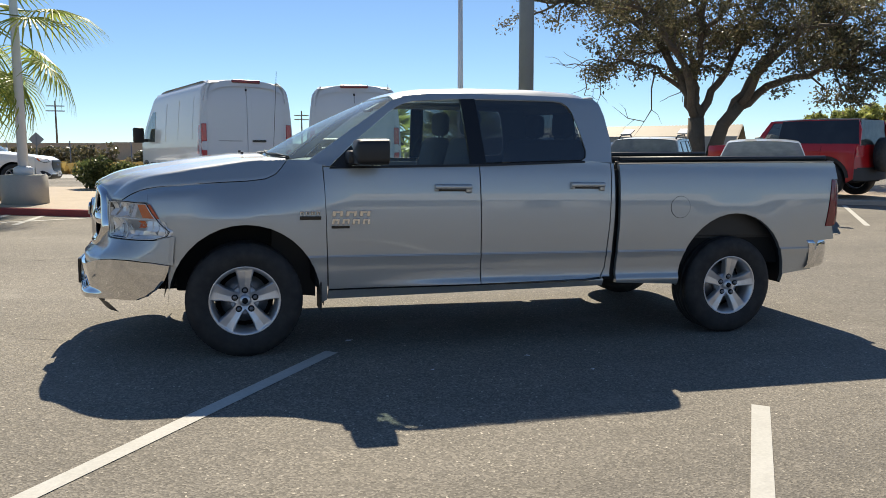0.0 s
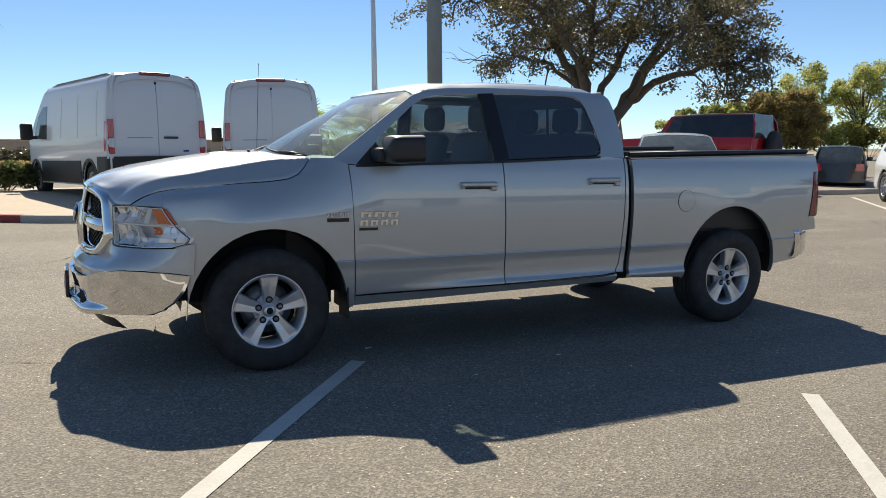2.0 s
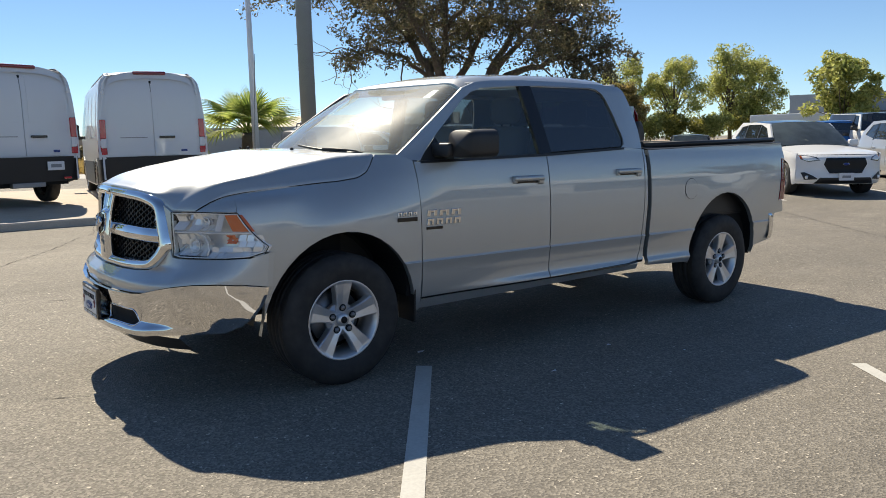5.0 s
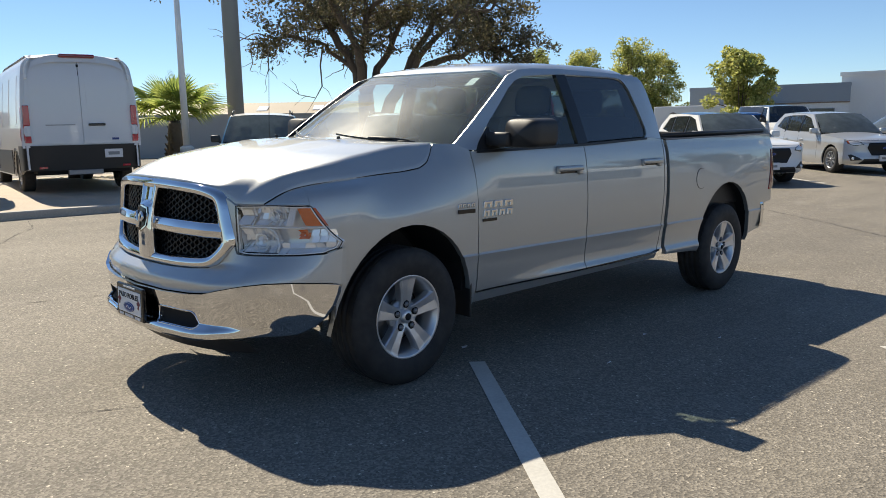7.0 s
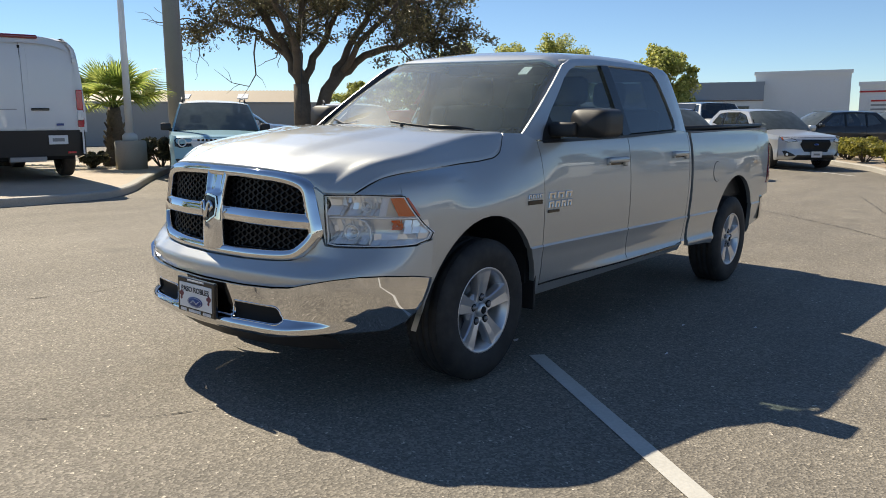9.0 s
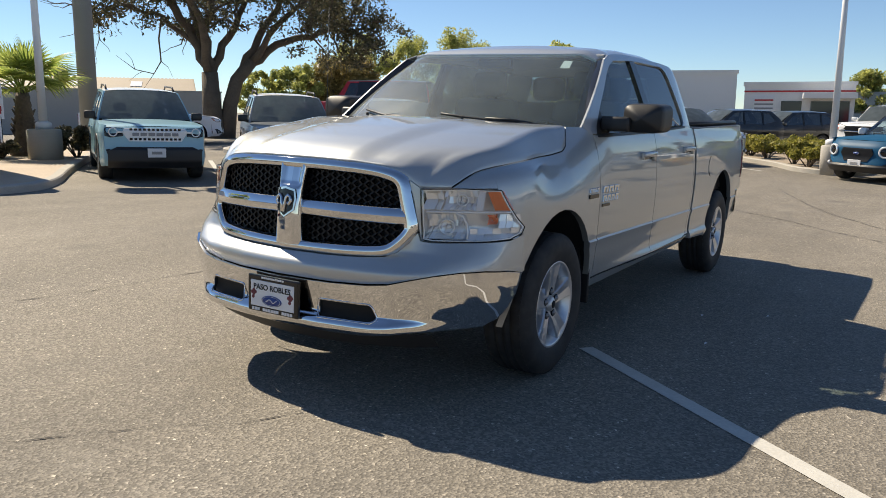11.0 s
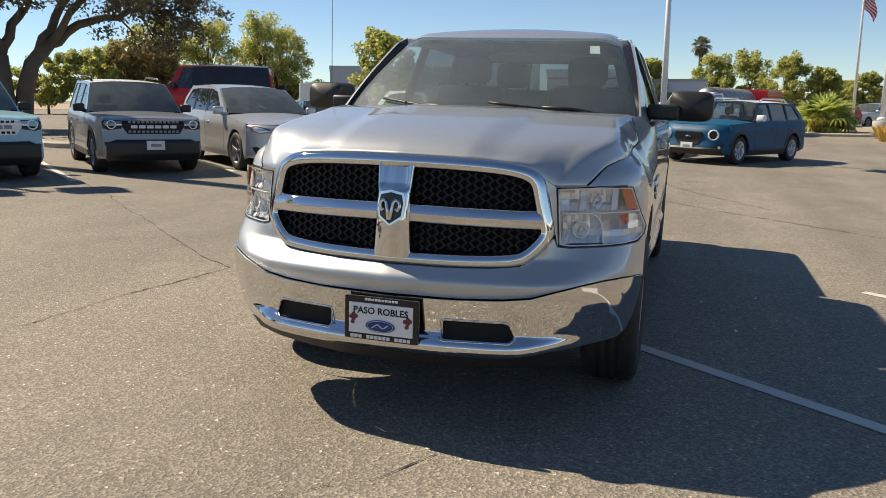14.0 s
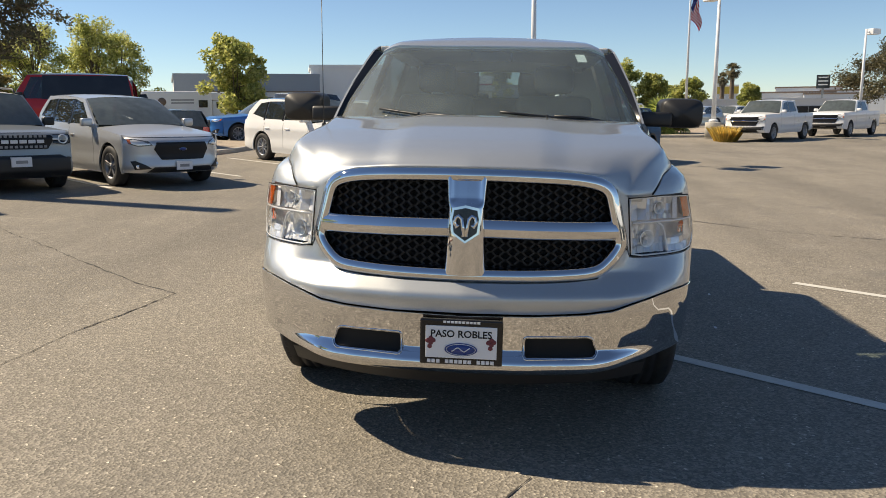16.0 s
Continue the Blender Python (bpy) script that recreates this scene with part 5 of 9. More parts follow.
def vehicle(kind, m, label, category, paint, fo, wb, ro, width, ground, belt, hood, cowl, header, roof_end, back, tail, tyre=0.35, roof_mat=None, cladding=True, rails=True,
            side_glass=(), lamp="slim", grille=(0.42, 0.56, 0.74), group="", wheel_mat=None, bed=None, spokes=10, plate_on=True, third_lamp=True, scale=1.0, trim_h=0.2, grille_w=0.48, grille_mat=None, letters=None, pull=0.34, cab_mat=None, rail_mat=None, cap_mat=None, glass_mat=None, bars=0, low_mat=None):
    """A car from its profile. hood, cowl, header, roof_end, back: (x, z) along the top line; tail: (x, z) of the belt's end."""
    car = thing(kind, m @ Matrix.Diagonal((scale, scale, scale, 1)), label, category, group)
    half = width / 2
    bow = 4.0 if pull > 0.3 else 2.6
    x0, x1 = -fo, wb + ro
    roof_mat = roof_mat or paint
    def plan(x):
        a = max(0.0, (x0 + 0.55 - x) / 0.55)
        b = max(0.0, (x - x1 + 0.45) / 0.45)
        return 1 - (0.10 + 0.35 * pull) * a ** 2 - 0.09 * b ** 2
    prof = curve([ground, ground + 0.10, ground + 0.22, ground + 0.36, belt - 0.30, belt - 0.20, belt - 0.13, belt - 0.03, belt + 0.06], [0.955, 0.990, 0.996, 0.984, 0.990, 1.002, 0.990, 0.962, 0.93], 0.025)
    top_line = curve([x0, hood[0], cowl[0], tail[0], x1], [hood[1] - 0.06, hood[1], belt, tail[1], tail[1] - 0.03])
    def w(x, z):
        return half * plan(x) * prof(z)
    def gh(x, z):
        t = (z - belt) / max(0.1, header[1] - belt)
        return half * plan(x) * 0.945 - (0.17 * t + 0.02 * t * t)
    cu, cv = steps(x0, x1, 0.12), steps(ground, belt + 0.1, 0.08)
    fe, re = x0 + pull, x1 - 0.10
    for s in (-1, 1):
        inn, fl = (0, -s, 0), s < 0
        o = [(fe, ground + 0.06), (-tyre * 1.2, ground + 0.02)] + arc(0, tyre * 0.98, tyre * 1.19, tyre * 1.19, 172, 8, 12) + [(tyre * 1.2, ground), (wb - tyre * 1.2, ground)]
        o += arc(wb, tyre * 0.98, tyre * 1.19, tyre * 1.19, 172, 8, 12) + [(wb + tyre * 1.2, ground + 0.03), (re, ground + 0.12), (re, tail[1] - 0.02), (tail[0], tail[1])]
        o += [(x, top_line(x)) for x in np.linspace(tail[0] - 0.3, cowl[0], 6)] + [(x, top_line(x)) for x in np.linspace(cowl[0] - 0.15, hood[0], 5)] + [(fe, top_line(fe))]
        body = part("body_side", panel(o, lambda x, z: (x, s * w(x, z), z), cu, cv, inn, 0.03, flip=fl), paint, car)
        if not bed:
            g = [(cowl[0], belt - 0.02), (tail[0], tail[1] - 0.02), (back[0], back[1]), (roof_end[0], roof_end[1] - 0.035), ((roof_end[0] + header[0]) / 2, (roof_end[1] + header[1]) / 2 - 0.02), (header[0], header[1] - 0.04)]
        else:
            g = [(cowl[0], belt - 0.02), (bed, belt - 0.02), (roof_end[0] + 0.06, roof_end[1] - 0.2), (roof_end[0], roof_end[1] - 0.035), (header[0], header[1] - 0.04)]
        part("cab_side", panel(g, lambda x, z: (x, s * gh(x, z), z), cu, steps(belt, 2.4, 0.1), inn, 0.04, side_glass, flip=fl), cab_mat or paint, car)
        for q in side_glass:
            part("side_window", panel(q, lambda x, z: (x, s * (gh(x, z) - 0.012), z), cu, steps(belt, 2.4, 0.1), flip=fl), glass_mat or GLASS_TINT, car)
        for qa, qb in zip(side_glass, side_glass[1:]):
            xa, xb = max(q[0] for q in qa) - 0.004, min(q[0] for q in qb) + 0.004
            zt = min(max(q[1] for q in qa), max(q[1] for q in qb))
            if xb - xa < 0.11:
                part("pillar_trim", panel([(xa, belt + 0.03), (xb, belt + 0.03), (xb, zt), (xa, zt)], lambda x, z: (x, s * (gh(x, z) + 0.002), z), [], steps(belt, 2.4, 0.1), flip=fl), GLOSS_BLACK, car)
        if cladding:
            for cx in (0, wb):
                outer = arc(cx, tyre * 0.98, tyre * 1.36, tyre * 1.36, 172, 8, 12)
                inner_a = arc(cx, tyre * 0.98, tyre * 1.19, tyre * 1.19, 8, 172, 12)
                part("arch_trim", panel(outer + inner_a, lambda x, z: (x, s * (w(x, z) + 0.012), z), cu, cv, inn, 0.02, flip=fl), BLACK_PLASTIC, car)
            part("sill_trim", panel([(tyre * 1.3, ground), (wb - tyre * 1.3, ground), (wb - tyre * 1.3, ground + 0.13), (tyre * 1.3, ground + 0.13)], lambda x, z: (x, s * (w(x, z) + 0.012), z), cu, cv, inn, 0.02, flip=fl), BLACK_PLASTIC, car)
        for xs in (cowl[0] + 0.10, (cowl[0] + wb) / 2 + 0.1, wb - 0.12):
            if xs < wb - 0.05:
                part("door_seam", panel([(xs, ground + 0.14), (xs + 0.009, ground + 0.14), (xs + 0.009, belt - 0.03), (xs, belt - 0.03)], lambda x, z: (x, s * (w(x, z) + 0.0015), z), [], cv, flip=fl), DARK, car)
        for xs in ((cowl[0] + wb) / 2 - 0.18, wb - 0.35):
            part("door_handle", box(xs, xs + 0.18, s * w(xs, belt - 0.16) - 0.015, s * w(xs, belt - 0.16) + 0.022, belt - 0.18, belt - 0.145, 0.008), paint, car)
        bm = bmesh.new()
        add_box(bm, cowl[0] + 0.12, cowl[0] + 0.26, s * (half + 0.06) - 0.10, s * (half + 0.06) + 0.10, belt + 0.02, belt + 0.17, 0.03)
        add_box(bm, cowl[0] + 0.16, cowl[0] + 0.24, s * (half - 0.08) - 0.08, s * (half - 0.08) + 0.08, belt + 0.0, belt + 0.06, 0.01)
        smooth_all(bm)
        part("wing_mirror", bm, cap_mat or (BLACK_PLASTIC if cladding else paint), car)
        if rails:
            bm = bmesh.new()
            tube(bm, [(header[0] + 0.25, s * (half * 0.945 - 0.24), header[1] + 0.0), (header[0] + 0.4, s * (half * 0.945 - 0.24), header[1] + 0.07), (roof_end[0] - 0.4, s * (half * 0.945 - 0.24), roof_end[1] + 0.07), (roof_end[0] - 0.25, s * (half * 0.945 - 0.24), roof_end[1])], 0.02, 6)
            part("roof_rail", bm, rail_mat or BLACK_PLASTIC, car)
        # lamps
        def front(y, z):
            return x0 + pull * (abs(y) / (half * 0.96)) ** bow + 0.15 * max(0.0, (z - grille[2]) / max(0.05, hood[1] - grille[2])) ** 2 - 0.04 * sstep(grille[1] + 0.05, grille[0], z) + 0.10 * sstep(ground + 0.16, ground, z)
        if lamp == "pod":
            q = [(half * 0.58, grille[2] - 0.10), (half * 0.80, grille[2] - 0.13), (half * 0.90, grille[2] - 0.10), (half * 0.905, grille[2] + 0.02), (half * 0.86, grille[2] + 0.05), (half * 0.58, grille[2] + 0.045)]
            hl = part("headlight", panel([(s * y, z) for y, z in q], lambda y, z: (front(y, z) - 0.016, y, z), steps(-1, 1, 0.05), [], (1, 0, 0), 0.03, flip=s > 0), GLOSS_BLACK, car)
            cy, cz = half * 0.755, grille[2] - 0.03
            part("lamp_ring", lathe([(0.078, 0.0), (0.080, -0.02), (0.062, -0.024), (0.060, -0.005)], 24, "x", None, (front(cy, cz) - 0.012, s * cy, cz), caps=False), REFLECTOR, hl)
            part("lamp_bar", box(front(half * 0.63, cz) - 0.036, front(half * 0.63, cz) - 0.01, min(s * half * 0.57, s * half * 0.68), max(s * half * 0.57, s * half * 0.68), cz - 0.014, cz + 0.014, 0.004), REFLECTOR, hl)
        elif lamp == "round":
            cy, cz = half * 0.66, grille[2] - 0.02
            bm = lathe([(0.12, 0.05), (0.125, -0.015), (0.095, -0.02), (0.09, 0.0)], 24, "x", None, (0, 0, 0), caps=False)
            turn_ = pose(front(cy, cz) - 0.02, s * cy, cz, 0, 0, s * -18)
            bmesh.ops.transform(bm, matrix=turn_, verts=bm.verts)
            hl = part("headlight", bm, REFLECTOR, car)
            bm = lathe([(0.092, 0.0), (0.05, -0.012), (0.001, -0.016)], 20, "x", None, (0, 0, 0), caps=False)
            bmesh.ops.transform(bm, matrix=turn_, verts=bm.verts)
            part("lamp_glass", bm, GLOSS_BLACK, hl)
        else:
            h0, h1 = (grille[2] - 0.04, grille[2] + 0.09) if lamp == "slim" else (grille[2] - 0.16, grille[2] + 0.08)
            q = [(half * 0.56, h0 + 0.03), (half * 0.78, h0), (half * 0.90, h0 + 0.05), (half * 0.905, h1), (half * 0.82, h1 + 0.01), (half * 0.62, h1 - 0.03)]
            hl = part("headlight", panel([(s * y, z) for y, z in q], lambda y, z: (front(y, z) - 0.012, y, z), steps(-1, 1, 0.05), [], (1, 0, 0), 0.03, flip=s > 0), LENS_GREY, car)
            strip = [(half * 0.60, h0 + 0.045), (half * 0.78, h0 + 0.02), (half * 0.86, h0 + 0.05), (half * 0.86, h0 + 0.075), (half * 0.78, h0 + 0.05), (half * 0.60, h0 + 0.062)]
            part("lamp_bar", panel([(s * y, z) for y, z in strip], lambda y, z: (front(y, z) - 0.018, y, z), steps(-1, 1, 0.05), [], (1, 0, 0), 0.006, flip=s > 0), REFLECTOR, hl)
            mark = [(half * 0.865, h0 + 0.055), (half * 0.90, h0 + 0.06), (half * 0.903, h1 - 0.01), (half * 0.87, h1 - 0.005)]
            part("corner_marker", panel([(s * y, z) for y, z in mark], lambda y, z: (front(y, z) - 0.016, y, z), [], [], (1, 0, 0), 0.006, flip=s > 0), AMBER, hl)
        fq = [(half * 0.60, grille[0] + 0.0), (half * 0.84, grille[0] - 0.02), (half * 0.89, grille[0] + 0.13), (half * 0.83, grille[0] + 0.14), (half * 0.68, grille[0] + 0.06)]
        fg = part("fog_recess", panel([(s * y, z) for y, z in fq], lambda y, z: (front(y, z) - 0.014, y, z), steps(-1, 1, 0.03), steps(0.2, 0.9, 0.04), (1, 0, 0), 0.03, flip=s > 0), BLACK_PLASTIC, car)
        part("fog_lamp", lathe([(0.001, -0.012), (0.035, -0.010), (0.04, 0.01)], 12, "x", None, (front(half * 0.80, grille[0]) - 0.016, s * half * 0.80, grille[0] + 0.035)), REFLECTOR, fg)
        tq = [(half * 0.58, belt - 0.28), (half * 0.90, belt - 0.28), (half * 0.88, belt - 0.02), (half * 0.62, belt - 0.02)]
        part("tail_light", panel([(s * y, z) for y, z in tq], lambda y, z: (x1 + 0.012 - 0.10 * (abs(y) / (half * 0.9)) ** 2.2, y, z), steps(-1, 1, 0.1), [], (-1, 0, 0), 0.06, flip=s < 0), RED_LENS, car)
        for cx in (0, wb):
            wheel(car, pose(cx, s * (half - 0.13), tyre, 0, 20 * cx, 0 if s < 0 else 180), tyre, tyre * 0.66, 0.235, spokes, wheel_mat or WHEEL_GREY, "road_wheel", False)
    # nose
    def front(y, z):
        return x0 + pull * (abs(y) / (half * 0.96)) ** bow + 0.15 * max(0.0, (z - grille[2]) / max(0.05, hood[1] - grille[2])) ** 2 - 0.04 * sstep(grille[1] + 0.05, grille[0], z) + 0.10 * sstep(ground + 0.16, ground, z)
    yw = half * 0.86
    part("nose", grid(lambda u, v: (front(lerp(-1, 1, u) * w(fe, lerp(ground + 0.05, hood[1] - 0.02, v)), lerp(ground + 0.05, hood[1] - 0.02, v)), lerp(-1, 1, u) * w(fe, lerp(ground + 0.05, hood[1] - 0.02, v)), lerp(ground + 0.05, hood[1] - 0.02, v)), 48, 18, flip=True), paint, car)
    ny = steps(-1, 1, 0.05)
    gm = grille[2] - 0.03 if letters else (grille[1] + grille[2]) / 2 + 0.02
    gq = [(-half * (grille_w - 0.12), grille[1] - 0.06), (half * (grille_w - 0.12), grille[1] - 0.06), (half * grille_w, gm), (half * (grille_w - 0.05), grille[2] + 0.04), (-half * (grille_w - 0.05), grille[2] + 0.04), (-half * grille_w, gm)]
    gp = part("grille", panel(gq, lambda y, z: (front(y, z) - 0.014, y, z), ny, steps(0.3, 1.2, 0.05), (1, 0, 0), 0.03), grille_mat or MESH_BLACK, car)
    if bars:
        for i in range(bars):
            zb = lerp(grille[1] - 0.02, grille[2] + 0.01, (i + 0.5) / bars)
            wb_ = half * (grille_w - 0.05)
            part("grille_bar", grid(lambda u, v: (front(lerp(-wb_, wb_, u), zb) - 0.020 - 0.012 * math.sin(math.pi * v), lerp(-wb_, wb_, u), zb + lerp(-0.022, 0.022, v)), 14, 4, flip=True), CHROME, gp)
    if letters:
        zc = (grille[1] + grille[2]) / 2 + 0.0
        for i in range(6):
            ya = lerp(-half * 0.36, half * 0.36, i / 5)
            part("grille_bar", box(front(ya, zc) - 0.026, front(ya, zc) - 0.012, ya - 0.055, ya + 0.055, zc - 0.028, zc + 0.028, 0.004), letters, gp)
        for zz in (zc - 0.085, zc + 0.085):
            for i in range(12):
                ya = lerp(-half * 0.44, half * 0.44, i / 11)
                part("grille_slot", box(front(ya, zz) - 0.022, front(ya, zz) - 0.012, ya - 0.024, ya + 0.024, zz - 0.02, zz + 0.02, 0.004), GLOSS_BLACK if grille_mat else GREY_TRIM, gp)
    bm = bmesh.new()
    lathe([(0.001, 0), (0.03, 0), (0.03, -0.008), (0.001, -0.008)], 16, "x", bm)
    bmesh.ops.transform(bm, matrix=Matrix.Translation((front(0, grille[2] - 0.05) - 0.02, 0, (grille[1] + grille[2]) / 2 + 0.02)) @ Matrix.Diagonal((1, 2.4, 1.0, 1)), verts=bm.verts)
    if letters:
        bm.free()
    else:
        part("oval_mark", bm, CHROME, gp)
        bm = bmesh.new()
        lathe([(0.001, 0), (0.025, 0), (0.025, -0.003), (0.001, -0.003)], 16, "x", bm)
        bmesh.ops.transform(bm, matrix=Matrix.Translation((front(0, grille[2] - 0.05) - 0.0285, 0, (grille[1] + grille[2]) / 2 + 0.02)) @ Matrix.Diagonal((1, 2.5, 1.0, 1)), verts=bm.verts)
        part("mark_field", bm, PLATE_BLUE, gp)
    iq = [(-half * 0.66, ground + 0.06), (half * 0.66, ground + 0.06), (half * 0.56, grille[0] + 0.03), (-half * 0.56, grille[0] + 0.03)]
    part("lower_intake", panel(iq, lambda y, z: (front(y, z) - 0.014, y, z), steps(-1, 1, 0.04), steps(0.2, 0.7, 0.04), (1, 0, 0), 0.03), BLACK_PLASTIC, car)
    if low_mat:
        lq = [(-half * 0.80, grille[0] - 0.02), (half * 0.80, grille[0] - 0.02), (half * 0.84, grille[1] - 0.10), (-half * 0.84, grille[1] - 0.10)]
        part("bumper_bar", panel(lq, lambda y, z: (front(y, z) - 0.05 - 0.015 * math.sin(math.pi * (z - grille[0] + 0.02) / (grille[1] - grille[0] - 0.08)), y, z), steps(-1, 1, 0.06), steps(0.3, 1.0, 0.03), (1, 0, 0), 0.06), low_mat, car)
    if cladding:
        cq = [(-yw, ground + 0.02), (yw, ground + 0.02), (yw, ground + trim_h * 0.8), (yw * 0.8, ground + trim_h), (-yw * 0.8, ground + trim_h), (-yw, ground + trim_h * 0.8)]
        part("bumper_trim", panel(cq, lambda y, z: (front(y, z) - 0.010 - 0.05 * sstep(ground + trim_h, ground + trim_h - 0.06, z), y, z), ny, steps(ground, ground + trim_h, 0.03), (1, 0, 0), 0.05), BLACK_PLASTIC, car)
    if plate_on:
        pz = grille[0] + 0.05 if trim_h < 0.3 else ground + trim_h - 0.10
        off = 0.0 if trim_h < 0.3 else 0.05
        pl = part("plate", box(front(0, pz) - 0.035 - off, front(0, pz) - 0.018, -0.155, 0.155, pz - 0.08, pz + 0.08, 0.004), PLATE_WHITE, car)
        part("plate_bar", box(front(0, pz) - 0.038 - off, front(0, pz) - 0.034 - off, -0.09, 0.09, pz - 0.025, pz + 0.025), GREY_TRIM, pl)
    # bonnet, glass, roof, back
    def hood_fn(u, v):
        x = lerp(hood[0] - 0.07, cowl[0] + 0.03, v)
        ww = w(max(fe, x), belt - 0.02) * 0.995
        y = lerp(-ww, ww, u)
        a = abs(2 * u - 1)
        xx = lerp(front(y, hood[1] - 0.02) + 0.004, cowl[0] + 0.03 - 0.14 * (1 - a * a), v)
        y = (2 * u - 1) * w(max(fe, xx), belt - 0.02) * 0.995
        return (xx, y, lerp(top_line(max(fe, xx)), lerp(hood[1] + 0.02, cowl[1], v), 1 - a ** 2.4) - 0.03 * max(0, 1 - v / 0.12) ** 2)
    part("bonnet", grid(hood_fn, 18, 16), paint, car)
    def scr(u, v):
        a = 2 * u - 1
        yb, yt = half * 0.90, gh(header[0], header[1]) - 0.02
        return (lerp(cowl[0] - 0.12 + 0.14 * a * a, header[0] - 0.06 + 0.08 * a * a, v), a * lerp(yb, yt, v), lerp(cowl[1] - 0.01, header[1] - 0.005 - 0.03 * a * a, v) + 0.03 * math.sin(math.pi * v))
    part("windscreen", grid(scr, 10, 8, flip=True), glass_mat or GLASS_CAR, car)
    def roof_fn(u, v):
        a = 2 * u - 1
        x = lerp(header[0] - 0.06 + 0.08 * a * a, roof_end[0], v)
        z = lerp(header[1], roof_end[1], v) + 0.03 * math.sin(math.pi * v)
        yt = gh(x, z - 0.03)
        return (x, a * yt, z - 0.045 * abs(a) ** 3)
    part("roof", grid(roof_fn, 12, 10), roof_mat, car)
    if bed:
        part("cab_back", grid(lambda u, v: (lerp(bed, roof_end[0], v), lerp(-1, 1, u) * gh(bed, lerp(belt - 0.3, roof_end[1] - 0.03, v)), lerp(belt - 0.4, roof_end[1] - 0.02, v)), 6, 4), paint, car)
        part("back_window", grid(lambda u, v: (lerp(bed, roof_end[0], lerp(0.5, 0.9, v)) + 0.012, lerp(-0.55, 0.55, u), lerp(belt + 0.05, roof_end[1] - 0.12, v)), 4, 3), GLASS_CAR, car)
        part("load_bed", box(bed + 0.02, re, -half * 0.9, half * 0.9, belt - 0.5, belt - 0.45), BLACK_PLASTIC, car)
        part("tailgate", box(re, x1 - 0.02, -half * 0.9, half * 0.9, ground + 0.35, belt - 0.02, 0.02), paint, car)
    else:
        part("back_window", grid(lambda u, v: (lerp(x1 - 0.06, roof_end[0] + 0.02, v), lerp(-1, 1, u) * (gh(back[0], lerp(back[1], roof_end[1], v)) - 0.04), lerp(belt - 0.02, roof_end[1] - 0.03, v)), 6, 5), GLASS_CAR, car)
        part("tailgate", grid(lambda u, v: (x1 - 0.10 * abs(2 * u - 1) ** 2.2 - 0.04 * v, lerp(-1, 1, u) * half * 0.9, lerp(ground + 0.35, belt, v)), 10, 5), paint, car)
    part("rear_bumper", grid(lambda u, v: (x1 + 0.05 - 0.14 * abs(2 * u - 1) ** 2.4 - 0.03 * v, lerp(-1, 1, u) * half * 0.92, lerp(ground + 0.08, ground + 0.38, v)), 10, 3), BLACK_PLASTIC if cladding else paint, car)
    bm = bmesh.new()
    add_box(bm, x0 + pull + 0.15, x1 - 0.2, -half * 0.8, half * 0.8, ground + 0.02, ground + 0.3)
    for s in (-1, 1):
        add_box(bm, cowl[0] + 0.05, (bed or x1 - 0.35) - 0.05, s * half * 0.86 - 0.01, s * half * 0.86 + 0.01, ground + 0.3, belt - 0.03)
    add_box(bm, cowl[0] + 0.08, cowl[0] + 0.45, -half * 0.84, half * 0.84, belt - 0.3, belt - 0.02, 0.02)
    add_box(bm, tyre * 1.4, wb - tyre * 1.4, -half * 0.93, half * 0.93, ground + 0.02, ground + 0.45)
    add_box(bm, x0 + pull + 0.1, cowl[0] + 0.1, -half * 0.62, half * 0.62, ground + 0.2, belt - 0.2)
    part("underbody", bm, DARK, car)
    for sx, sy in ((cowl[0] + 1.05, -0.38), (cowl[0] + 1.05, 0.38)):
        if sx + 0.4 < (bed or x1 - 0.5):
            bm = bmesh.new()
            add_box(bm, sx, sx + 0.14, sy - 0.23, sy + 0.23, ground + 0.4, belt + 0.12, 0.04)
            add_box(bm, sx + 0.04, sx + 0.13, sy - 0.12, sy + 0.12, belt + 0.16, belt + 0.33, 0.03)
            smooth_all(bm)
            part("car_seat", bm, SEAT_CLOTH, car)
    return car


def at_lot(x, y, ax, ay, up=0.0):
    """On the lot at the front axle, with the tail towards (ax, ay), lying on the slope."""
    n = Vector((-(gz(x + 0.5, y) - gz(x - 0.5, y)), -(gz(x, y + 0.5) - gz(x, y - 0.5)), 1)).normalized()
    xa = Vector((ax, ay, 0)).normalized()
    xa = (xa - n * xa.dot(n)).normalized()
    ya = n.cross(xa)
    return Matrix(((xa.x, ya.x, n.x, x), (xa.y, ya.y, n.y, y), (xa.z, ya.z, n.z, gz(x, y) + up), (0, 0, 0, 1)))


LIGHT_BLUE = car_paint("light_blue_paint", (0.26, 0.48, 0.57))
GREY_BLUE = car_paint("slate_paint", (0.27, 0.29, 0.295), 0.45, 0.32)
SILVER2 = car_paint("pale_silver_paint", (0.54, 0.55, 0.56), 0.55, 0.32)
RED_PAINT = car_paint("red_paint", (0.48, 0.010, 0.014))
BLUE_PAINT = car_paint("deep_blue_paint", (0.002, 0.075, 0.16), 0.0, 0.5, dust_veil=0.0, coat=0.0)
bsdf(BLUE_PAINT).inputs["Specular IOR Level"].default_value = 0.25
BRIGHT_BLUE = car_paint("bright_blue_paint", (0.01, 0.14, 0.42), 0.3, 0.3)
DARK_PAINT = car_paint("dark_paint", (0.02, 0.022, 0.026), 0.2, 0.3)

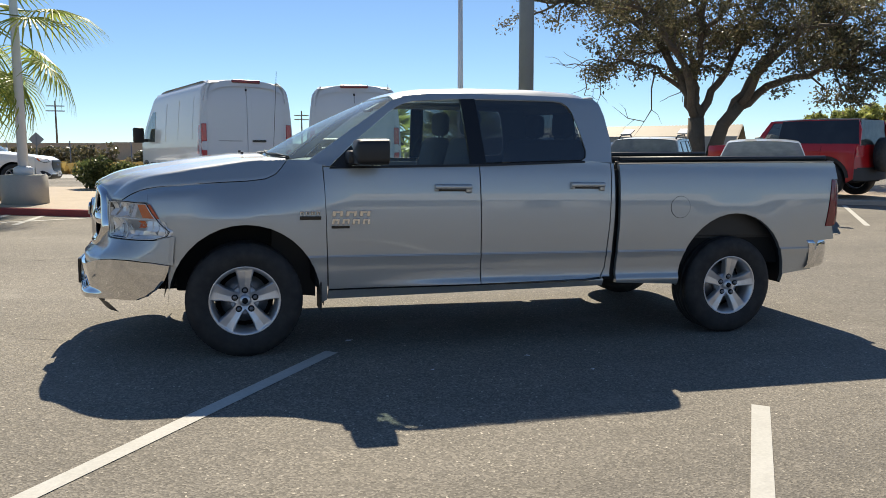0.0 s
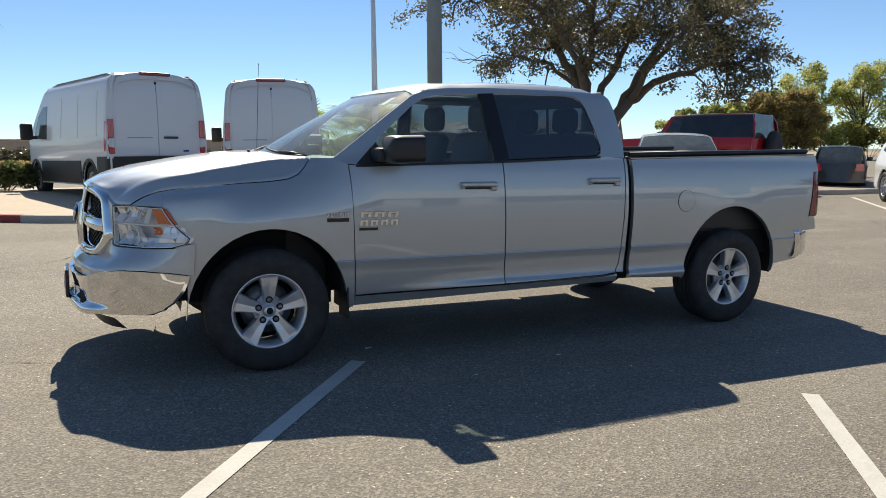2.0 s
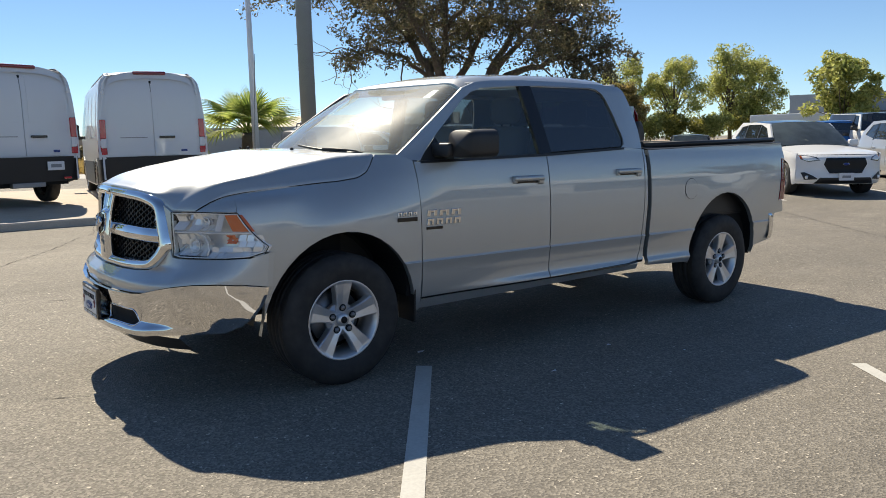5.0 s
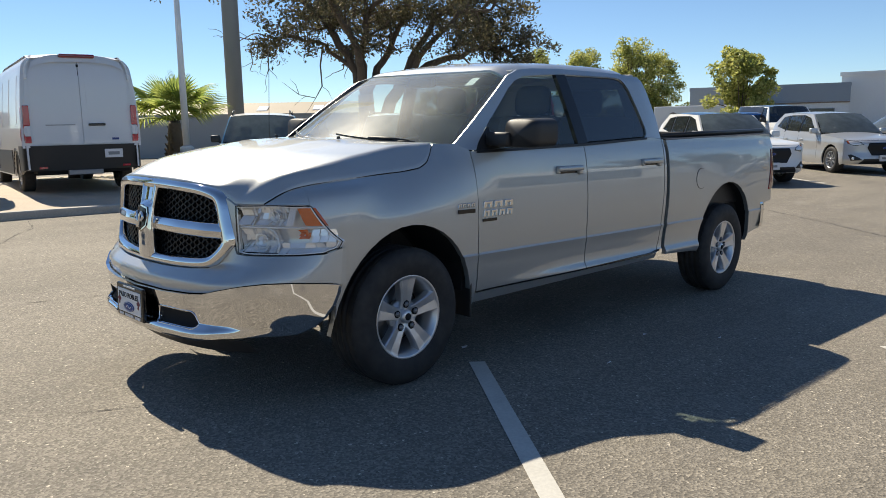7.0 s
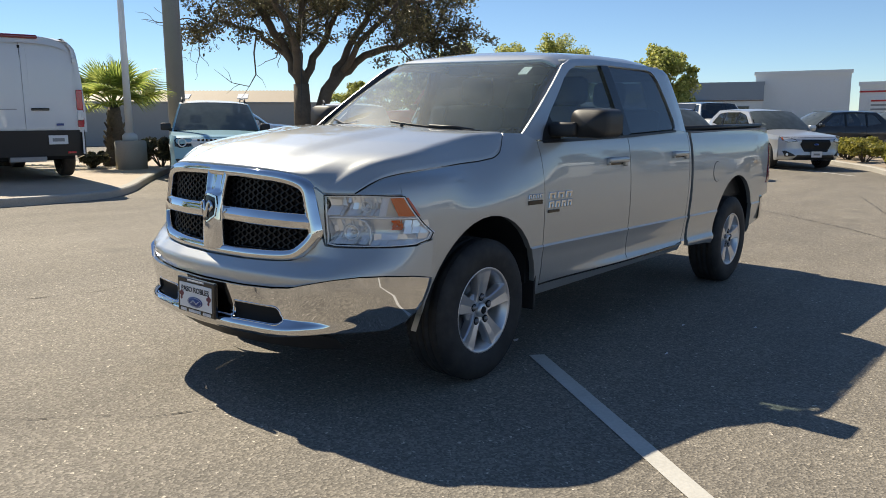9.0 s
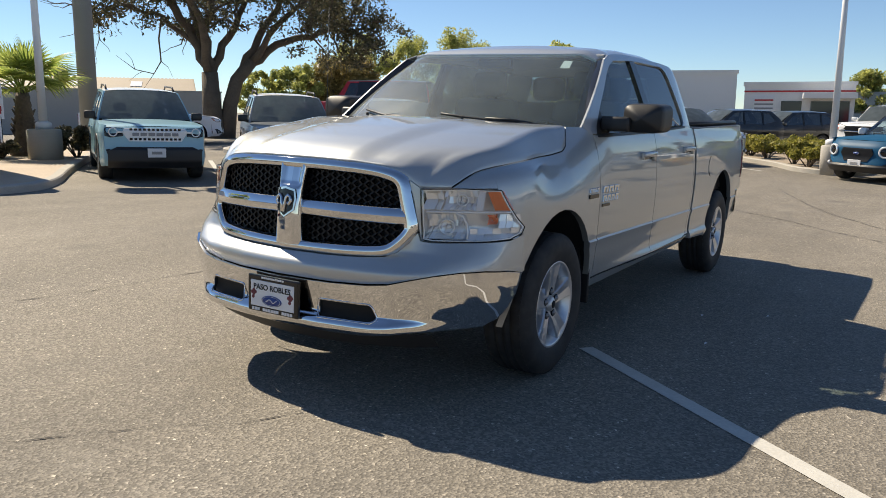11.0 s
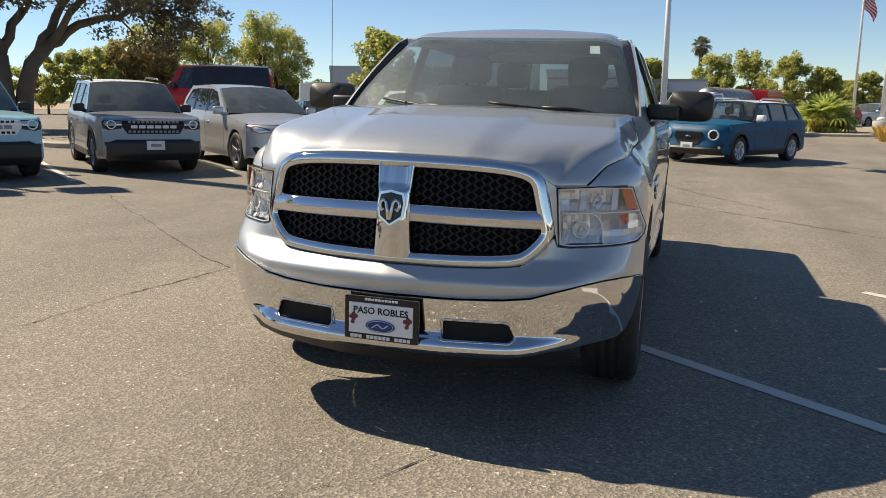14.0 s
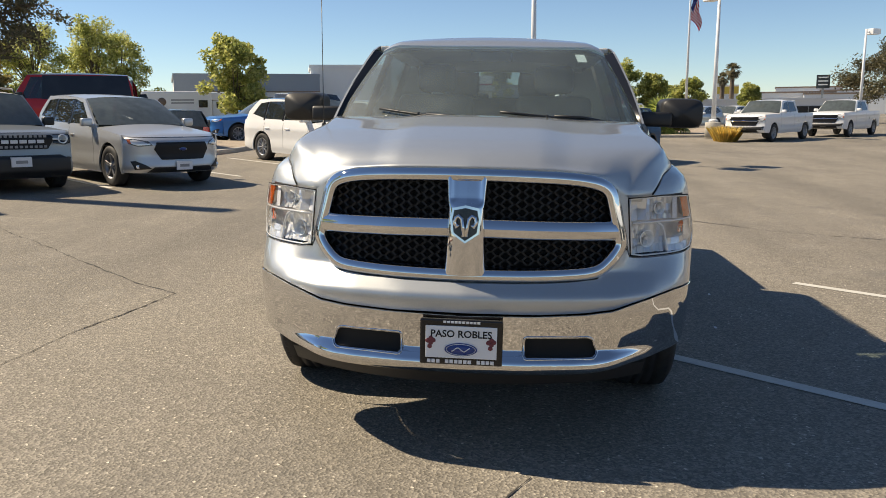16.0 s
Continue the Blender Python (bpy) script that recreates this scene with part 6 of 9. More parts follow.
SPORT = dict(fo=0.90, wb=2.67, ro=0.82, width=1.88, ground=0.24, belt=1.06, hood=(-0.72, 1.02), cowl=(0.62, 1.10), header=(1.22, 1.66), roof_end=(3.10, 1.69), back=(3.30, 1.45), tail=(3.36, 1.06), tyre=0.36,
             side_glass=([(0.86, 1.09), (1.30, 1.56), (1.72, 1.60), (1.72, 1.09)], [(1.78, 1.09), (1.78, 1.60), (2.52, 1.61), (2.52, 1.09)], [(2.60, 1.09), (2.60, 1.61), (3.02, 1.60), (3.16, 1.09)]), lamp="pod", grille=(0.46, 0.80, 0.93), trim_h=0.40, grille_w=0.60, pull=0.16)
vehicle("compact_suv", at_lot(5.72, 9.55, 0.53, 0.85), "light blue compact SUV with white roof and dotted white grille", "car", LIGHT_BLUE, grille_mat=WHITE_PAINT, letters=GREY_TRIM, roof_mat=WHITE_PAINT, group="row of parked cars", scale=0.96, **SPORT)
vehicle("compact_suv", at_lot(8.1, 8.2, 0.655, 0.755), "slate-grey compact SUV with black cladding and roof rails", "car", GREY_BLUE, letters=PLATE_WHITE, roof_mat=WHITE_PAINT, group="row of parked cars", scale=0.95, **SPORT)
CROSS = dict(fo=0.95, wb=2.85, ro=0.98, width=1.93, ground=0.23, belt=1.05, hood=(-0.72, 0.93), cowl=(0.55, 1.11), header=(1.44, 1.62), roof_end=(3.25, 1.66), back=(3.62, 1.28), tail=(3.72, 1.10), tyre=0.37,
             side_glass=([(0.90, 1.10), (1.46, 1.50), (1.86, 1.57), (1.86, 1.10)], [(1.93, 1.10), (1.93, 1.57), (2.75, 1.57), (2.75, 1.11)], [(2.82, 1.12), (2.82, 1.57), (3.20, 1.54), (3.45, 1.22)]), grille=(0.36, 0.58, 0.79), grille_w=0.54, pull=0.42, wheel_mat=STEEL, spokes=5)
vehicle("crossover_suv", at_lot(9.75, 6.35, 0.62, 0.785), "pale silver crossover SUV with oval black grille", "car", SILVER2, cladding=False, rails=False, group="row of parked cars", scale=0.95, **CROSS)
ESC = dict(fo=0.90, wb=2.71, ro=0.97, width=1.88, ground=0.22, belt=1.00, hood=(-0.72, 0.90), cowl=(0.62, 1.06), header=(1.36, 1.58), roof_end=(3.05, 1.60), back=(3.45, 1.25), tail=(3.52, 1.05), tyre=0.35,
           side_glass=([(0.92, 1.06), (1.42, 1.44), (1.80, 1.52), (1.80, 1.06)], [(1.86, 1.06), (1.86, 1.52), (2.62, 1.51), (2.62, 1.07)], [(2.68, 1.08), (2.68, 1.50), (2.98, 1.46), (3.22, 1.18)]), grille=(0.38, 0.56, 0.78), cladding=False, rails=False)
vehicle("crossover_suv", at_lot(15.1, 3.8, 0.61, 0.79), "white crossover SUV with black roof and dark wheels", "car", WHITE_PAINT, roof_mat=GLOSS_BLACK, group="row of parked cars", **ESC)
vehicle("crossover_suv", at_lot(20.1, 2.95, 0.66, 0.75), "silver crossover SUV with black grille and white plate", "car", SILVER2, group="row of parked cars", **ESC)
MINI = dict(fo=0.78, wb=2.67, ro=0.85, width=1.82, ground=0.20, belt=0.98, hood=(-0.60, 0.92), cowl=(0.55, 1.03), header=(1.02, 1.47), roof_end=(2.92, 1.46), back=(3.22, 1.15), tail=(3.30, 1.0), tyre=0.33,
            side_glass=([(0.72, 1.03), (1.08, 1.38), (1.50, 1.41), (1.50, 1.02)], [(1.56, 1.02), (1.56, 1.42), (2.35, 1.41), (2.35, 1.02)], [(2.42, 1.02), (2.42, 1.41), (2.84, 1.36), (3.06, 1.06)]), lamp="round", grille=(0.36, 0.52, 0.70), grille_w=0.42, pull=0.34)
vehicle("hatchback", at_lot(17.3, -1.66, 0.855, -0.52), "deep blue hatchback with white roof and silver rails", "car", BLUE_PAINT, roof_mat=WHITE_PAINT, spokes=9, wheel_mat=ALLOY, rail_mat=ALLOY, cap_mat=WHITE_PAINT, glass_mat=GLASS_CLEAR, cab_mat=GLOSS_BLACK, scale=1.06, **MINI)
vehicle("hatchback", at_lot(24.6, 10.6, 0.65, -0.76), "bright blue hatchback parked beyond a kerb", "car", BRIGHT_BLUE, **ESC)
JEEP = dict(fo=0.70, wb=2.55, ro=0.75, width=1.93, ground=0.34, belt=1.25, hood=(-0.60, 1.20), cowl=(0.72, 1.28), header=(1.05, 1.84), roof_end=(3.15, 1.86), back=(3.25, 1.6), tail=(3.28, 1.25), tyre=0.42,
            side_glass=([(0.92, 1.28), (1.12, 1.76), (1.75, 1.78), (1.75, 1.28)], [(1.90, 1.30), (1.90, 1.78), (3.02, 1.78), (3.06, 1.30)]), lamp="round", grille=(0.55, 0.80, 1.02), rails=False, third_lamp=False, pull=0.10)


def off_roader(m, label, paint, **kw):
    car = vehicle("off_roader", m, label, "car", paint, roof_mat=DARK_PAINT, glass_mat=GLASS_TINT, **{**JEEP, **kw})
    bm = lathe([(0.10, -0.08), (0.30, -0.11), (0.40, -0.08), (0.41, 0.06), (0.30, 0.10), (0.10, 0.08)], 22, "x", None, (3.45, 0.05, 1.02))
    part("spare_wheel", bm, RUBBER, car)
    for s in (-1, 1):
        hard = [(1.34, 1.27), (1.36, 1.80), (3.16, 1.82), (3.26, 1.27)]
        half = 1.93 / 2
        part("hard_top", panel(hard, lambda x, z: (x, s * (half * 0.945 * (1 if x < 2.85 else 1 - 0.09 * ((x - 2.85) / 0.45) ** 2) + 0.0025 - (0.17 * (z - 1.25) / 0.59 + 0.02 * ((z - 1.25) / 0.59) ** 2)), z), steps(0.9, 3.3, 0.12), steps(1.2, 1.9, 0.1), (0, -s, 0), 0.002, flip=s < 0), DARK_PAINT, car)
    return car


off_roader(at_lot(14.35, 12.9, 0.39, -0.92, 0.12), "red two-door off-roader with black hard top and spare wheel", RED_PAINT, scale=1.06)
off_roader(at_lot(25.5, 6.6, 0.6, 0.8), "white off-roader with black soft top", WHITE_PAINT)
PICK = dict(fo=1.0, wb=3.75, ro=1.15, width=2.05, ground=0.38, belt=1.28, hood=(-0.82, 1.24), cowl=(0.65, 1.33), header=(1.25, 1.88), roof_end=(2.70, 1.90), back=(2.8, 1.5), tail=(4.82, 1.28), tyre=0.41, bed=2.82,
            side_glass=([(0.95, 1.34), (1.36, 1.76), (1.80, 1.81), (1.80, 1.34)], [(1.87, 1.34), (1.87, 1.81), (2.55, 1.80), (2.66, 1.36)]), cladding=False, rails=False, grille=(0.58, 0.80, 1.10), lamp="tall", pull=0.16, grille_w=0.66, bars=1, low_mat=BLACK_PLASTIC)
vehicle("white_pickup", at_lot(34.4, -11.0, 0.777, -0.63), "white pickup truck with dark grille on the lot", "pickup truck", WHITE_PAINT, group="parked white pickups", **PICK)
vehicle("white_pickup", at_lot(39.6, -16.4, 0.777, -0.63), "white crew cab pickup truck with bright bumper", "pickup truck", WHITE_PAINT, group="parked white pickups", **PICK)
vehicle("saloon_car", at_lot(15.2, 19.2, -0.74, 0.67), "white car with red tail lights behind a kerb", "car", WHITE_PAINT, **ESC)
svc = vehicle("service_truck", at_lot(28.6, -0.9, 0.95, -0.32), "white service truck carrying a grey tank", "truck", WHITE_PAINT, **PICK)
bm = lathe([(0.05, 3.0), (0.5, 3.05), (0.58, 3.25), (0.58, 8.8), (0.5, 9.0), (0.05, 9.05)], 24, "x", None, (0, 0, 1.55))
part("tank", bm, STEEL, svc, "dull grey steel tank")
for i in range(7):
    part("tank_band", lathe([(0.585, -0.04), (0.60, -0.04), (0.60, 0.04), (0.585, 0.04)], 24, "x", None, (3.5 + i * 0.85, 0, 1.55)), CONCRETE, svc)
part("red_box_body", box(9.2, 12.0, -1.0, 1.0, 1.0, 2.15, 0.03), RED_PAINT, svc, "red steel box body")
part("flat_deck", box(4.9, 12.0, -1.0, 1.0, 0.82, 0.98), DARK, svc)
for x in (7.6, 8.7):
    for s in (-1, 1):
        wheel(svc, pose(x, s * 0.86, 0.42, 0, 0, 0 if s < 0 else 180), 0.42, 0.27, 0.25, 8, STEEL, "road_wheel", False)
for i, (x, y, paint_, lab) in enumerate(((27.6, 5.4, DARK_PAINT, "black saloon car with low roof"), (30.0, 3.6, DARK_PAINT, "dark saloon car beside a shrub bed"), (20.4, 11.1, DARK_PAINT, "dark grey low car beyond a kerb"), (52.0, -9.0, RED_PAINT, "dark red car parked far off"), (55.0, -12.0, SILVER2, "silver car parked far off"),
                                         (58.0, -15.0, WHITE_PAINT, "white car parked far off"), (-5.6, 19.3, WHITE_PAINT, "white saloon car on the road behind a palm"), (60.0, -6.5, DARK_PAINT, "dark car parked far off"))):
    vehicle("saloon_car", at_lot(x, y, *((-1.0, 0.08) if i == 6 else (-0.80, -0.60) if i == 2 else (0.7, -0.7))), lab, "car", paint_, scale=0.76 if i == 2 else 1.0, **ESC)


def van(m, label):
    v = thing("cargo_van", m, label, "van", "two parked vans")
    L0, wb, ro, half, g = -1.0, 3.75, 1.05, 1.02, 0.30
    x1 = wb + ro
    def w(x, z):
        a = max(0.0, (L0 + 0.7 - x) / 0.7)
        t = max(0.0, (z - 1.15) / 1.35)
        return half * (1 - 0.2 * a * a) * (1 - 0.03 * max(0, 0.55 - z)) - 0.125 * t ** 1.5 - (0.14 * max(0, (z - 2.28) / 0.22) ** 2) - 0.06 * max(0, (x - x1 + 0.12) / 0.12) ** 2
    cu, cv = steps(L0, x1, 0.15), steps(g, 2.6, 0.1)
    r = 0.36
    top = [(x1, 2.40), (x1 - 0.12, 2.50), (1.2, 2.50), (0.75, 2.42), (0.05, 1.78), (-0.35, 1.36), (-0.80, 1.12), (L0 + 0.12, 0.9)]
    for s in (-1, 1):
        inn, fl = (0, -s, 0), s < 0
        o = [(L0 + 0.12, g + 0.1), (-r * 1.2, g)] + arc(0, r, r * 1.2, r * 1.2, 170, 10, 12) + [(r * 1.2, g), (wb - r * 1.2, g)] + arc(wb, r, r * 1.2, r * 1.2, 170, 10, 12) + [(wb + r * 1.2, g + 0.05), (x1, g + 0.15)] + top
        part("van_side", panel(o, lambda x, z: (x, s * w(x, z), z), cu, cv, inn, 0.03, flip=fl), VAN_WHITE, v)
        part("cab_window", panel([(-0.02, 1.32), (0.28, 1.80), (0.62, 2.02), (0.95, 2.02), (0.95, 1.28)], lambda x, z: (x, s * (w(x, z) + 0.005), z), cu, cv, inn, 0.004, flip=fl), GLASS_CAR, v)
        for xs in (1.05, 2.15, 3.3):
            part("panel_crease", panel([(xs, 1.28), (xs + 0.95, 1.28), (xs + 0.95, 2.15), (xs, 2.15)], lambda x, z: (x, s * (w(x, z) + 0.006), z), cu, cv, inn, 0.012, flip=fl), VAN_WHITE, v)
        part("side_cladding", panel([(0.5, g + 0.03), (wb - r * 1.38, g + 0.03), (wb - r * 1.38, 0.80), (0.5, 0.80)], lambda x, z: (x, s * (w(x, z) + 0.015), z), cu, cv, inn, 0.02, flip=fl), BLACK_PLASTIC, v)
        for cx in (0, wb):
            part("arch_trim", panel(arc(cx, r, r * 1.36, r * 1.36, 172, 8, 12) + arc(cx, r, r * 1.2, r * 1.2, 8, 172, 12), lambda x, z: (x, s * (w(x, z) + 0.012), z), cu, cv, inn, 0.02, flip=fl), BLACK_PLASTIC, v)
            wheel(v, pose(cx, s * 0.87, r, 0, 0, 0 if s < 0 else 180), r, r * 0.62, 0.23, 10, WHEEL_GREY, "road_wheel", False)
        part("lower_cladding", panel([(wb + r * 1.3, g + 0.06), (x1 - 0.01, g + 0.15), (x1 - 0.01, 0.88), (wb + r * 1.3, 0.88)], lambda x, z: (x, s * (w(x, z) + 0.006), z), cu, cv, inn, 0.02, flip=fl), BLACK_PLASTIC, v)
        bm = bmesh.new()
        add_box(bm, 0.05, 0.2, s * 1.22 - 0.13, s * 1.22 + 0.13, 1.28, 1.66, 0.04)
        add_box(bm, 0.08, 0.2, s * 1.05 - 0.1, s * 1.05 + 0.1, 1.30, 1.38, 0.01)
        smooth_all(bm)
        part("wing_mirror", bm, BLACK_PLASTIC, v)
        part("tail_light", panel([(x1 - 0.16, 0.98), (x1 + 0.012, 0.98), (x1 + 0.012, 1.56), (x1 - 0.10, 1.56)], lambda x, z: (x, s * (w(min(x, x1 - 0.02), z) + 0.003), z), cu, cv, (-0.6, -s, 0), 0.10, flip=fl), RED_LENS, v, "tall red tail light")
        part("rear_lamp_upper", box(x1 - 0.04, x1 + 0.026, s * 0.922 - 0.052, s * 0.922 + 0.052, 1.24, 1.60, 0.012), RED_LENS, v)
        part("reverse_lamp", box(x1 - 0.04, x1 + 0.022, s * 0.922 - 0.052, s * 0.922 + 0.052, 1.06, 1.232, 0.01), PLATE_WHITE, v)
        part("rear_lamp_lower", box(x1 - 0.04, x1 + 0.024, s * 0.922 - 0.052, s * 0.922 + 0.052, 0.93, 1.052, 0.01), RED_LENS, v)
        part("rear_reflector", box(x1 + 0.03, x1 + 0.05, s * 0.72 - 0.07, s * 0.72 + 0.07, 0.46, 0.50, 0.005), RED_LENS, v)
        for z in (1.15, 2.12):
            part("door_hinge", box(x1 - 0.04, x1 + 0.025, s * (0.955 if z < 1.5 else 0.875) - 0.03, s * (0.955 if z < 1.5 else 0.875) + 0.03, z - 0.05, z + 0.05, 0.01), VAN_WHITE, v)
        # rear door with pressed panel
        def leaf(y, z):
            return (x1 + 0.012 - 0.05 * (abs(y) / 1.0) ** 4 - 0.06 * max(0, (z - 1.9) / 0.5) ** 2, y, z)
        q = [(s * 0.006, 0.90), (s * 0.865, 0.90), (s * 0.862, 1.62), (s * 0.835, 2.02), (s * 0.80, 2.24), (s * 0.75, 2.34), (s * 0.66, 2.39), (s * 0.006, 2.43)]
        d = part("rear_door", panel(q, leaf, steps(-1, 1, 0.1), cv, (-1, 0, 0), 0.03, flip=s < 0), VAN_WHITE, v)
        pq = [(s * 0.10, 1.50), (s * 0.81, 1.50), (s * 0.76, 2.12), (s * 0.70, 2.24), (s * 0.62, 2.29), (s * 0.10, 2.32)]
        part("door_pressing", panel(pq, lambda y, z: (leaf(y, z)[0] + 0.004, y, z), steps(-1, 1, 0.1), cv, (-1, 0, 0), 0.010, flip=s < 0), VAN_WHITE, d)
        if s > 0:
            part("door_handle", box(x1 + 0.012, x1 + 0.05, 0.10, 0.40, 1.225, 1.27, 0.012), GLOSS_BLACK, d)
            bm = bmesh.new()
            add_box(bm, x1 + 0.018, x1 + 0.024, 0.50, 0.62, 0.96, 1.0, 0.002)
            part("oval_mark", bm, PLATE_BLUE, d)
        else:
            part("door_groove", box(x1 + 0.010, x1 + 0.016, -0.62, -0.12, 1.24, 1.255, 0.002), GREY_TRIM, d)
    part("van_roof", grid(lambda u, v_: (lerp(0.62, x1 - 0.02, v_), (2 * u - 1) * w(2.0, 2.46), 2.50 + 0.05 * (1 - (2 * u - 1) ** 2) - (0.07 * max(0, v_ - 0.92) / 0.08) - 0.09 * max(0, (0.2 - v_) / 0.2) ** 2), 12, 24), VAN_WHITE, v)
    part("roof_header", grid(lambda u, v_: (lerp(x1 + 0.004, x1 - 0.03, v_), (2 * u - 1) * lerp(0.80, 0.76, v_), lerp(2.34, 2.47, v_) - 0.10 * abs(2 * u - 1) ** 5 + 0.045 * (1 - (2 * u - 1) ** 2)), 24, 3), VAN_WHITE, v)
    part("windscreen", grid(lambda u, v_: (lerp(-0.45 + 0.2 * (2 * u - 1) ** 2, 0.68, v_), (2 * u - 1) * lerp(0.86, 0.84, v_), lerp(1.38, 2.44, v_)), 8, 6, flip=True), GLASS_CAR, v)
    part("van_bonnet", grid(lambda u, v_: (lerp(L0 + 0.08 * (2 * u - 1) ** 2, -0.40, v_), (2 * u - 1) * lerp(0.82, 0.9, v_), lerp(0.98, 1.38, v_)), 8, 6), VAN_WHITE, v)
    part("van_nose", grid(lambda u, v_: (L0 + 0.12 * (2 * u - 1) ** 2 - 0.02, (2 * u - 1) * 0.82, lerp(g + 0.05, 0.98, v_)), 8, 4, flip=True), BLACK_PLASTIC, v)
    part("rear_bumper", grid(lambda u, v_: (x1 + 0.06 - 0.10 * abs(2 * u - 1) ** 4 - 0.05 * (1 - v_), (2 * u - 1) * 0.99, lerp(0.42, 0.88, v_)), 14, 4), BLACK_PLASTIC, v)
    part("rear_frame", grid(lambda u, v_: (x1 - 0.012 - 0.06 * max(0, (lerp(0.86, 2.47, v_) - 1.9) / 0.5) ** 2, (2 * u - 1) * (w(x1 - 0.15, lerp(0.86, 2.47, v_)) + 0.004), lerp(0.86, 2.47, v_) - 0.02 * abs(2 * u - 1) ** 3), 10, 24), VAN_WHITE, v)
    part("high_brake_lamp", box(x1 - 0.10, x1 + 0.03, -0.31, 0.31, 2.455, 2.525, 0.028), RED_DEEP, v)
    part("door_seal", box(x1 - 0.06, x1 - 0.025, -0.02, 0.02, 0.86, 2.34), DARK, v)
    pl = part("plate", box(x1 + 0.055, x1 + 0.068, 0.34, 0.66, 0.63, 0.79, 0.004), PLATE_WHITE, v)
    part("plate_bar", box(x1 + 0.067, x1 + 0.071, 0.40, 0.60, 0.68, 0.74), GREY_TRIM, pl)
    bm = bmesh.new()
    add_box(bm, L0 + 0.2, x1 - 0.1, -0.80, 0.80, 0.36, 0.60)
    add_box(bm, 0.5, 3.2, -0.96, 0.96, 0.34, 0.6)
    tube(bm, [(wb, -0.8, 0.36), (wb, 0.8, 0.36)], 0.06, 8)
    part("underbody", bm, DARK, v)
    part("tow_bar", box(x1 - 0.1, x1 + 0.02, -0.3, 0.3, 0.33, 0.42, 0.01), STEEL, v)
    bm = bmesh.new()
    tube(bm, [(0.3, 0.9, 2.42), (0.35, 0.9, 2.95)], 0.004, 5)
    part("roof_aerial", bm, BLACK_PLASTIC, v)
    return v


def van_at(rx, ry, hx, hy):
    """Rear axle at (rx, ry), nose towards (hx, hy), standing on the raised apron."""
    h = Vector((hx, hy)).normalized()
    m = at_lot(rx + 3.75 * h.x, ry + 3.75 * h.y, -h.x, -h.y, 0)
    z = gz(rx, ry) + 0.12
    return pose(m.translation.x, m.translation.y, z, 0, 0, math.degrees(math.atan2(-h.y, -h.x)))


van(van_at(0.20, 12.0, -0.292, 0.956), "white cargo van with black lower trim on a paved apron")
van(van_at(2.99, 12.05, 0.174, 0.985), "white cargo van beside a palm on a paved apron")
# ---- trees, palms and shrubs ----
def leaf_material(name, a, b, gloss=0.45, thin=0.4):
    m = material(name, a, gloss)
    g = m.node_tree.nodes.new("ShaderNodeNewGeometry")
    col = ramp(m, g.outputs["Random Per Island"], [(0.0, tuple(c * 0.6 for c in a)), (0.45, a), (0.8, b), (1.0, tuple(min(1, c * 1.3) for c in b))])
    col = mix(m, ramp(m, noise_of(m, g.outputs["Position"], 0.8, 3), [(0.35, grey(0)), (0.7, grey(0.5))]), col, b)
    link(m, col, bsdf(m).inputs["Base Color"])
    tr = m.node_tree.nodes.new("ShaderNodeBsdfTranslucent")
    link(m, col, tr.inputs["Color"])
    mx = m.node_tree.nodes.new("ShaderNodeMixShader")
    mx.inputs[0].default_value = thin
    out = m.node_tree.nodes["Material Output"]
    link(m, bsdf(m).outputs[0], mx.inputs[1])
    link(m, tr.outputs[0], mx.inputs[2])
    link(m, mx.outputs[0], out.inputs["Surface"])
    return m


BARK = mottled("bark", (0.10, 0.075, 0.055), (0.17, 0.135, 0.10), 3.0, 0.9, 0.8, 22.0, 0.03)
OAK_LEAF = leaf_material("oak_leaf", (0.095, 0.098, 0.050), (0.185, 0.155, 0.085), 0.35)
LIME_LEAF = leaf_material("yellow_green_leaf", (0.32, 0.37, 0.10), (0.58, 0.56, 0.20), 0.45, 0.58)
BROWN_LEAF = leaf_material("rusty_leaf", (0.25, 0.20, 0.07), (0.40, 0.30, 0.11), 0.5, 0.5)
SHRUB_LEAF = leaf_material("shrub_leaf", (0.20, 0.21, 0.04), (0.42, 0.37, 0.09), 0.45, 0.55)
PALM_LEAF = leaf_material("palm_leaf", (0.20, 0.29, 0.06), (0.42, 0.46, 0.13), 0.4, 0.6)
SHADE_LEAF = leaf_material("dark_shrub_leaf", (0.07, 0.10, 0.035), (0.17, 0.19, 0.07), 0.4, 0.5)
DRY_GRASS = leaf_material("dry_grass", (0.40, 0.29, 0.11), (0.55, 0.40, 0.14))
GOLD_GRASS = leaf_material("gold_grass", (0.58, 0.40, 0.09), (0.78, 0.56, 0.16))


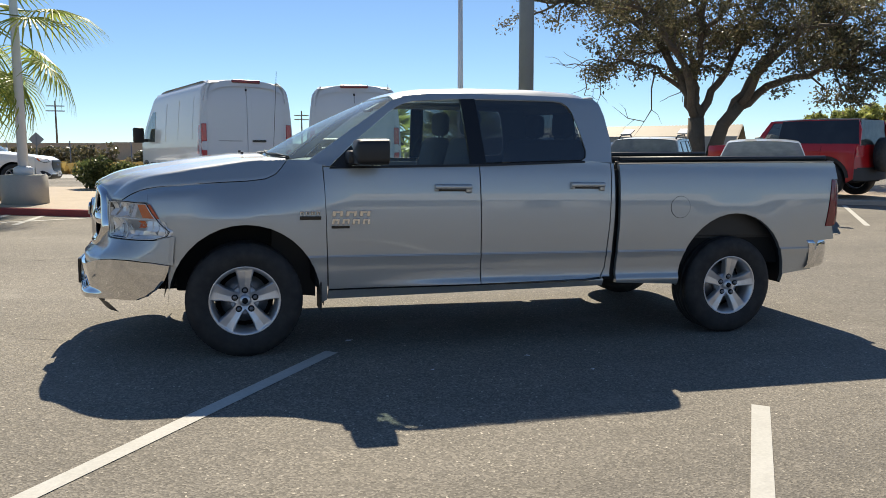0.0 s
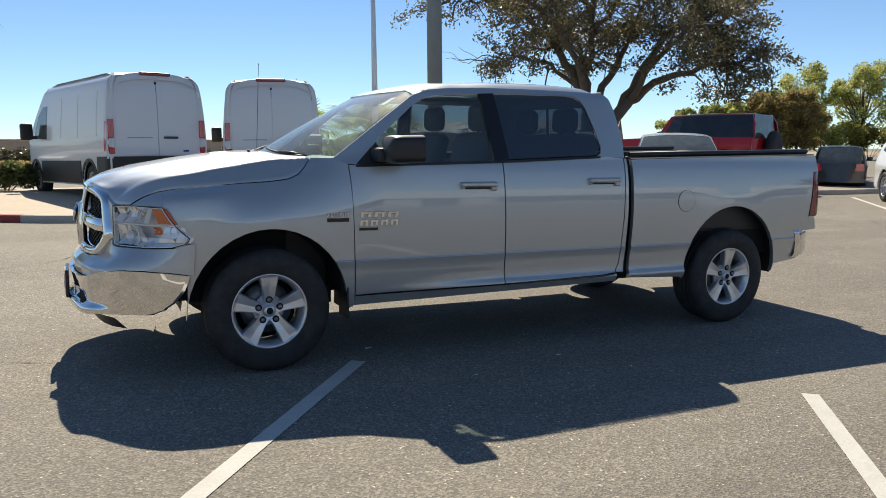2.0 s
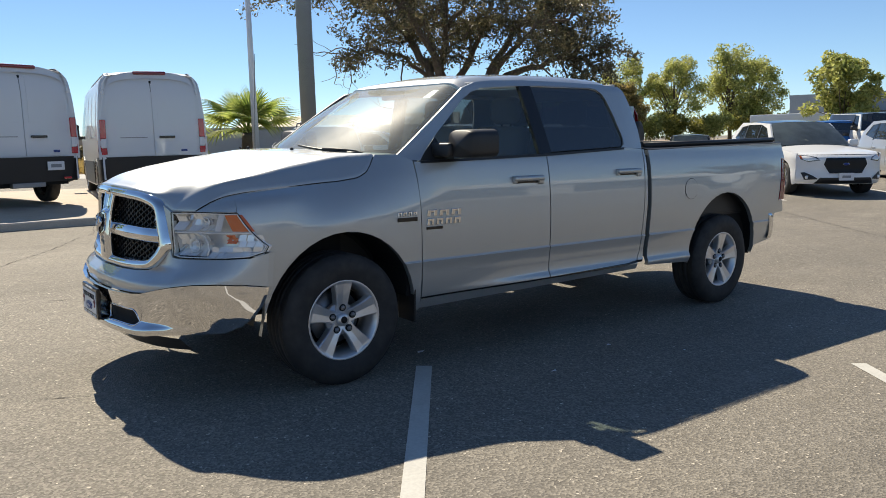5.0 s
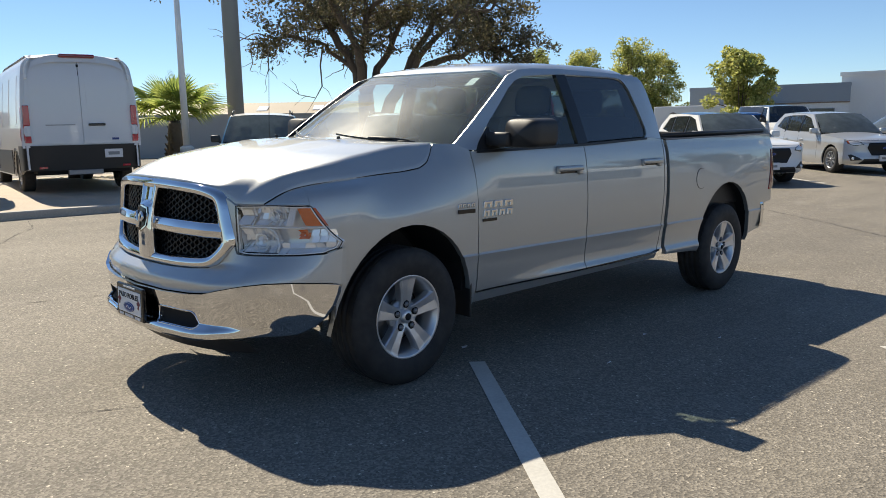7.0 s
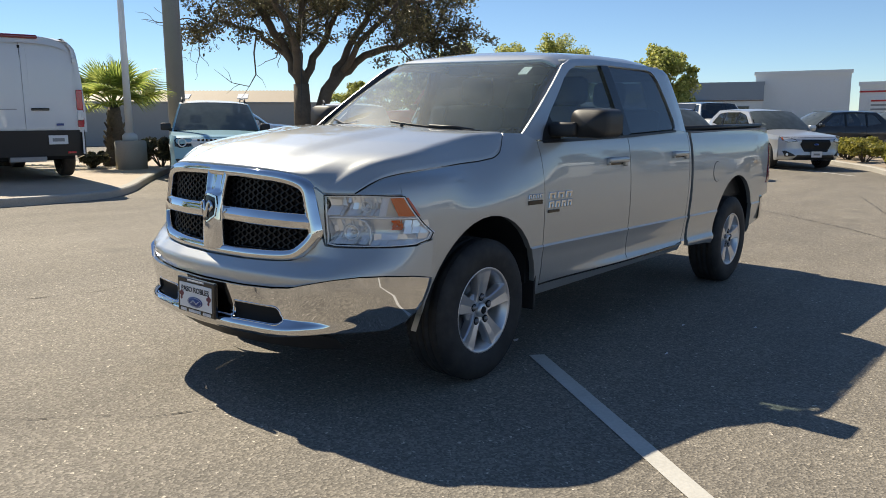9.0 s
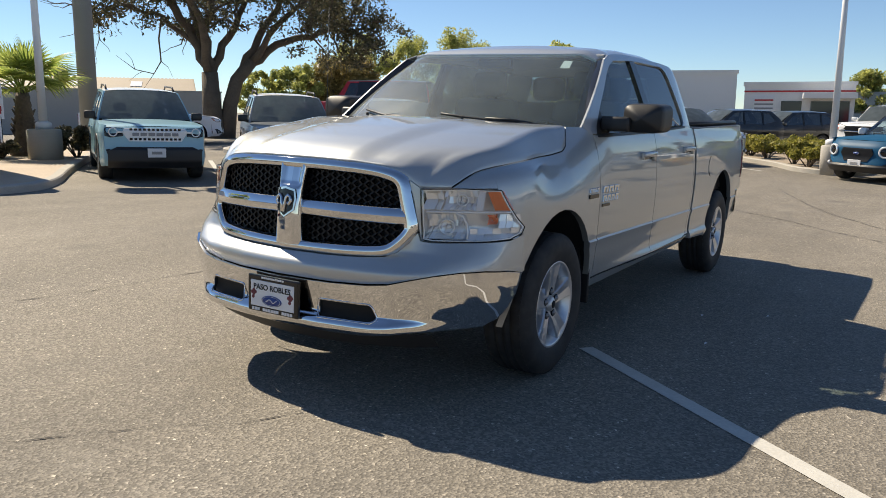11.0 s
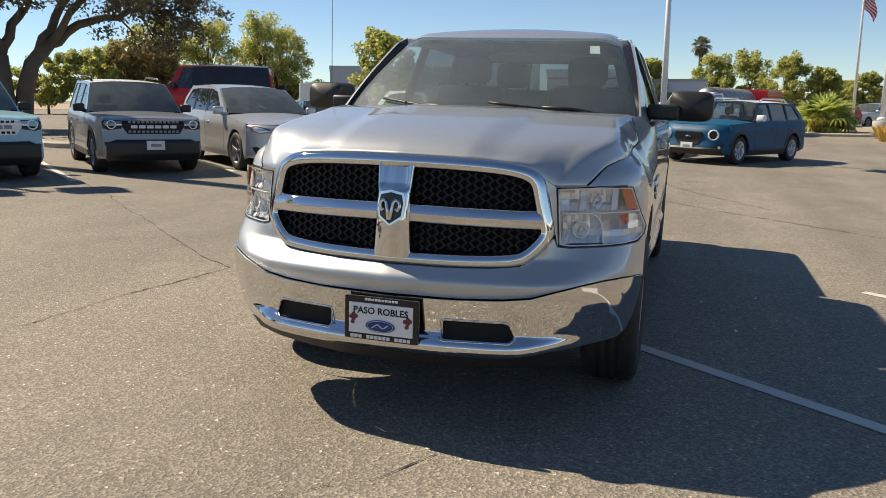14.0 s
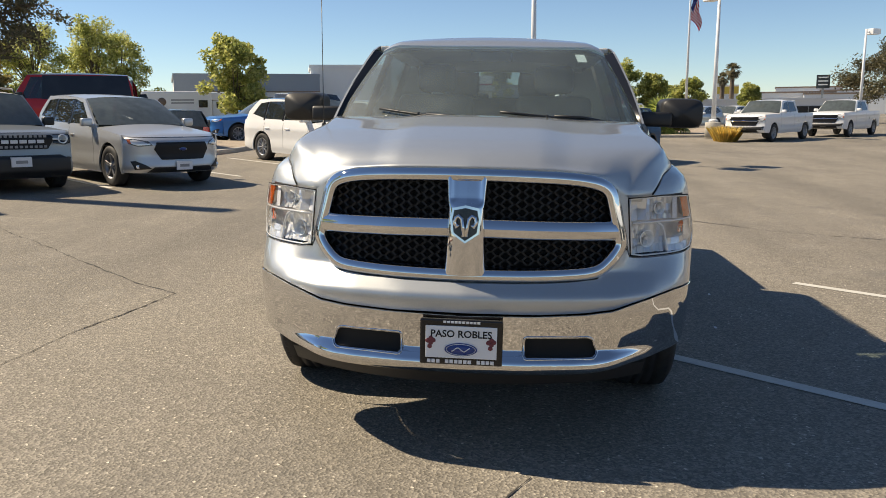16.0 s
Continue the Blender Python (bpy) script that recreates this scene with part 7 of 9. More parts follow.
def leaves_mesh(rng, centres, radii, per, size, squash=0.8):
    """Many small leaves scattered through clumps, as one mesh."""
    cs = np.repeat(np.asarray(centres, float), per, axis=0)
    rs = np.repeat(np.asarray(radii, float), per)
    n = len(cs)
    d = rng.normal(size=(n, 3))
    d /= np.linalg.norm(d, axis=1)[:, None]
    r = rng.random(n) ** 0.45
    p = cs + d * (r * rs)[:, None] * np.array([1, 1, squash])
    nrm = rng.normal(size=(n, 3)) + np.array([0, 0, 0.6])
    nrm /= np.linalg.norm(nrm, axis=1)[:, None]
    t = np.cross(nrm, rng.normal(size=(n, 3)))
    t /= np.linalg.norm(t, axis=1)[:, None]
    b = np.cross(nrm, t)
    s = size * (0.6 + 0.8 * rng.random(n))[:, None]
    v = np.stack([p - t * s, p + b * s * 0.5 + nrm * s * 0.12, p + t * s, p - b * s * 0.5 + nrm * s * 0.12], 1).reshape(-1, 3)
    f = np.arange(4 * n).reshape(-1, 4)
    me = bpy.data.meshes.new("leaves")
    me.from_pydata(v.tolist(), [], f.tolist())
    return me


def branch(rng, bm, p, d, length, r, depth, tips, spread=0.75, rise=0.25, wander=0.22):
    """A limb that bends and forks, gathering its tips."""
    pts, rad = [p.copy()], [r]
    n = 6
    for i in range(n):
        d = (d + Vector(rng.normal(size=3)) * wander + Vector((0, 0, rise * 0.2))).normalized()
        p = p + d * (length / n)
        pts.append(p.copy())
        rad.append(r * (1 - 0.45 * (i + 1) / n))
        if depth <= 2 and i >= 2:
            tips.append((p.copy(), depth))
    tube(bm, pts, 0, 8 if depth > 2 else 5, rad)
    if depth == 0:
        return
    k = 3 if depth > 1 else 2
    for i in range(k):
        side = Vector(rng.normal(size=3))
        side = (side - d * side.dot(d)).normalized()
        nd = (d + side * spread * (0.6 + 0.8 * rng.random()) + Vector((0, 0, rise * 0.5))).normalized()
        branch(rng, bm, pts[-1 - (i % 2) * 2], nd, length * (0.62 + 0.2 * rng.random()), rad[-1 - (i % 2) * 2] * 0.72, depth - 1, tips, spread, rise, wander)


def tree(x, y, label, leaf, seed, stems, depth, per, leaf_size, clump, z=None, name="tree", group="", bare=0.0, squash=0.75, spread=0.75, rise=0.25):
    rng = np.random.default_rng(seed)
    zz = gz(x, y) if z is None else z
    t = thing(name, pose(x, y, zz), label, "tree", group)
    bm = bmesh.new()
    tips = []
    for (dx, dy, dz, length, r) in stems:
        branch(rng, bm, Vector((dx * 0.1, dy * 0.1, -0.1)), Vector((dx, dy, dz)).normalized(), length, r, depth, tips, spread, rise)
    part("trunk", bm, BARK, t)
    pts = [p for p, d in tips if rng.random() > bare and p.z > 0.9]
    me = leaves_mesh(rng, [tuple(p) for p in pts], [clump * (0.6 + 0.7 * rng.random()) for _ in pts], per, leaf_size, squash)
    ob = new("crown", me)
    me.materials.append(leaf)
    ob.parent = t
    return t


def street_tree(x, y, height, radius, label, leaf, seed, lobes=70, per=170, size=0.125):
    """An upright tree: a forking trunk in a loose crown of leaf clumps."""
    rng = np.random.default_rng(seed)
    t = thing("street_tree", pose(x, y, gz(x, y)), label, "tree", "street trees")
    bm = bmesh.new()
    cs, rs = [], []
    base = height * 0.16
    tube(bm, [(0, 0, -0.1), (0.05, 0.02, base), (0.0, 0.08, height * 0.5)], 0, 8, [height * 0.024, height * 0.019, height * 0.010])
    tops = [(radius * 0.42 * math.cos(a), radius * 0.42 * math.sin(a), height * (0.78 + 0.2 * rng.random())) for a in rng.random(4) * 6.28]
    for i in range(lobes):
        if i < len(tops):
            p = Vector(tops[i])
        else:
            a, q, v = rng.random() * 6.28, rng.random() ** 0.5, rng.random()
            k = math.sin(math.pi * (0.12 + 0.80 * v)) ** 0.75
            p = Vector((math.cos(a) * q * radius * k, math.sin(a) * q * radius * k, lerp(base + 0.2, height * 0.92, v)))
        cs.append(tuple(p))
        rs.append(height * (0.06 + 0.055 * rng.random()))
        if i % 2 == 0:
            s = Vector((0, 0.05, lerp(base, height * 0.45, rng.random())))
            tube(bm, [s, s.lerp(p, 0.5) + Vector((0, 0, 0.1 * height * 0.2)), p], 0, 5, [height * 0.007, height * 0.005, height * 0.002])
    part("trunk", bm, BARK, t)
    me = leaves_mesh(rng, cs, rs, per, size, 0.85)
    ob = new("crown", me)
    me.materials.append(leaf)
    ob.parent = t
    return t


def shrub(x, y, r, h, label, leaf, seed, z=None, per=260, size=0.05):
    rng = np.random.default_rng(seed)
    t = thing("shrub", pose(x, y, gz(x, y) if z is None else z), label, "shrub", "planted shrubs")
    bm = bmesh.new()
    cs, rs = [], []
    for i in range(9):
        a, q = rng.random() * 6.28, rng.random() ** 0.6
        top = Vector((math.cos(a) * q * r, math.sin(a) * q * r, h * (0.45 + 0.45 * rng.random())))
        tube(bm, [(top.x * 0.1, top.y * 0.1, -0.02), top * 0.6, top], 0, 5, [0.02, 0.014, 0.006])
        cs.append(tuple(top))
        rs.append(r * 0.42)
    part("woody_base", bm, BARK, t)
    me = leaves_mesh(rng, cs, rs, per, size, 0.9)
    ob = new("foliage", me)
    me.materials.append(leaf)
    ob.parent = t
    return t


def fan_frond(length=0.75, blades=26, stalk=0.95, droop=0.25, broad=0.024):
    """One fan-shaped palm leaf along +x."""
    bm = bmesh.new()
    tube(bm, [(0, 0, 0), (stalk * 0.5, 0, 0.06), (stalk, 0, 0.03)], 0, 5, [0.024, 0.016, 0.010])
    for i in range(blades):
        a = radians(lerp(-118, 118, i / (blades - 1)))
        L = length * (0.72 + 0.28 * math.cos(a * 0.6))
        d = Vector((math.cos(a), math.sin(a), 0))
        s = Vector((-d.y, d.x, 0)) * broad
        pts = [Vector((stalk, 0, 0.03)) + d * (L * t) + Vector((0, 0, 0.05 * t - droop * t ** 2.6 * L)) for t in (0, 0.3, 0.62, 0.85, 1.0)]
        ws = (0.35, 1.0, 0.85, 0.45, 0.05)
        rows = []
        for p, wv in zip(pts, ws):
            rows.append((bm.verts.new(p - s * wv), bm.verts.new(p + Vector((0, 0, 0.012 * wv))), bm.verts.new(p + s * wv)))
        for q, r in zip(rows, rows[1:]):
            bm.faces.new((q[0], r[0], r[1], q[1]))
            bm.faces.new((q[1], r[1], r[2], q[2]))
    return bm


def palm(x, y, height, seed, label, fronds=26, size=1.0, z=None, r0=0.22, skirt=False, group="", simple=False, low=-28, leaf=None, taper=0.75):
    rng = np.random.default_rng(seed)
    p = thing("fan_palm", pose(x, y, gz(x, y) if z is None else z), label, "palm tree", group)
    prof = [(r0 * 1.25, -0.05), (r0 * 1.2, 0.15)]
    h = 0.3
    while h < height:
        k = r0 * lerp(1.0, taper, h / height)
        prof += [(k * 1.08, h), (k * 0.92, h + 0.10)]
        h += 0.16
    prof += [(r0 * taper, height), (0.02, height + 0.15)]
    part("palm_trunk", lathe(prof, 14, "z"), BARK, p)
    if not simple:
        for i in range(26):
            a, hh = rng.random() * 6.28, rng.random() ** 0.7 * (height - 0.2)
            d = Vector((math.cos(a), math.sin(a), 0))
            bm = bmesh.new()
            tube(bm, [d * r0 * lerp(0.9, taper * 0.9, hh / height) + Vector((0, 0, hh)), d * (r0 * lerp(1.15, taper * 1.15, hh / height) + 0.03) + Vector((0, 0, hh + 0.12))], 0, 5, [0.04, 0.016])
            part("leaf_base", bm, BARK, p)
    meshes = []
    for k in range(3):
        bm = fan_frond(0.62 * size + 0.06 * k, 26 if not simple else 14, 0.62 * size + 0.16 * k * size, 0.15 + 0.2 * k, 0.055 * size if simple else 0.026)
        me = bpy.data.meshes.new("frond")
        bm.to_mesh(me)
        bm.free()
        me.materials.append(leaf or PALM_LEAF)
        meshes.append(me)
    for i in range(fronds):
        az = 137.5 * i + rng.random() * 20
        el = lerp(80, -78 if skirt else low, (i / fronds) ** 0.9) + rng.normal() * 6
        k = 0 if el > 45 else 1 if el > 5 else 2
        ob = new("frond", meshes[k])
        ob.parent = p
        ob.matrix_basis = pose(0, 0, height - 0.02 + 0.05 * rng.random(), rng.normal() * 14, -el, az)
    return p




def great_oak(x, y, label, seed):
    """Two trunks from one root, long limbs with drooping ends, open underneath; r runs to the lot's east, d away from it."""
    rng = np.random.default_rng(seed)
    t = thing("oak_tree", pose(x, y, gz(x, y), 0, 0, -43), label, "tree")
    bm = bmesh.new()
    tips = []
    trunks = [([(0, 0, -0.1), (-0.1, 0, 1.5), (-0.12, 0, 2.7)], 0.46, 0.33), ([(0.45, 0.1, -0.1), (0.65, 0.1, 1.4), (0.95, 0.1, 2.4), (1.6, 0.1, 3.2)], 0.36, 0.25)]
    limbs = [([(-0.12, 0, 2.6), (-0.7, 0.2, 4.0), (-1.6, 0.3, 5.6), (-3.0, 0, 7.0), (-5.0, -0.5, 7.9), (-6.9, -0.6, 8.0)], 0.22),
             ([(-0.1, 0, 2.6), (-0.25, -0.3, 4.2), (0.1, -0.5, 6.0), (0.3, -1.0, 8.2)], 0.22),
             ([(-0.05, 0, 2.6), (0.7, 0.3, 4.2), (1.5, 0.8, 6.0), (2.4, 1.2, 8.0)], 0.20),
             ([(-0.5, 0.1, 3.6), (-1.8, 0.2, 4.9), (-3.4, 0, 5.3), (-4.9, -0.3, 4.9)], 0.11),
             ([(1.55, 0.1, 3.15), (3.0, 0, 4.0), (4.5, 0.3, 4.5), (5.8, 0.2, 4.6), (6.5, 0, 4.0)], 0.18),
             ([(1.2, 0.1, 2.8), (2.1, 0.5, 4.6), (3.4, 0.8, 6.2), (4.8, 1.0, 7.0), (5.9, 1.0, 6.4)], 0.18),
             ([(1.55, 0.1, 3.15), (2.6, -1.0, 4.6), (3.9, -2.0, 5.8), (5.2, -2.6, 5.8)], 0.16),
             ([(-0.1, 0, 2.6), (-0.5, 1.4, 4.4), (-1.0, 3.0, 6.2), (-1.6, 4.6, 7.0)], 0.18),
             ([(-0.1, 0, 2.6), (-0.4, -1.5, 4.8), (-1.2, -3.2, 6.4), (-2.2, -4.8, 6.8)], 0.18),
             ([(0.1, -0.5, 6.0), (1.4, -1.8, 7.2), (3.0, -3.0, 8.0)], 0.12),
             ([(3.6, 0.8, 6.2), (4.2, 2.4, 6.6), (5.2, 3.4, 6.0)], 0.11)]
    for pts, ra, rb in trunks:
        n = len(pts)
        tube(bm, [Vector(p) for p in pts], 0, 14, [lerp(ra, rb, (i / (n - 1)) ** 0.6) for i in range(n)])
    for pts, r in limbs:
        ps = []
        for a, b in zip(pts, pts[1:]):
            for k in range(4):
                ps.append(Vector(a).lerp(Vector(b), k / 4) + Vector(rng.normal(size=3)) * (0.07 if k else 0.02))
        ps.append(Vector(pts[-1]))
        n = len(ps)
        tube(bm, ps, 0, 8, [lerp(r, r * 0.28, i / (n - 1)) for i in range(n)])
        for i in range(int(n * 0.42), n):
            for _ in range(2):
                along = (ps[i] - ps[i - 1]).normalized()
                side = Vector(rng.normal(size=3)) + Vector((0, 0, 0.35))
                d = (along * 0.6 + side.normalized()).normalized()
                branch(rng, bm, ps[i].copy(), d, 0.9 + 0.9 * rng.random(), r * 0.28, 1, tips, 0.8, -0.05, 0.3)
    # a bare dead branch hanging from the low limb
    tube(bm, [Vector(p) for p in ((-1.9, 0.2, 4.9), (-2.05, 0.1, 4.0), (-2.0, 0, 3.1), (-2.3, 0, 2.6), (-3.0, -0.1, 2.75), (-3.7, -0.1, 3.3))], 0, 6, [0.045, 0.036, 0.03, 0.022, 0.015, 0.006])
    for p, q in (((-2.3, 0, 2.6), (-2.8, 0.1, 1.9)), ((-2.7, 0, 2.7), (-3.3, 0.3, 2.3)), ((-3.0, -0.1, 2.75), (-3.3, -0.4, 3.4)), ((-2.0, 0, 3.1), (-1.6, 0.2, 2.5))):
        m_ = Vector(p).lerp(Vector(q), 0.5) + Vector((0.05, 0.05, 0.08))
        tube(bm, [Vector(p), m_, Vector(q)], 0, 5, [0.014, 0.010, 0.004])
    part("trunk", bm, BARK, t)
    keep = [p for p, _ in tips if p.z > (3.1 if p.x > 3 else 6.3 if p.x < -4.6 else 4.3) and rng.random() > 0.26]
    me = leaves_mesh(rng, [tuple(p) for p in keep], [0.36 + 0.34 * rng.random() for _ in keep], 31, 0.075, 0.75)
    ob = new("crown", me)
    me.materials.append(OAK_LEAF)
    ob.parent = t
    return t
# ---- raised apron, kerbs and beds ----
PAVER = mottled("tan_paver", (0.42, 0.33, 0.25), (0.52, 0.43, 0.33), 2.0, 0.8, 0.25, 40)
GRAVEL = mottled("bed_gravel", (0.30, 0.24, 0.18), (0.42, 0.34, 0.26), 6.0, 0.9, 0.8, 30, 0.02)


def rounded(points, n=4):
    """Chaikin-smoothed closed outline."""
    pts = [Vector((p[0], p[1])) for p in points]
    for _ in range(n):
        res = []
        for i in range(len(pts)):
            a, b = pts[i], pts[(i + 1) % len(pts)]
            res += [a.lerp(b, 0.25), a.lerp(b, 0.75)]
        pts = res
    return [(p.x, p.y) for p in pts]


def raised_bed(name, outline, height, top_mat, kerb_mat, label, kerb=0.16, lift=0.0, red=None):
    """A low platform: a kerb with a rounded nose round a filled top."""
    n = len(outline)
    area = sum(outline[i][0] * outline[(i + 1) % n][1] - outline[(i + 1) % n][0] * outline[i][1] for i in range(n))
    sgn = 1 if area > 0 else -1
    inner = loop_offset(outline, -sgn * kerb)
    bm = bmesh.new()
    loops = []
    for ring, h in ((outline, -0.05), (outline, height - 0.02), (loop_offset(outline, -sgn * 0.02), height), (inner, height)):
        loops.append([bm.verts.new((x, y, gz(x, y) + h)) for x, y in ring])
    for a, b in zip(loops, loops[1:]):
        for i in range(n):
            j = (i + 1) % n
            f = bm.faces.new((a[i], a[j], b[j], b[i]))
            if red and red(outline[i][0], outline[i][1]):
                f.material_index = 1
    bmesh.ops.recalc_face_normals(bm, faces=bm.faces)
    ob = mesh_object(name, bm, kerb_mat)
    if red:
        ob.data.materials.append(RED_KERB)
    tagged(ob, label, "kerb", kind="structure")
    top = bmesh.new()
    face = top.faces.new([top.verts.new((x, y, 0)) for x, y in inner])
    for axis in (0, 1):
        lo, hi = min(p[axis] for p in inner), max(p[axis] for p in inner)
        no = (1, 0, 0) if axis == 0 else (0, 1, 0)
        for c in steps(lo, hi, 1.0):
            bmesh.ops.bisect_plane(top, geom=top.verts[:] + top.edges[:] + top.faces[:], plane_co=(c, c, 0), plane_no=no, dist=1e-5)
    for v in top.verts:
        v.co.z = gz(v.co.x, v.co.y) + height - 0.004 + lift
    bmesh.ops.recalc_face_normals(top, faces=top.faces)
    t2 = mesh_object(name + "_top", top, top_mat, ob)
    return ob


APRON_H = 0.12
apron_line = rounded([(-14, 10.6), (-6, 10.0), (-2.6, 8.95), (-1.0, 8.25), (0.6, 8.5), (2.6, 8.55), (3.6, 9.1), (5.2, 11.2), (7.4, 13.7), (10.5, 17.5), (9.0, 18.0), (4.0, 17.5), (-14, 17.0)], 3)
raised_bed("apron", apron_line, APRON_H, PAVER, CONCRETE, "concrete kerb round a paved apron, partly painted red", red=lambda x, y: x < -1.9 and y < 12)


def line(name, a, b, width=0.10, mat=LINE_WHITE, lift=0.004):
    """A painted line on the lot."""
    p, q = Vector(a), Vector(b)
    d = (q - p).normalized()
    s = Vector((-d.y, d.x)) * width / 2
    n = max(2, int((q - p).length / 0.4))
    bm = bmesh.new()
    rows = []
    for i in range(n + 1):
        c = p.lerp(q, i / n)
        rows.append([bm.verts.new((w.x, w.y, gz(w.x, w.y) + lift)) for w in (c - s, c + s)])
    for u, v in zip(rows, rows[1:]):
        bm.faces.new((u[0], v[0], v[1], u[1]))
    bmesh.ops.recalc_face_normals(bm, faces=bm.faces)
    for f in bm.faces:
        if f.normal.z < 0:
            f.normal_flip()
    return tagged(mesh_object(name, bm, mat), "worn white parking line on asphalt", "parking line", kind="structure")


line("parking_line", (0.585, -0.965), (-2.35, -4.75))
line("parking_line", (2.845, -2.61), (0.55, -5.60))
for a, b in (((6.05, 7.95), (9.3, 11.95)), ((8.75, 6.75), (12.0, 10.75)), ((3.2, 9.9), (4.6, 11.6)), ((12.95, 3.5), (16.45, 7.6)), ((15.9, 2.4), (18.9, 6.1)), ((18.2, 1.0), (21.4, 4.9)), ((11.4, 5.4), (14.4, 9.2))):
    line("parking_line", a, b)
line("parking_line", (-6.5, 6.3), (-2.2, 8.75), 0.10)
for i in range(4):
    line("hatch_line", (-3.3 - i * 0.62, 7.60 - 0.33 * i), (-3.15 - 0.62 * i, 9.15 + 0.2 * i), 0.10)

CRACK = material("crack_tar", (0.035, 0.032, 0.03), 0.9)


def crack(points, width, seed, label="thin dark crack in the asphalt", mat=None, wob=0.035):
    rng = np.random.default_rng(seed)
    pts = []
    for a, b in zip(points, points[1:]):
        n = max(2, int(math.dist(a, b) / 0.06))
        pts += [(lerp(a[0], b[0], i / n), lerp(a[1], b[1], i / n)) for i in range(n)]
    pts.append(points[-1])
    off = np.cumsum(rng.normal(size=(len(pts), 2)), axis=0) * 0.006
    off -= np.linspace(0, 1, len(pts))[:, None] * off[-1]
    bm = bmesh.new()
    rows = []
    for i, (x, y) in enumerate(pts):
        q = pts[min(i + 1, len(pts) - 1)]
        p = pts[max(i - 1, 0)]
        d = Vector((q[0] - p[0], q[1] - p[1])).normalized()
        s = Vector((-d.y, d.x)) * width * (0.10 + 0.85 * rng.random() ** 1.5) / 2
        cx, cy = x + off[i][0] + rng.normal() * 0.004, y + off[i][1] + rng.normal() * 0.004
        rows.append([bm.verts.new((cx + k * s.x, cy + k * s.y, gz(cx, cy) + 0.004)) for k in (-1, 1)])
    for u, v in zip(rows, rows[1:]):
        f = bm.faces.new((u[0], v[0], v[1], u[1]))
    bmesh.ops.recalc_face_normals(bm, faces=bm.faces)
    return tagged(mesh_object("asphalt_crack", bm, mat or CRACK), label, "crack", kind="structure")


crack([(-4.2, 1.5), (-3.1, 0.95), (-2.2, 0.42), (-1.94, 0.24), (-1.65, 0.0), (-1.5, -0.18), (-1.24, -0.31)], 0.012, 1)
crack([(7.5, 9.6), (4.46, 5.84), (2.92, 4.06), (1.92, 2.91), (1.53, 2.31), (1.06, 2.36), (0.46, 2.46), (-0.35, 2.47), (-0.9, 2.6)], 0.016, 2)
crack([(-3.2, 3.1), (-1.74, 3.86), (-1.30, 4.09), (-0.79, 4.98), (-0.13, 5.99), (0.32, 6.88), (0.66, 7.31), (0.9, 8.3)], 0.016, 4)
TAR = material("tar_seal", (0.075, 0.07, 0.065), 0.75)
crack([(12.0, 3.8), (9.79, 0.94), (8.3, -1.0), (7.6, -1.6), (7.2, -2.1), (6.1, -3.47), (5.4, -5.2)], 0.035, 5, "dark tar seam in the asphalt", TAR)
crack([(8.08, -2.45), (9.6, -1.5), (13.0, -0.2)], 0.035, 6, "dark tar seam in the asphalt", TAR)
rng = np.random.default_rng(5)
for x, y in ((0.75, -0.70), (1.15, -1.55), (1.9, -1.35), (2.2, -1.75)):
    a, s = rng.random() * 6, 0.009 + 0.008 * rng.random()
    bm = bmesh.new()
    vs = [bm.verts.new((s * 2.2 * math.cos(a + k), s * math.sin(a + k * 1.1), 0.004 + 0.006 * (i % 2))) for i, k in enumerate((0, 1.3, 2.4, 3.6, 5.0))]
    bm.faces.new(vs)
    ob = mesh_object("litter_scrap", bm, PLATE_WHITE)
    ob.location = (x, y, gz(x, y) + 0.004)
    tagged(ob, "tiny pale scrap of litter on the asphalt", "litter", "scraps of litter")

# ---- lamp posts and sign poles ----
def light_pole(x, y, height, label, base_h=0.75, r=0.075, heads=0, base_r=0.33, up=0.0, turn=0.0, square=False):
    p = thing("lamp_post", pose(x, y, gz(x, y) + up, 0, 0, turn), label, "lamp post")
    bm = lathe([(base_r, -0.05), (base_r, base_h - 0.03), (base_r - 0.03, base_h)], 8 if square else 24, "z")
    part("concrete_base", bm, CONCRETE, p)
    part("base_flange", lathe([(r * 1.9, base_h), (r * 1.9, base_h + 0.12), (r * 1.2, base_h + 0.16)], 16, "z"), POLE_WHITE, p)
    part("pole", lathe([(r, base_h), (r * 0.6, height)], 14, "z"), POLE_WHITE, p)
    for k in range(heads):
        s = 1 if k == 0 else -1
        bm = bmesh.new()
        tube(bm, [(0, 0, height - 0.2), (s * 0.35, 0, height - 0.15)], 0.04, 6)
        part("arm", bm, POLE_WHITE, p)
        h = part("lamp_head", box(min(s * 0.3, s * 1.05), max(s * 0.3, s * 1.05), -0.30, 0.30, height - 0.32, height + 0.05, 0.03), POLE_WHITE, p)
        part("lens", box(min(s * 0.40, s * 0.95), max(s * 0.40, s * 0.95), -0.22, 0.22, height - 0.335, height - 0.318), PLATE_WHITE, h)
    return p


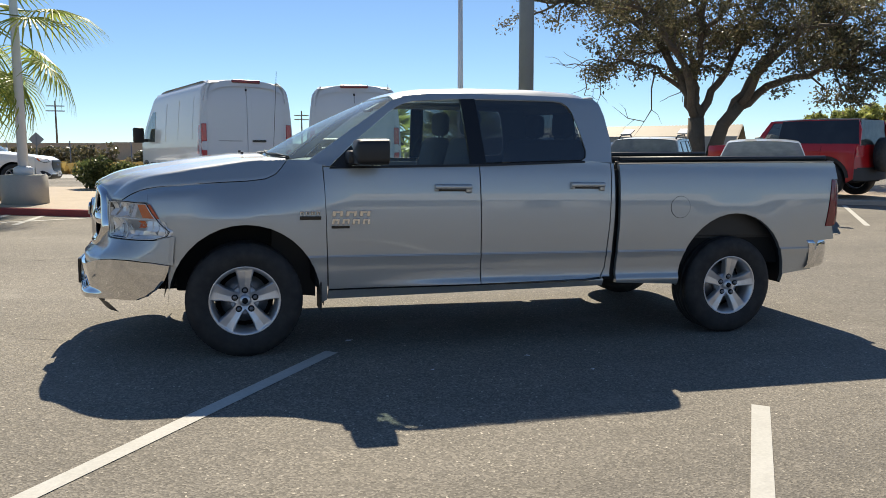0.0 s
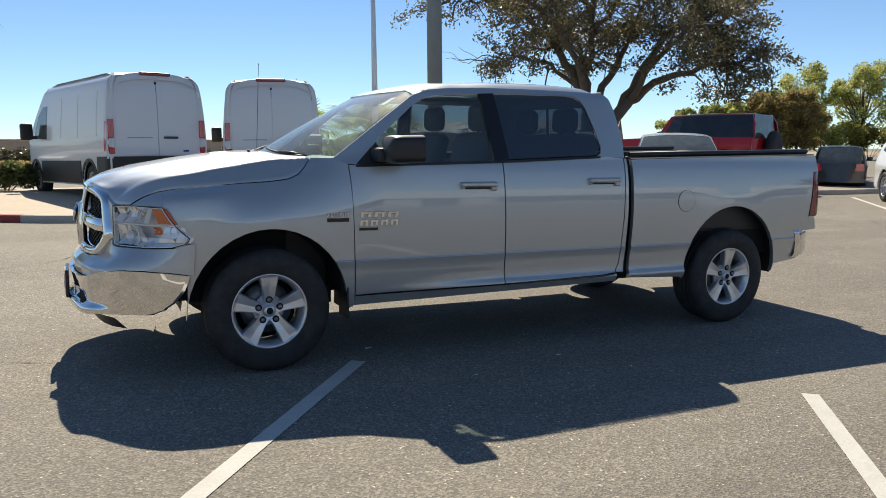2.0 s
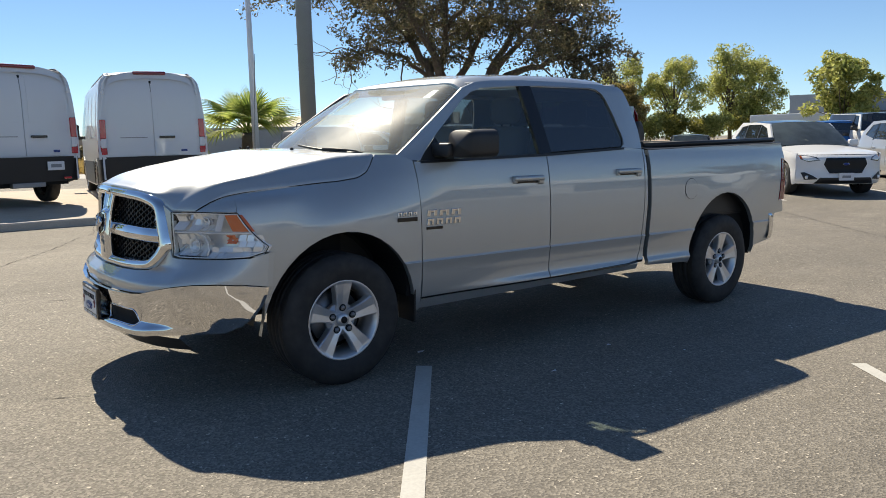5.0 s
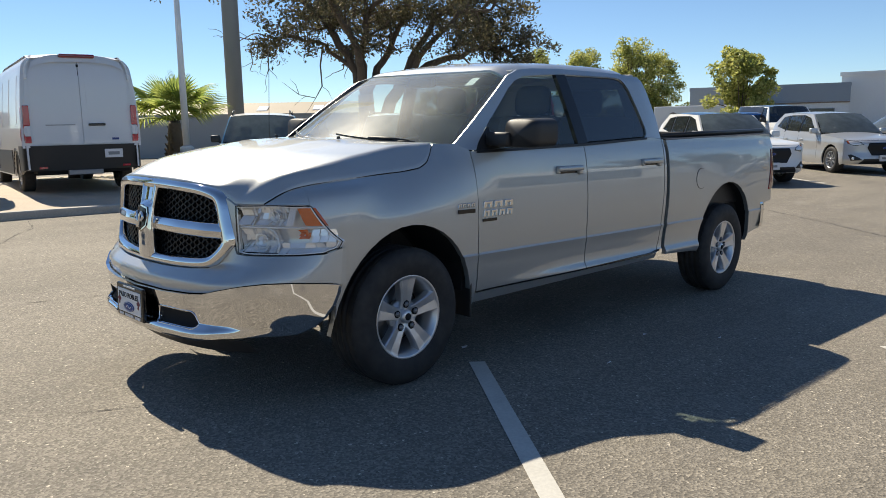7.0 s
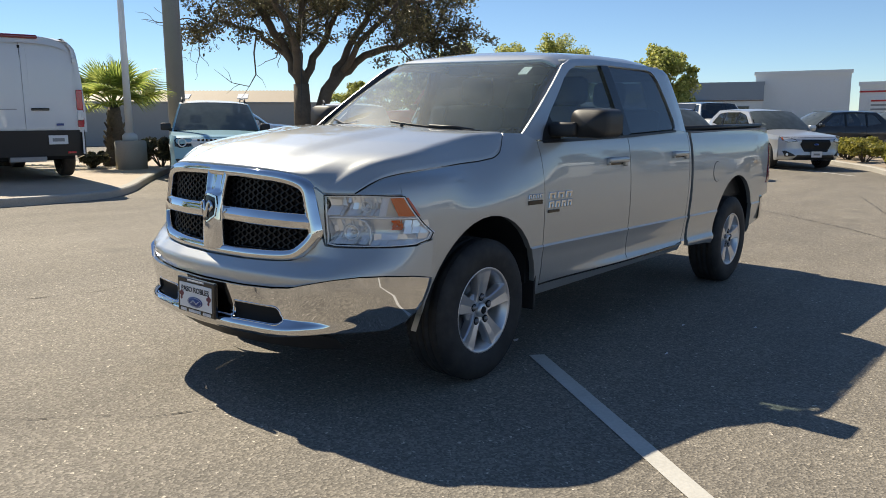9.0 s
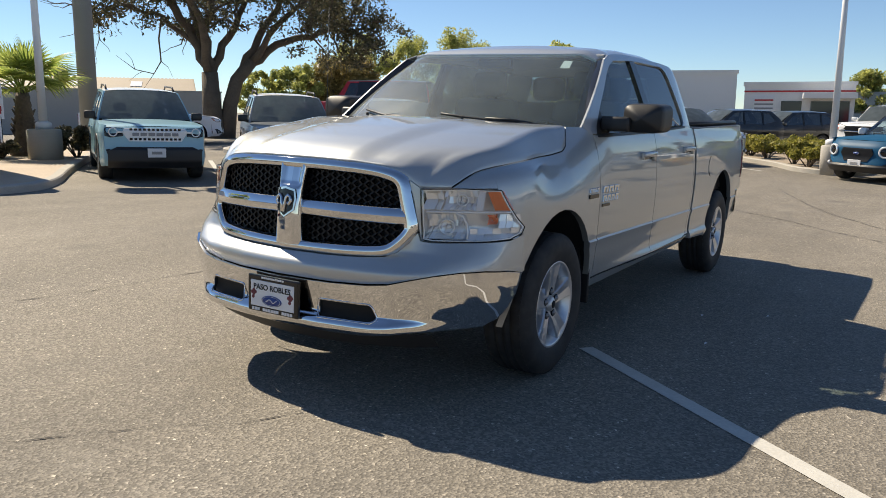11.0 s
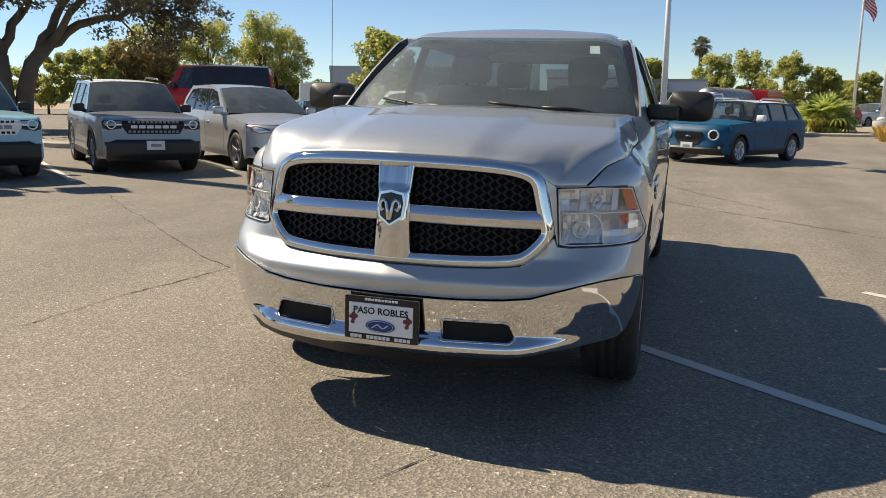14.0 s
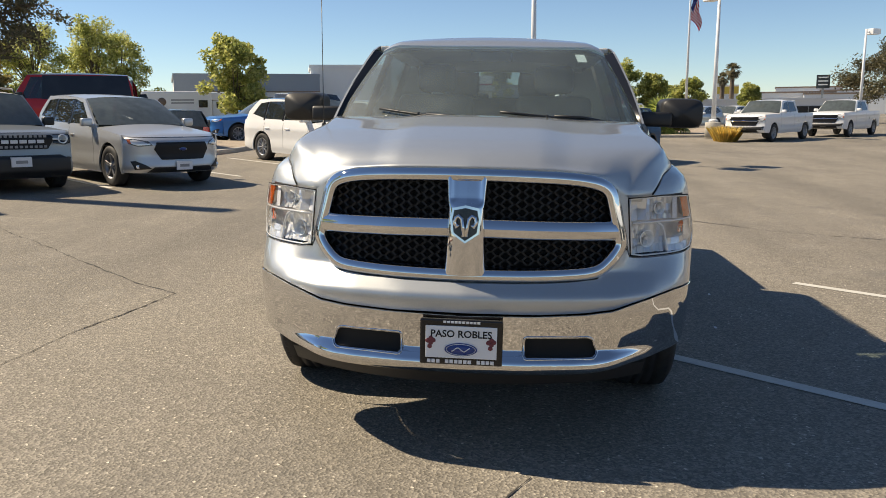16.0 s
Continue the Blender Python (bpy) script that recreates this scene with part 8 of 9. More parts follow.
light_pole(-3.72, 10.45, 5.9, "white twin-head lamp post on square concrete base", 0.55, 0.095, 2, 0.42, APRON_H, -39, True)
light_pole(5.90, 13.10, 5.9, "white twin-head lamp post on concrete base by a palm", 0.62, 0.085, 2, 0.34, APRON_H, -39, True)
light_pole(18.5, -0.55, 6.0, "white twin-head lamp post on round concrete base among shrubs", 0.75, 0.09, 2, 0.26, 0.0, -39)
light_pole(37.9, -10.0, 7.1, "white twin-head lamp post on concrete base", 0.72, 0.12, 2, 0.40, 0.1, 20)
light_pole(53.0, -23.2, 6.6, "white single-head lamp post", 0.7, 0.11, 1, 0.42, 0.0, -60)

sp = thing("sign_pole", pose(8.72, 15.64, gz(8.72, 15.64) + APRON_H), "thick grey-green steel sign pole", "pole")
part("shaft", lathe([(0.225, -0.2), (0.215, 12.0)], 24, "z"), POLE_GREY, sp)
part("footing", lathe([(0.55, -0.1), (0.55, 0.08), (0.5, 0.12)], 24, "z"), CONCRETE, sp)

ss = thing("road_sign", pose(-11.4, 50.6, gz(-11.4, 50.6)), "back of a diamond-shaped road sign on a post", "road sign")
part("post", box(-0.03, 0.03, -0.02, 0.02, -0.1, 2.35, 0.004), POLE_GREY, ss)
part("sign_plate", box(-0.33, 0.33, 0.022, 0.028, -0.33, 0.33, 0.0, pose(0, 0, 2.05, 0, 45, 0)), STEEL, ss)

palm(-4.62, 11.0, 3.6, 3, "fan palm with shaggy brown trunk on the apron", 30, 1.6, gz(-4.5, 11) + APRON_H, 0.30, True)
palm(6.30, 14.45, 1.32, 8, "short green fan palm with stubby trunk on the apron", 21, 1.04, gz(5, 14) + APRON_H, 0.27, low=4, taper=0.5)
palm(4.6, 16.3, 1.5, 9, "low fan palm behind a van", 20, 1.0, gz(4, 17) + APRON_H, 0.22, simple=True)

shrub(-2.6, 15.7, 0.80, 0.78, "dark green rounded shrub beside a van", SHADE_LEAF, 161, gz(-2.6, 15.7) + APRON_H - 0.1, 700)

# ---- oak ----
great_oak(19.5, 22.9, "large spreading oak with dark twisted trunks and thin foliage", 21)

# ---- yellow-green trees along the street ----
LIME = "yellow-green street tree with a loose upright crown"
RUST = "rusty brown street tree with a loose crown"
row = [(59.5, 46.0, 8.6, 3.4, LIME_LEAF), (63.5, 43.0, 8.8, 3.2, LIME_LEAF), (68.4, 40.1, 9.6, 2.6, LIME_LEAF), (71.5, 39.2, 8.8, 2.6, LIME_LEAF), (50.5, 42.0, 5.8, 2.5, BROWN_LEAF), (53.5, 41.5, 5.8, 2.4, BROWN_LEAF), (46.5, 46.5, 4.6, 2.8, LIME_LEAF), (48.8, 44.6, 5.0, 2.8, LIME_LEAF), (56.5, 46.5, 6.4, 3.0, LIME_LEAF),
       (45.0, 17.8, 5.75, 2.05, LIME_LEAF), (83.9, -3.8, 6.6, 2.4, LIME_LEAF), (85.7, -7.4, 7.0, 2.5, LIME_LEAF), (81.4, -10.5, 6.2, 2.3, LIME_LEAF), (81.0, -13.7, 5.0, 1.6, LIME_LEAF), (75, 2.2, 5.6, 1.8, LIME_LEAF), (90.5, -17.0, 4.0, 0.9, LIME_LEAF), (78.3, -16.8, 4.5, 1.7, LIME_LEAF), (77.0, -22.5, 3.8, 1.1, LIME_LEAF)]
for i, (x, y, h, r, lf) in enumerate(row):
    street_tree(x, y, h, r, LIME if lf is LIME_LEAF else RUST, lf, 40 + i if i != 9 else 77)
for i, (x, y) in enumerate(((54.5, 43.5), (58.0, 42.5), (61.0, 40.5), (64.0, 39.0), (67.0, 37.2), (70.5, 36.0))):
    shrub(x, y, 2.0, 2.8, "tall leafy bush below the street trees", LIME_LEAF if i % 2 else SHRUB_LEAF, 500 + i, None, 420, 0.12)
for i, (x, y, k) in enumerate(((70, -33.0, 1.0), (76, -38.5, 1.15), (70, -41.0, 1.0))):
    tree(x, y, "dark spreading oak at the lot's edge", OAK_LEAF, 70 + i, [(-0.3, 0.1, 1.0, 3.6 * k, 0.35), (0.35, -0.1, 1.0, 3.4 * k, 0.3)], 3, 120, 0.10, 0.95 * k, name="oak_tree", bare=0.1, spread=0.9, rise=0.15)
for i, (x, y, h, s) in enumerate(((96.0, -2.4, 8.1, 0.9), (91.2, -23.2, 4.7, 0.62), (92.9, -24.7, 5.7, 0.74), (42.0, -8.1, 0.75, 1.25))):
    palm(x, y, h, 90 + i, "tall fan palm far off" if h > 2 else "low spiky palm in a bed", 40, s, None, 0.3 if h > 2 else 0.25, h > 2, "distant palms" if h > 2 else "", simple=True, leaf=OAK_LEAF if h > 2 else None)

# ---- planted beds ----
bed1 = rounded([(18.0, -1.3), (18.6, 0.3), (20.6, 1.1), (22.3, 2.5), (24.4, 3.4), (27.0, 2.6), (27.0, 0.0), (22.0, -1.6)], 3)
raised_bed("shrub_bed", bed1, 0.13, GRAVEL, CONCRETE, "concrete kerb round a shrub bed")
for i, (x, y, r, h) in enumerate(((19.2, 0.05, 0.45, 0.75), (20.2, 0.55, 0.5, 0.85), (21.2, 0.2, 0.5, 0.8), (22.3, 1.6, 0.6, 0.95), (23.4, 2.3, 0.6, 0.9), (24.6, 2.7, 0.6, 0.85), (22.8, 0.3, 0.6, 0.9), (24.8, 1.2, 0.6, 0.9), (25.8, 2.1, 0.5, 0.8), (19.6, -0.8, 0.4, 0.6))):
    shrub(x, y, r * 0.85, h * 0.72, "yellow-green leafy shrub in a kerbed bed", SHRUB_LEAF, 100 + i, gz(x, y) + 0.12)
bed2 = rounded([(14.2, 9.6), (16.8, 8.2), (22.0, 8.3), (24.0, 9.6), (22.5, 14.5), (13.5, 15.5), (10.5, 13.2)], 3)
raised_bed("kerbed_strip", bed2, 0.12, GRAVEL, CONCRETE, "concrete kerb round an earth strip")
bed3 = rounded([(38.5, -6.2), (39.0, -8.6), (39.0, -10.2), (42.0, -12.5), (52, -14.0), (58, -10), (48, -5), (41, -4.6)], 3)
raised_bed("far_bed", bed3, 0.13, GRAVEL, CONCRETE, "concrete kerb round a planted bed")
for i, (x, y, r, h) in enumerate(((40.6, -7.6, 0.6, 0.6), (41.4, -8.6, 0.7, 0.6), (42.8, -8.8, 0.7, 0.65), (43.4, -7.8, 0.7, 0.6), (47.5, -8.4, 0.9, 0.9), (49.5, -9.0, 0.9, 0.9), (51.5, -9.8, 0.9, 0.9), (53.0, -10.8, 0.9, 0.9), (5.4, 13.9, 0.28, 0.3), (6.72, 13.25, 0.42, 0.6), (7.35, 12.95, 0.38, 0.5))):
    shrub(x, y, r, h, "low green shrub in a bed", SHRUB_LEAF if i < 8 else OAK_LEAF, 130 + i, gz(x, y) + 0.12)
for i, (x, y) in enumerate(((33.6, -9.6), (34.1, -9.95), (34.3, -9.55))):
    rng2 = np.random.default_rng(300 + i)
    t = thing("ornamental_grass", pose(x, y, gz(x, y) - 0.02), "golden dry ornamental grass clump", "grass", "golden grasses")
    bm = bmesh.new()
    for k in range(420):
        a, q = rng2.random() * 6.28, rng2.random() ** 0.5
        b = Vector((0.30 * q * math.cos(a), 0.30 * q * math.sin(a), 0))
        d = Vector((math.cos(a) * 0.5 * q, math.sin(a) * 0.5 * q, 1)).normalized()
        s = Vector((-math.sin(a), math.cos(a), 0)) * 0.02
        v = [bm.verts.new(p) for p in (b - s, b + s, b + d * 0.42 + s * 0.7, b + d * (0.60 + 0.25 * rng2.random()) + Vector((math.cos(a), math.sin(a), 0)) * 0.1 * q)]
        bm.faces.new(v)
    part("blades", bm, GOLD_GRASS, t)

# ---- beyond the apron: road, dry field, fence ----
def patch(name, x0, x1, y0, y1, mat, lift, label, category):
    bm = bmesh.new()
    xs, ys = np.linspace(x0, x1, 24), np.linspace(y0, y1, 24)
    vs = [[bm.verts.new((x, y, gz(x, y) + lift)) for y in ys] for x in xs]
    for i in range(23):
        for j in range(23):
            bm.faces.new((vs[i][j], vs[i + 1][j], vs[i + 1][j + 1], vs[i][j + 1]))
    return tagged(mesh_object(name, bm, mat), label, category, kind="structure")


patch("dry_field", -90, 26, 38, 140, EARTH, 0.02, "dry brown field of earth and grass", "field")
patch("road_verge", -60, 9.0, 30.5, 38, CONCRETE, 0.006, "pale concrete road beyond the apron", "road")
patch("far_verge", 26, 200, 70, 160, EARTH, 0.02, "dry earth far beyond the street", "field")
rng = np.random.default_rng(77)
bm = bmesh.new()
n = 9000
gx_, gy_ = rng.uniform(-40, 26, n), 38.5 + 50 * rng.random(n) ** 1.8
vs, fs = [], []
for i in range(n):
    a, h, w_ = rng.random() * 6.28, 0.25 + 0.45 * rng.random(), 0.05 + 0.06 * rng.random()
    x, y = gx_[i], gy_[i]
    z = gz(x, y)
    c, s = math.cos(a) * w_, math.sin(a) * w_
    k = len(vs)
    vs += [(x - c, y - s, z), (x + c, y + s, z), (x + c * 2.6 + 0.05, y + s * 2.4, z + h), (x - c * 2.6, y - s * 2.2, z + h * 0.9)]
    fs.append((k, k + 1, k + 2, k + 3))
bm.free()
me = bpy.data.meshes.new("field_grass")
me.from_pydata(vs, [], fs)
me.materials.append(DRY_GRASS)
tagged(new("field_grass", me), "dry golden grass tufts over the field", "grass", kind="stuff")
for i in range(26):
    x, y = -34 + 2.4 * i + rng.normal() * 0.8, 47 + 8 * rng.random()
    shrub(x, y, 1.0 + 0.6 * rng.random(), 1.1 + 0.7 * rng.random(), "dusty green bush in the dry field", OAK_LEAF, 400 + i, None, 120, 0.14)

fence = thing("field_fence", pose(0, 0, 0), "wire fence with thin posts along the field", "fence")
for i in range(22):
    x = -40 + 3.2 * i
    bm = bmesh.new()
    tube(bm, [(x, 42, gz(x, 42) - 0.1), (x, 42, gz(x, 42) + 1.8)], 0.035, 6)
    part("fence_post", bm, STEEL, fence)
for z in (0.5, 1.0, 1.7):
    bm = bmesh.new()
    tube(bm, [(-40, 42, gz(-40, 42) + z), (27.2, 42, gz(27, 42) + z)], 0.008, 4)
    part("fence_wire", bm, STEEL, fence)

for i, (x, y) in enumerate(((-22, 118), (-3, 125), (14, 130))):
    p = thing("utility_pole", pose(x, y, gz(x, y)), "wooden utility pole with cross arms far off", "utility pole", "utility poles")
    part("pole", lathe([(0.16, -0.2), (0.10, 9.0)], 8, "z"), BARK, p)
    for z in (8.2, 7.5):
        part("cross_arm", box(-1.2, 1.2, -0.06, 0.06, z, z + 0.14), BARK, p)
# ---- buildings ----
BEIGE_ROOF = mottled("metal_roof", (0.36, 0.29, 0.20), (0.42, 0.34, 0.24), 0.3, 0.6, 0.0)
BROWN_WALL = mottled("brown_wall", (0.22, 0.16, 0.12), (0.27, 0.2, 0.15), 0.4)
GREY_WALL = mottled("grey_wall", (0.36, 0.37, 0.37), (0.42, 0.42, 0.41), 0.3)
PALE_WALL = mottled("pale_wall", (0.74, 0.74, 0.72), (0.8, 0.8, 0.78), 0.25)
BLUE_GREY = mottled("blue_grey_wall", (0.52, 0.57, 0.61), (0.58, 0.62, 0.66), 0.25)
SLATE_BAND = mottled("slate_cladding", (0.26, 0.30, 0.34), (0.31, 0.35, 0.39), 0.25)
RED_BAND = material("red_band", (0.5, 0.03, 0.03), 0.4)
WINDOW = material("dark_window", (0.03, 0.035, 0.04), 0.08)


def building(name, m, label, w, d, h, wall, roof_mat, windows=(), doors=(), parapet=0.25):
    b = thing(name, m, label, "building")
    part("wall", box(0, w, 0, d, -0.5, h), wall, b)
    bm = bmesh.new()
    for (x0, x1, y0, y1) in ((-0.1, w + 0.1, -0.1, 0.25), (-0.1, w + 0.1, d - 0.25, d + 0.1), (-0.1, 0.25, 0.25, d - 0.25), (w - 0.25, w + 0.1, 0.25, d - 0.25)):
        add_box(bm, x0, x1, y0, y1, h, h + parapet)
    part("parapet", bm, roof_mat, b)
    part("roof", box(0.25, w - 0.25, 0.25, d - 0.25, h, h + 0.05), roof_mat, b)
    for (x0, x1, z0, z1) in windows:
        wn_ = part("window", box(x0, x1, -0.06, 0.02, z0, z1, 0.01), POLE_GREY, b)
        nn = max(1, int((x1 - x0) / 1.5))
        for i in range(nn):
            a, c = lerp(x0, x1, i / nn) + 0.05, lerp(x0, x1, (i + 1) / nn) - 0.05
            part("pane", box(a, c, -0.072, -0.055, z0 + 0.06, z1 - 0.06), WINDOW, wn_)
    for (x0, x1, z1) in doors:
        part("door", box(x0, x1, -0.07, 0.02, 0, z1, 0.01), WINDOW, b)
    return b


def face_to(x, y, tx, ty):
    """A pose whose -y side looks from (x, y) at (tx, ty)."""
    a = math.atan2(ty - y, tx - x)
    return pose(x, y, gz(x, y), 0, 0, math.degrees(a) + 90)


# metal-roofed shed
shed = building("metal_shed", face_to(19.5, 49.5, -3, -4) @ Matrix.Translation((17.6, -0.7, 0)) @ pose(0, 0, 0, 0, 0, -17) @ Matrix.Translation((-17.6, 0.7, 0)), "long beige shed with ribbed metal roof", 17, 14, 1.95, BROWN_WALL, BEIGE_ROOF)
def shed_roof(u, v):
    x = lerp(-0.6, 17.6, u)
    return (x, lerp(-0.7, 7.0, v), 2.05 + 1.6 * v + 0.035 * (round(u * 130) % 2))


part("ribbed_roof", grid(shed_roof, 130, 2), BEIGE_ROOF, shed)
part("roof_back", grid(lambda u, v: (lerp(-0.6, 17.6, u), lerp(7.0, 14.7, v), 3.65 - 1.6 * v), 4, 2), BEIGE_ROOF, shed)
part("fascia", box(-0.6, 17.6, -0.75, -0.66, 1.75, 2.10), BROWN_WALL, shed)
sg = part("sign_board", box(6.6, 9.6, -0.80, -0.75, 1.72, 2.12, 0.01), PLATE_WHITE, shed, "white sign board")
part("sign_bar", box(6.85, 9.35, -0.815, -0.80, 1.84, 2.00), DARK_PAINT, sg)
for x_ in (4.5, 8.6, 13.0):
    part("skylight", box(x_, x_ + 0.8, -1.0, 1.0, -0.02, 0.03, 0.0, pose(0, 4.2, 3.11, math.degrees(math.atan(1.6 / 7.7)), 0, 0)), PLATE_WHITE, shed)
wall = thing("screen_wall", face_to(13.0, 36.0, -3, -4), "plain grey screen wall in front of a shed", "wall", kind="structure")
part("wall_run", box(0, 15, 0, 0.2, -0.3, 2.1, 0.02), GREY_WALL, wall)
part("coping", box(-0.03, 15.03, -0.03, 0.23, 2.1, 2.18), GREY_WALL, wall)

# showroom far off
wing = building("showroom_wing", face_to(52.8, 25.3, -4, -1), "long pale grey commercial building with dark windows", 10.7, 14, 3.5, PALE_WALL, SLATE_BAND, [(1, 3.6, 0.9, 2.0), (6.2, 9.8, 0.9, 2.0)], [(4.2, 5.4, 2.1)])
part("upper_band", box(-0.06, 10.76, -0.09, 0.0, 2.45, 3.5), SLATE_BAND, wing, "slate-grey upper cladding")
part("stripe", box(-0.06, 10.76, -0.11, -0.09, 2.36, 2.44), BROWN_WALL, wing)
part("awning", box(2.6, 6.6, -0.9, 0.0, 2.08, 2.32, 0.02), BLUE_GREY, wing)
sh = building("showroom", face_to(58.0, 16.4, -4, -1), "white showroom block with plain tall walls", 6.4, 8, 4.25, PALE_WALL, PALE_WALL)
sw = building("low_showroom", face_to(59.6, 9.6, -4, -1), "low white showroom wing with red stripe", 7.5, 14, 3.45, PALE_WALL, PALE_WALL, [(4.6, 7.2, 0.3, 2.3)], [(2.6, 4.0, 2.3)])
part("red_stripe", box(-0.02, 7.52, -0.05, 0.0, 2.95, 3.07), RED_BAND, sw)
part("canopy", box(4, 7.5, -1.8, 0, 2.45, 2.85, 0.03), PALE_WALL, sw)
part("sign_board", box(0.6, 2.2, -0.12, 0, 1.5, 2.6, 0.02), PALE_WALL, sw)
for i in range(3):
    part("sign_bar", box(0.75, 2.05, -0.135, -0.12, 2.3 - 0.3 * i, 2.42 - 0.3 * i), RED_BAND if i == 0 else GREY_TRIM, sw)
building("grey_block", face_to(74.0, 4.2, -4, -1), "blue-grey industrial block with banded wall", 7, 14, 3.2, BLUE_GREY, GREY_WALL, [(1, 6, 1.6, 2.0)], [(2, 4, 2.2)])
building("grey_block", face_to(92.0, -14.0, -4, -1), "low grey building behind trees", 22, 12, 2.1, PALE_WALL, PALE_WALL, [(2, 20, 0.7, 1.5)])
building("far_house", pose(-15, 122, gz(-15, 122), 0, 0, 0), "low tan house beyond the field", 11, 9, 3.0, PAVER, BROWN_WALL)
building("boundary_wall", pose(-60, 96, gz(-60, 96), 0, 0, 0), "long tan boundary wall beyond the field", 95, 0.6, 2.4, PAVER, PAVER)
cs = building("yellow_shop", face_to(112.5, -27.6, -4, -1), "small yellow roadside shop far off", 2.8, 4, 4.2, PALE_WALL, PALE_WALL, [(0.6, 2.2, 0.8, 2.2)])
part("yellow_fascia", box(-0.1, 2.9, -0.15, 0, 3.2, 4.2), material("yellow_fascia", (0.6, 0.42, 0.06), 0.5), cs)
for i, (x, y) in enumerate(((132, -46), (142, -42), (150, -55), (138, -62), (160, -50))):
    building("far_house", face_to(x, y, -4, -1), "pale house on far rising ground", 12, 8, 3.2 + i * 0.4, PALE_WALL, BROWN_WALL, [(2, 4, 1, 2.2), (7, 9, 1, 2.2)])
HILL = mottled("dry_hill", (0.42, 0.36, 0.24), (0.30, 0.30, 0.20), 0.03, 0.95, 0.0)
def hill(u, v):
    y = lerp(-230, 30, u)
    top = 6.4 + 1.6 * math.sin(u * 7.0) + 0.8 * math.sin(u * 17.0 + 1.0)
    return (lerp(235, 330, v), y, gz(235, y) - 0.5 + top * math.sin(math.pi * 0.5 * v) * sstep(1.0, 0.8, u))


tagged(part("backdrop_hill", grid(hill, 60, 8), HILL, None), "low dry hill beyond the town", "hill", kind="structure")
bd = thing("roadside_sign", face_to(90, -33.9, -4, -1), "dark roadside sign board on a post", "sign")
part("board", box(-0.7, 0.7, -0.1, 0.1, 3.4, 4.9, 0.03), DARK_PAINT, bd)
for i in range(3):
    part("sign_bar", box(-0.5, 0.5, -0.13, -0.1, 4.55 - 0.4 * i, 4.68 - 0.4 * i), PLATE_WHITE, bd)
part("post", box(-0.12, 0.12, -0.1, 0.1, -0.2, 3.4), POLE_GREY, bd)

# flag
fp = thing("flag_pole", pose(45.5, -10.1, gz(45, -10)), "white flag pole with a hanging striped flag", "flag pole")
part("pole", lathe([(0.09, -0.1), (0.05, 8.4), (0.0, 8.5)], 10, "z"), POLE_WHITE, fp)
part("finial", lathe([(0.001, 8.45), (0.09, 8.53), (0.09, 8.6), (0.001, 8.68)], 10, "z"), ALLOY, fp)
FLAG_RED, FLAG_WHITE, FLAG_BLUE = material("flag_red", (0.45, 0.02, 0.03), 0.8), material("flag_white", (0.7, 0.7, 0.7), 0.8), material("flag_blue", (0.02, 0.03, 0.15), 0.8)
def flag_cloth(u, v):
    """Hanging in folds from the top of the pole."""
    return Vector((0.05 * math.sin(9 * u + 3 * v), -0.06 - 0.55 * u - 0.10 * math.sin(6 * v + 4 * u), 8.2 - 1.5 * v - 0.75 * u))


cloth = part("flag", grid(lambda u, v: flag_cloth(u * 0.02, v), 1, 4), FLAG_WHITE, fp)
for i in range(13):
    part("stripe", grid(lambda u, v: flag_cloth(u if i > 6 else lerp(0.42, 1, u), lerp(i / 13, (i + 1) / 13, v)), 10, 2), FLAG_RED if i % 2 == 0 else FLAG_WHITE, cloth)
part("canton", grid(lambda u, v: flag_cloth(u * 0.42, v * 7 / 13), 6, 6), FLAG_BLUE, cloth)

# ---- plain building added out of view behind the camera, for reflections ----
back = building("reflected_building", pose(56, -31, gz(30, -31), 0, 0, 180), "long grey building added out of view for reflections", 84, 10, 3.0, GREY_WALL, PALE_WALL, [(4, 22, 0.4, 2.1), (26, 38, 0.4, 2.1), (44, 60, 0.4, 2.1), (66, 80, 0.4, 2.1)], [(40, 42, 2.1)])
part("fascia", box(0, 84, -0.3, 0, 2.3, 2.95), BLUE_GREY, back)

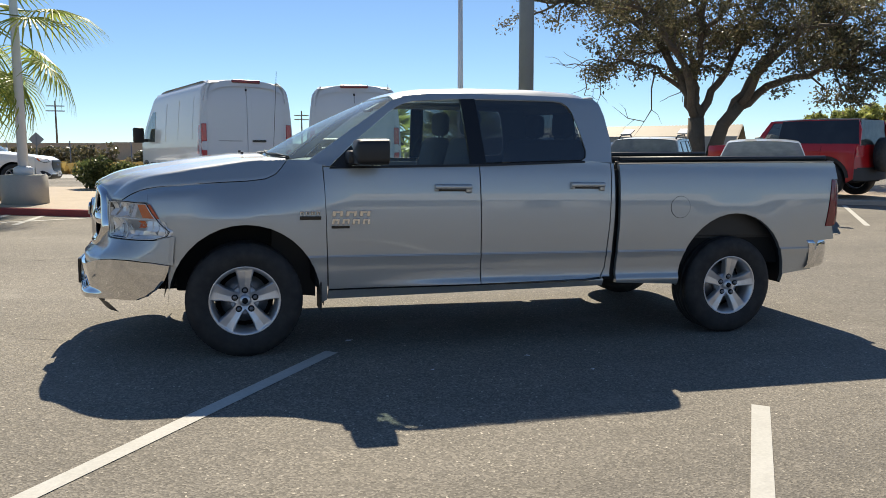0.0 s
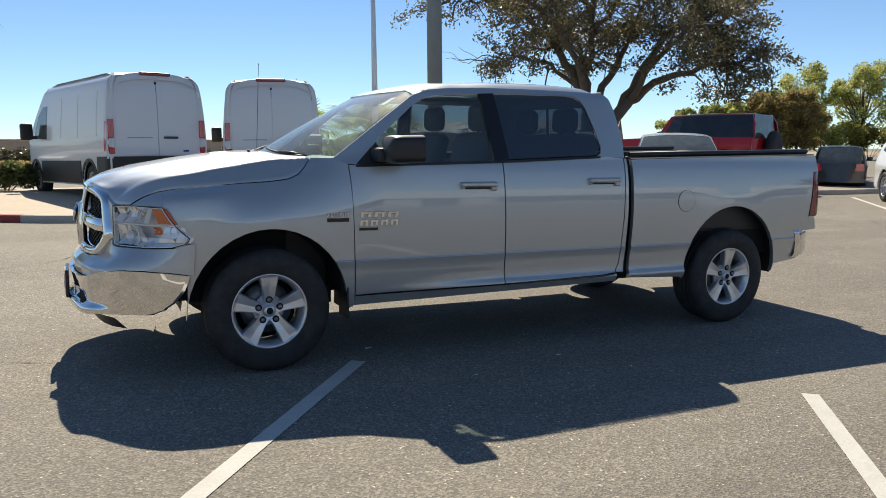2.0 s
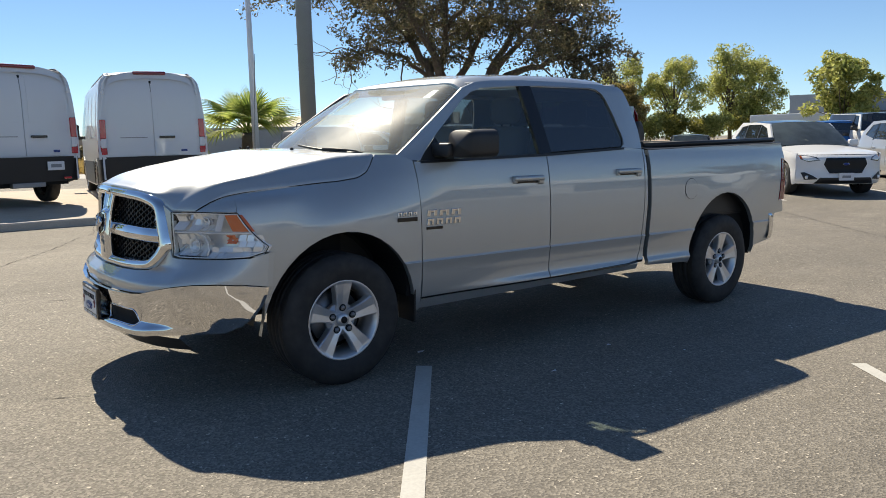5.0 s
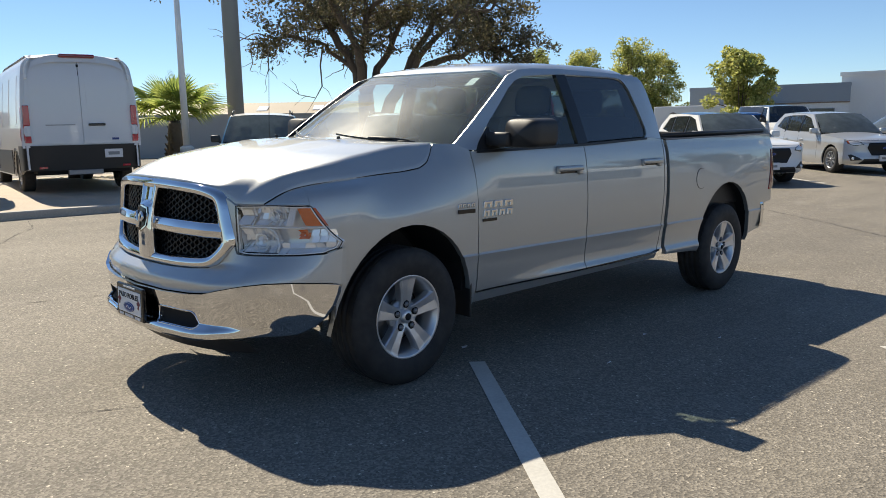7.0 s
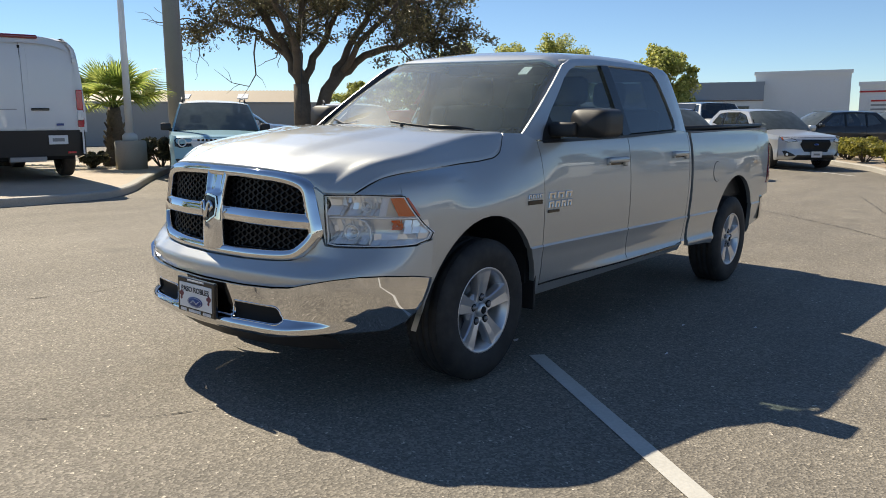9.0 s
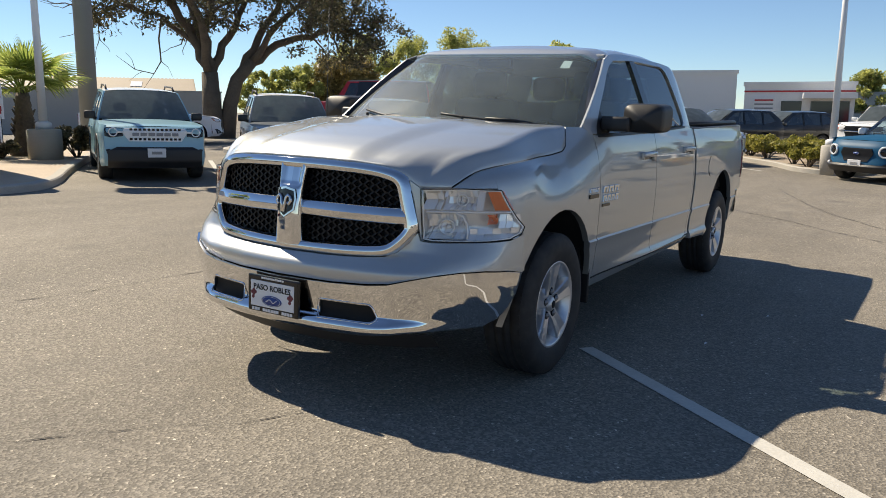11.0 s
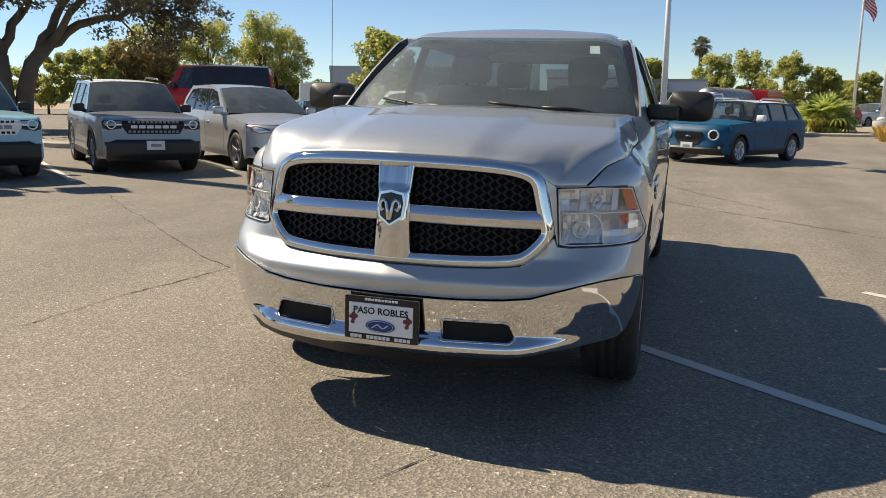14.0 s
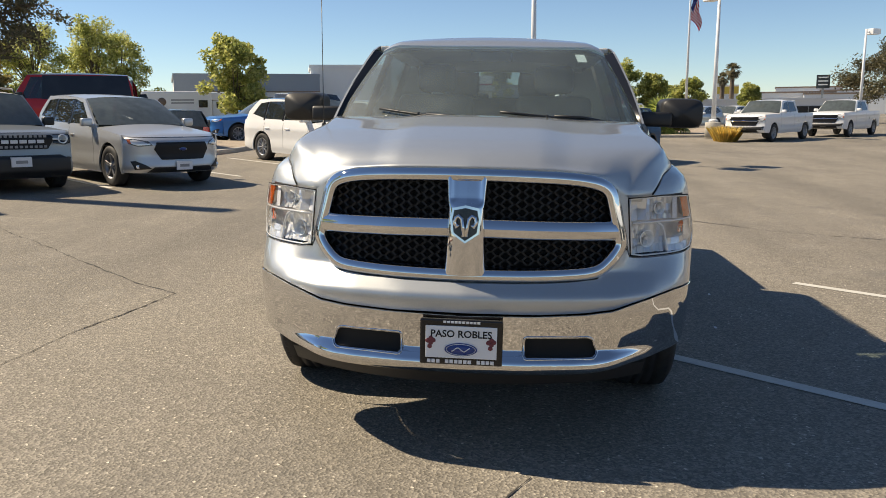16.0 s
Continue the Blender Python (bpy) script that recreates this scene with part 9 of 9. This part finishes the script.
# ---- white box camper beyond the parked row ----
cp = thing("camper_van", face_to(47.7, 25.4, -4, -1), "white box camper van with round brown mark", "camper")
part("box_body", box(0, 4.6, 0, 2.1, 0.55, 2.35, 0.08), WHITE_PAINT, cp)
part("cab_over", box(4.4, 5.6, 0.05, 2.05, 1.75, 2.30, 0.10), WHITE_PAINT, cp)
part("cab", box(4.6, 6.3, 0.1, 2.0, 0.55, 1.75, 0.15), WHITE_PAINT, cp)
part("cab_window", box(4.9, 5.7, 0.085, 0.12, 1.20, 1.62, 0.03), GLOSS_BLACK, cp)
part("round_mark", lathe([(0.28, 0.0), (0.28, -0.012), (0.001, -0.014)], 24, "y", None, (1.3, 0.0, 1.65)), BROWN_WALL, cp)
for z_ in (1.72, 1.52):
    part("lettering_bar", box(1.9, 3.4, -0.012, 0.0, z_, z_ + 0.09), GREY_TRIM, cp)
part("side_window", box(3.7, 4.3, -0.014, 0.0, 1.25, 1.75, 0.02), GLOSS_BLACK, cp)
part("skirt", box(0.05, 4.55, 0.02, 2.08, 0.35, 0.56), GREY_TRIM, cp)
for x_ in (1.0, 5.3):
    for y_, r_ in ((0.2, 0), (1.9, 180)):
        wheel(cp, pose(x_, y_, 0.36, 0, 0, r_), 0.36, 0.23, 0.22, 8, WHEEL_GREY, "road_wheel", False)
# ---- the lot ----
def ground_sheet():
    xs = [-400, -200, -100, -60, -40] + [float(v) for v in np.arange(-30, 60.1, 2.0)] + [80, 110, 150, 220, 400, 900]
    ys = [-900, -400, -200, -100, -60, -40] + [float(v) for v in np.arange(-30, 60.1, 2.0)] + [80, 110, 150, 220, 400, 900]
    bm = bmesh.new()
    vs = [[bm.verts.new((x, y, gz(x, y))) for y in ys] for x in xs]
    for i in range(len(xs) - 1):
        for j in range(len(ys) - 1):
            f = bm.faces.new((vs[i][j], vs[i + 1][j], vs[i + 1][j + 1], vs[i][j + 1]))
            f.smooth = True
    return mesh_object("ground", bm, ASPHALT)


tagged(ground_sheet(), "worn grey asphalt parking lot", "ground", kind="structure")
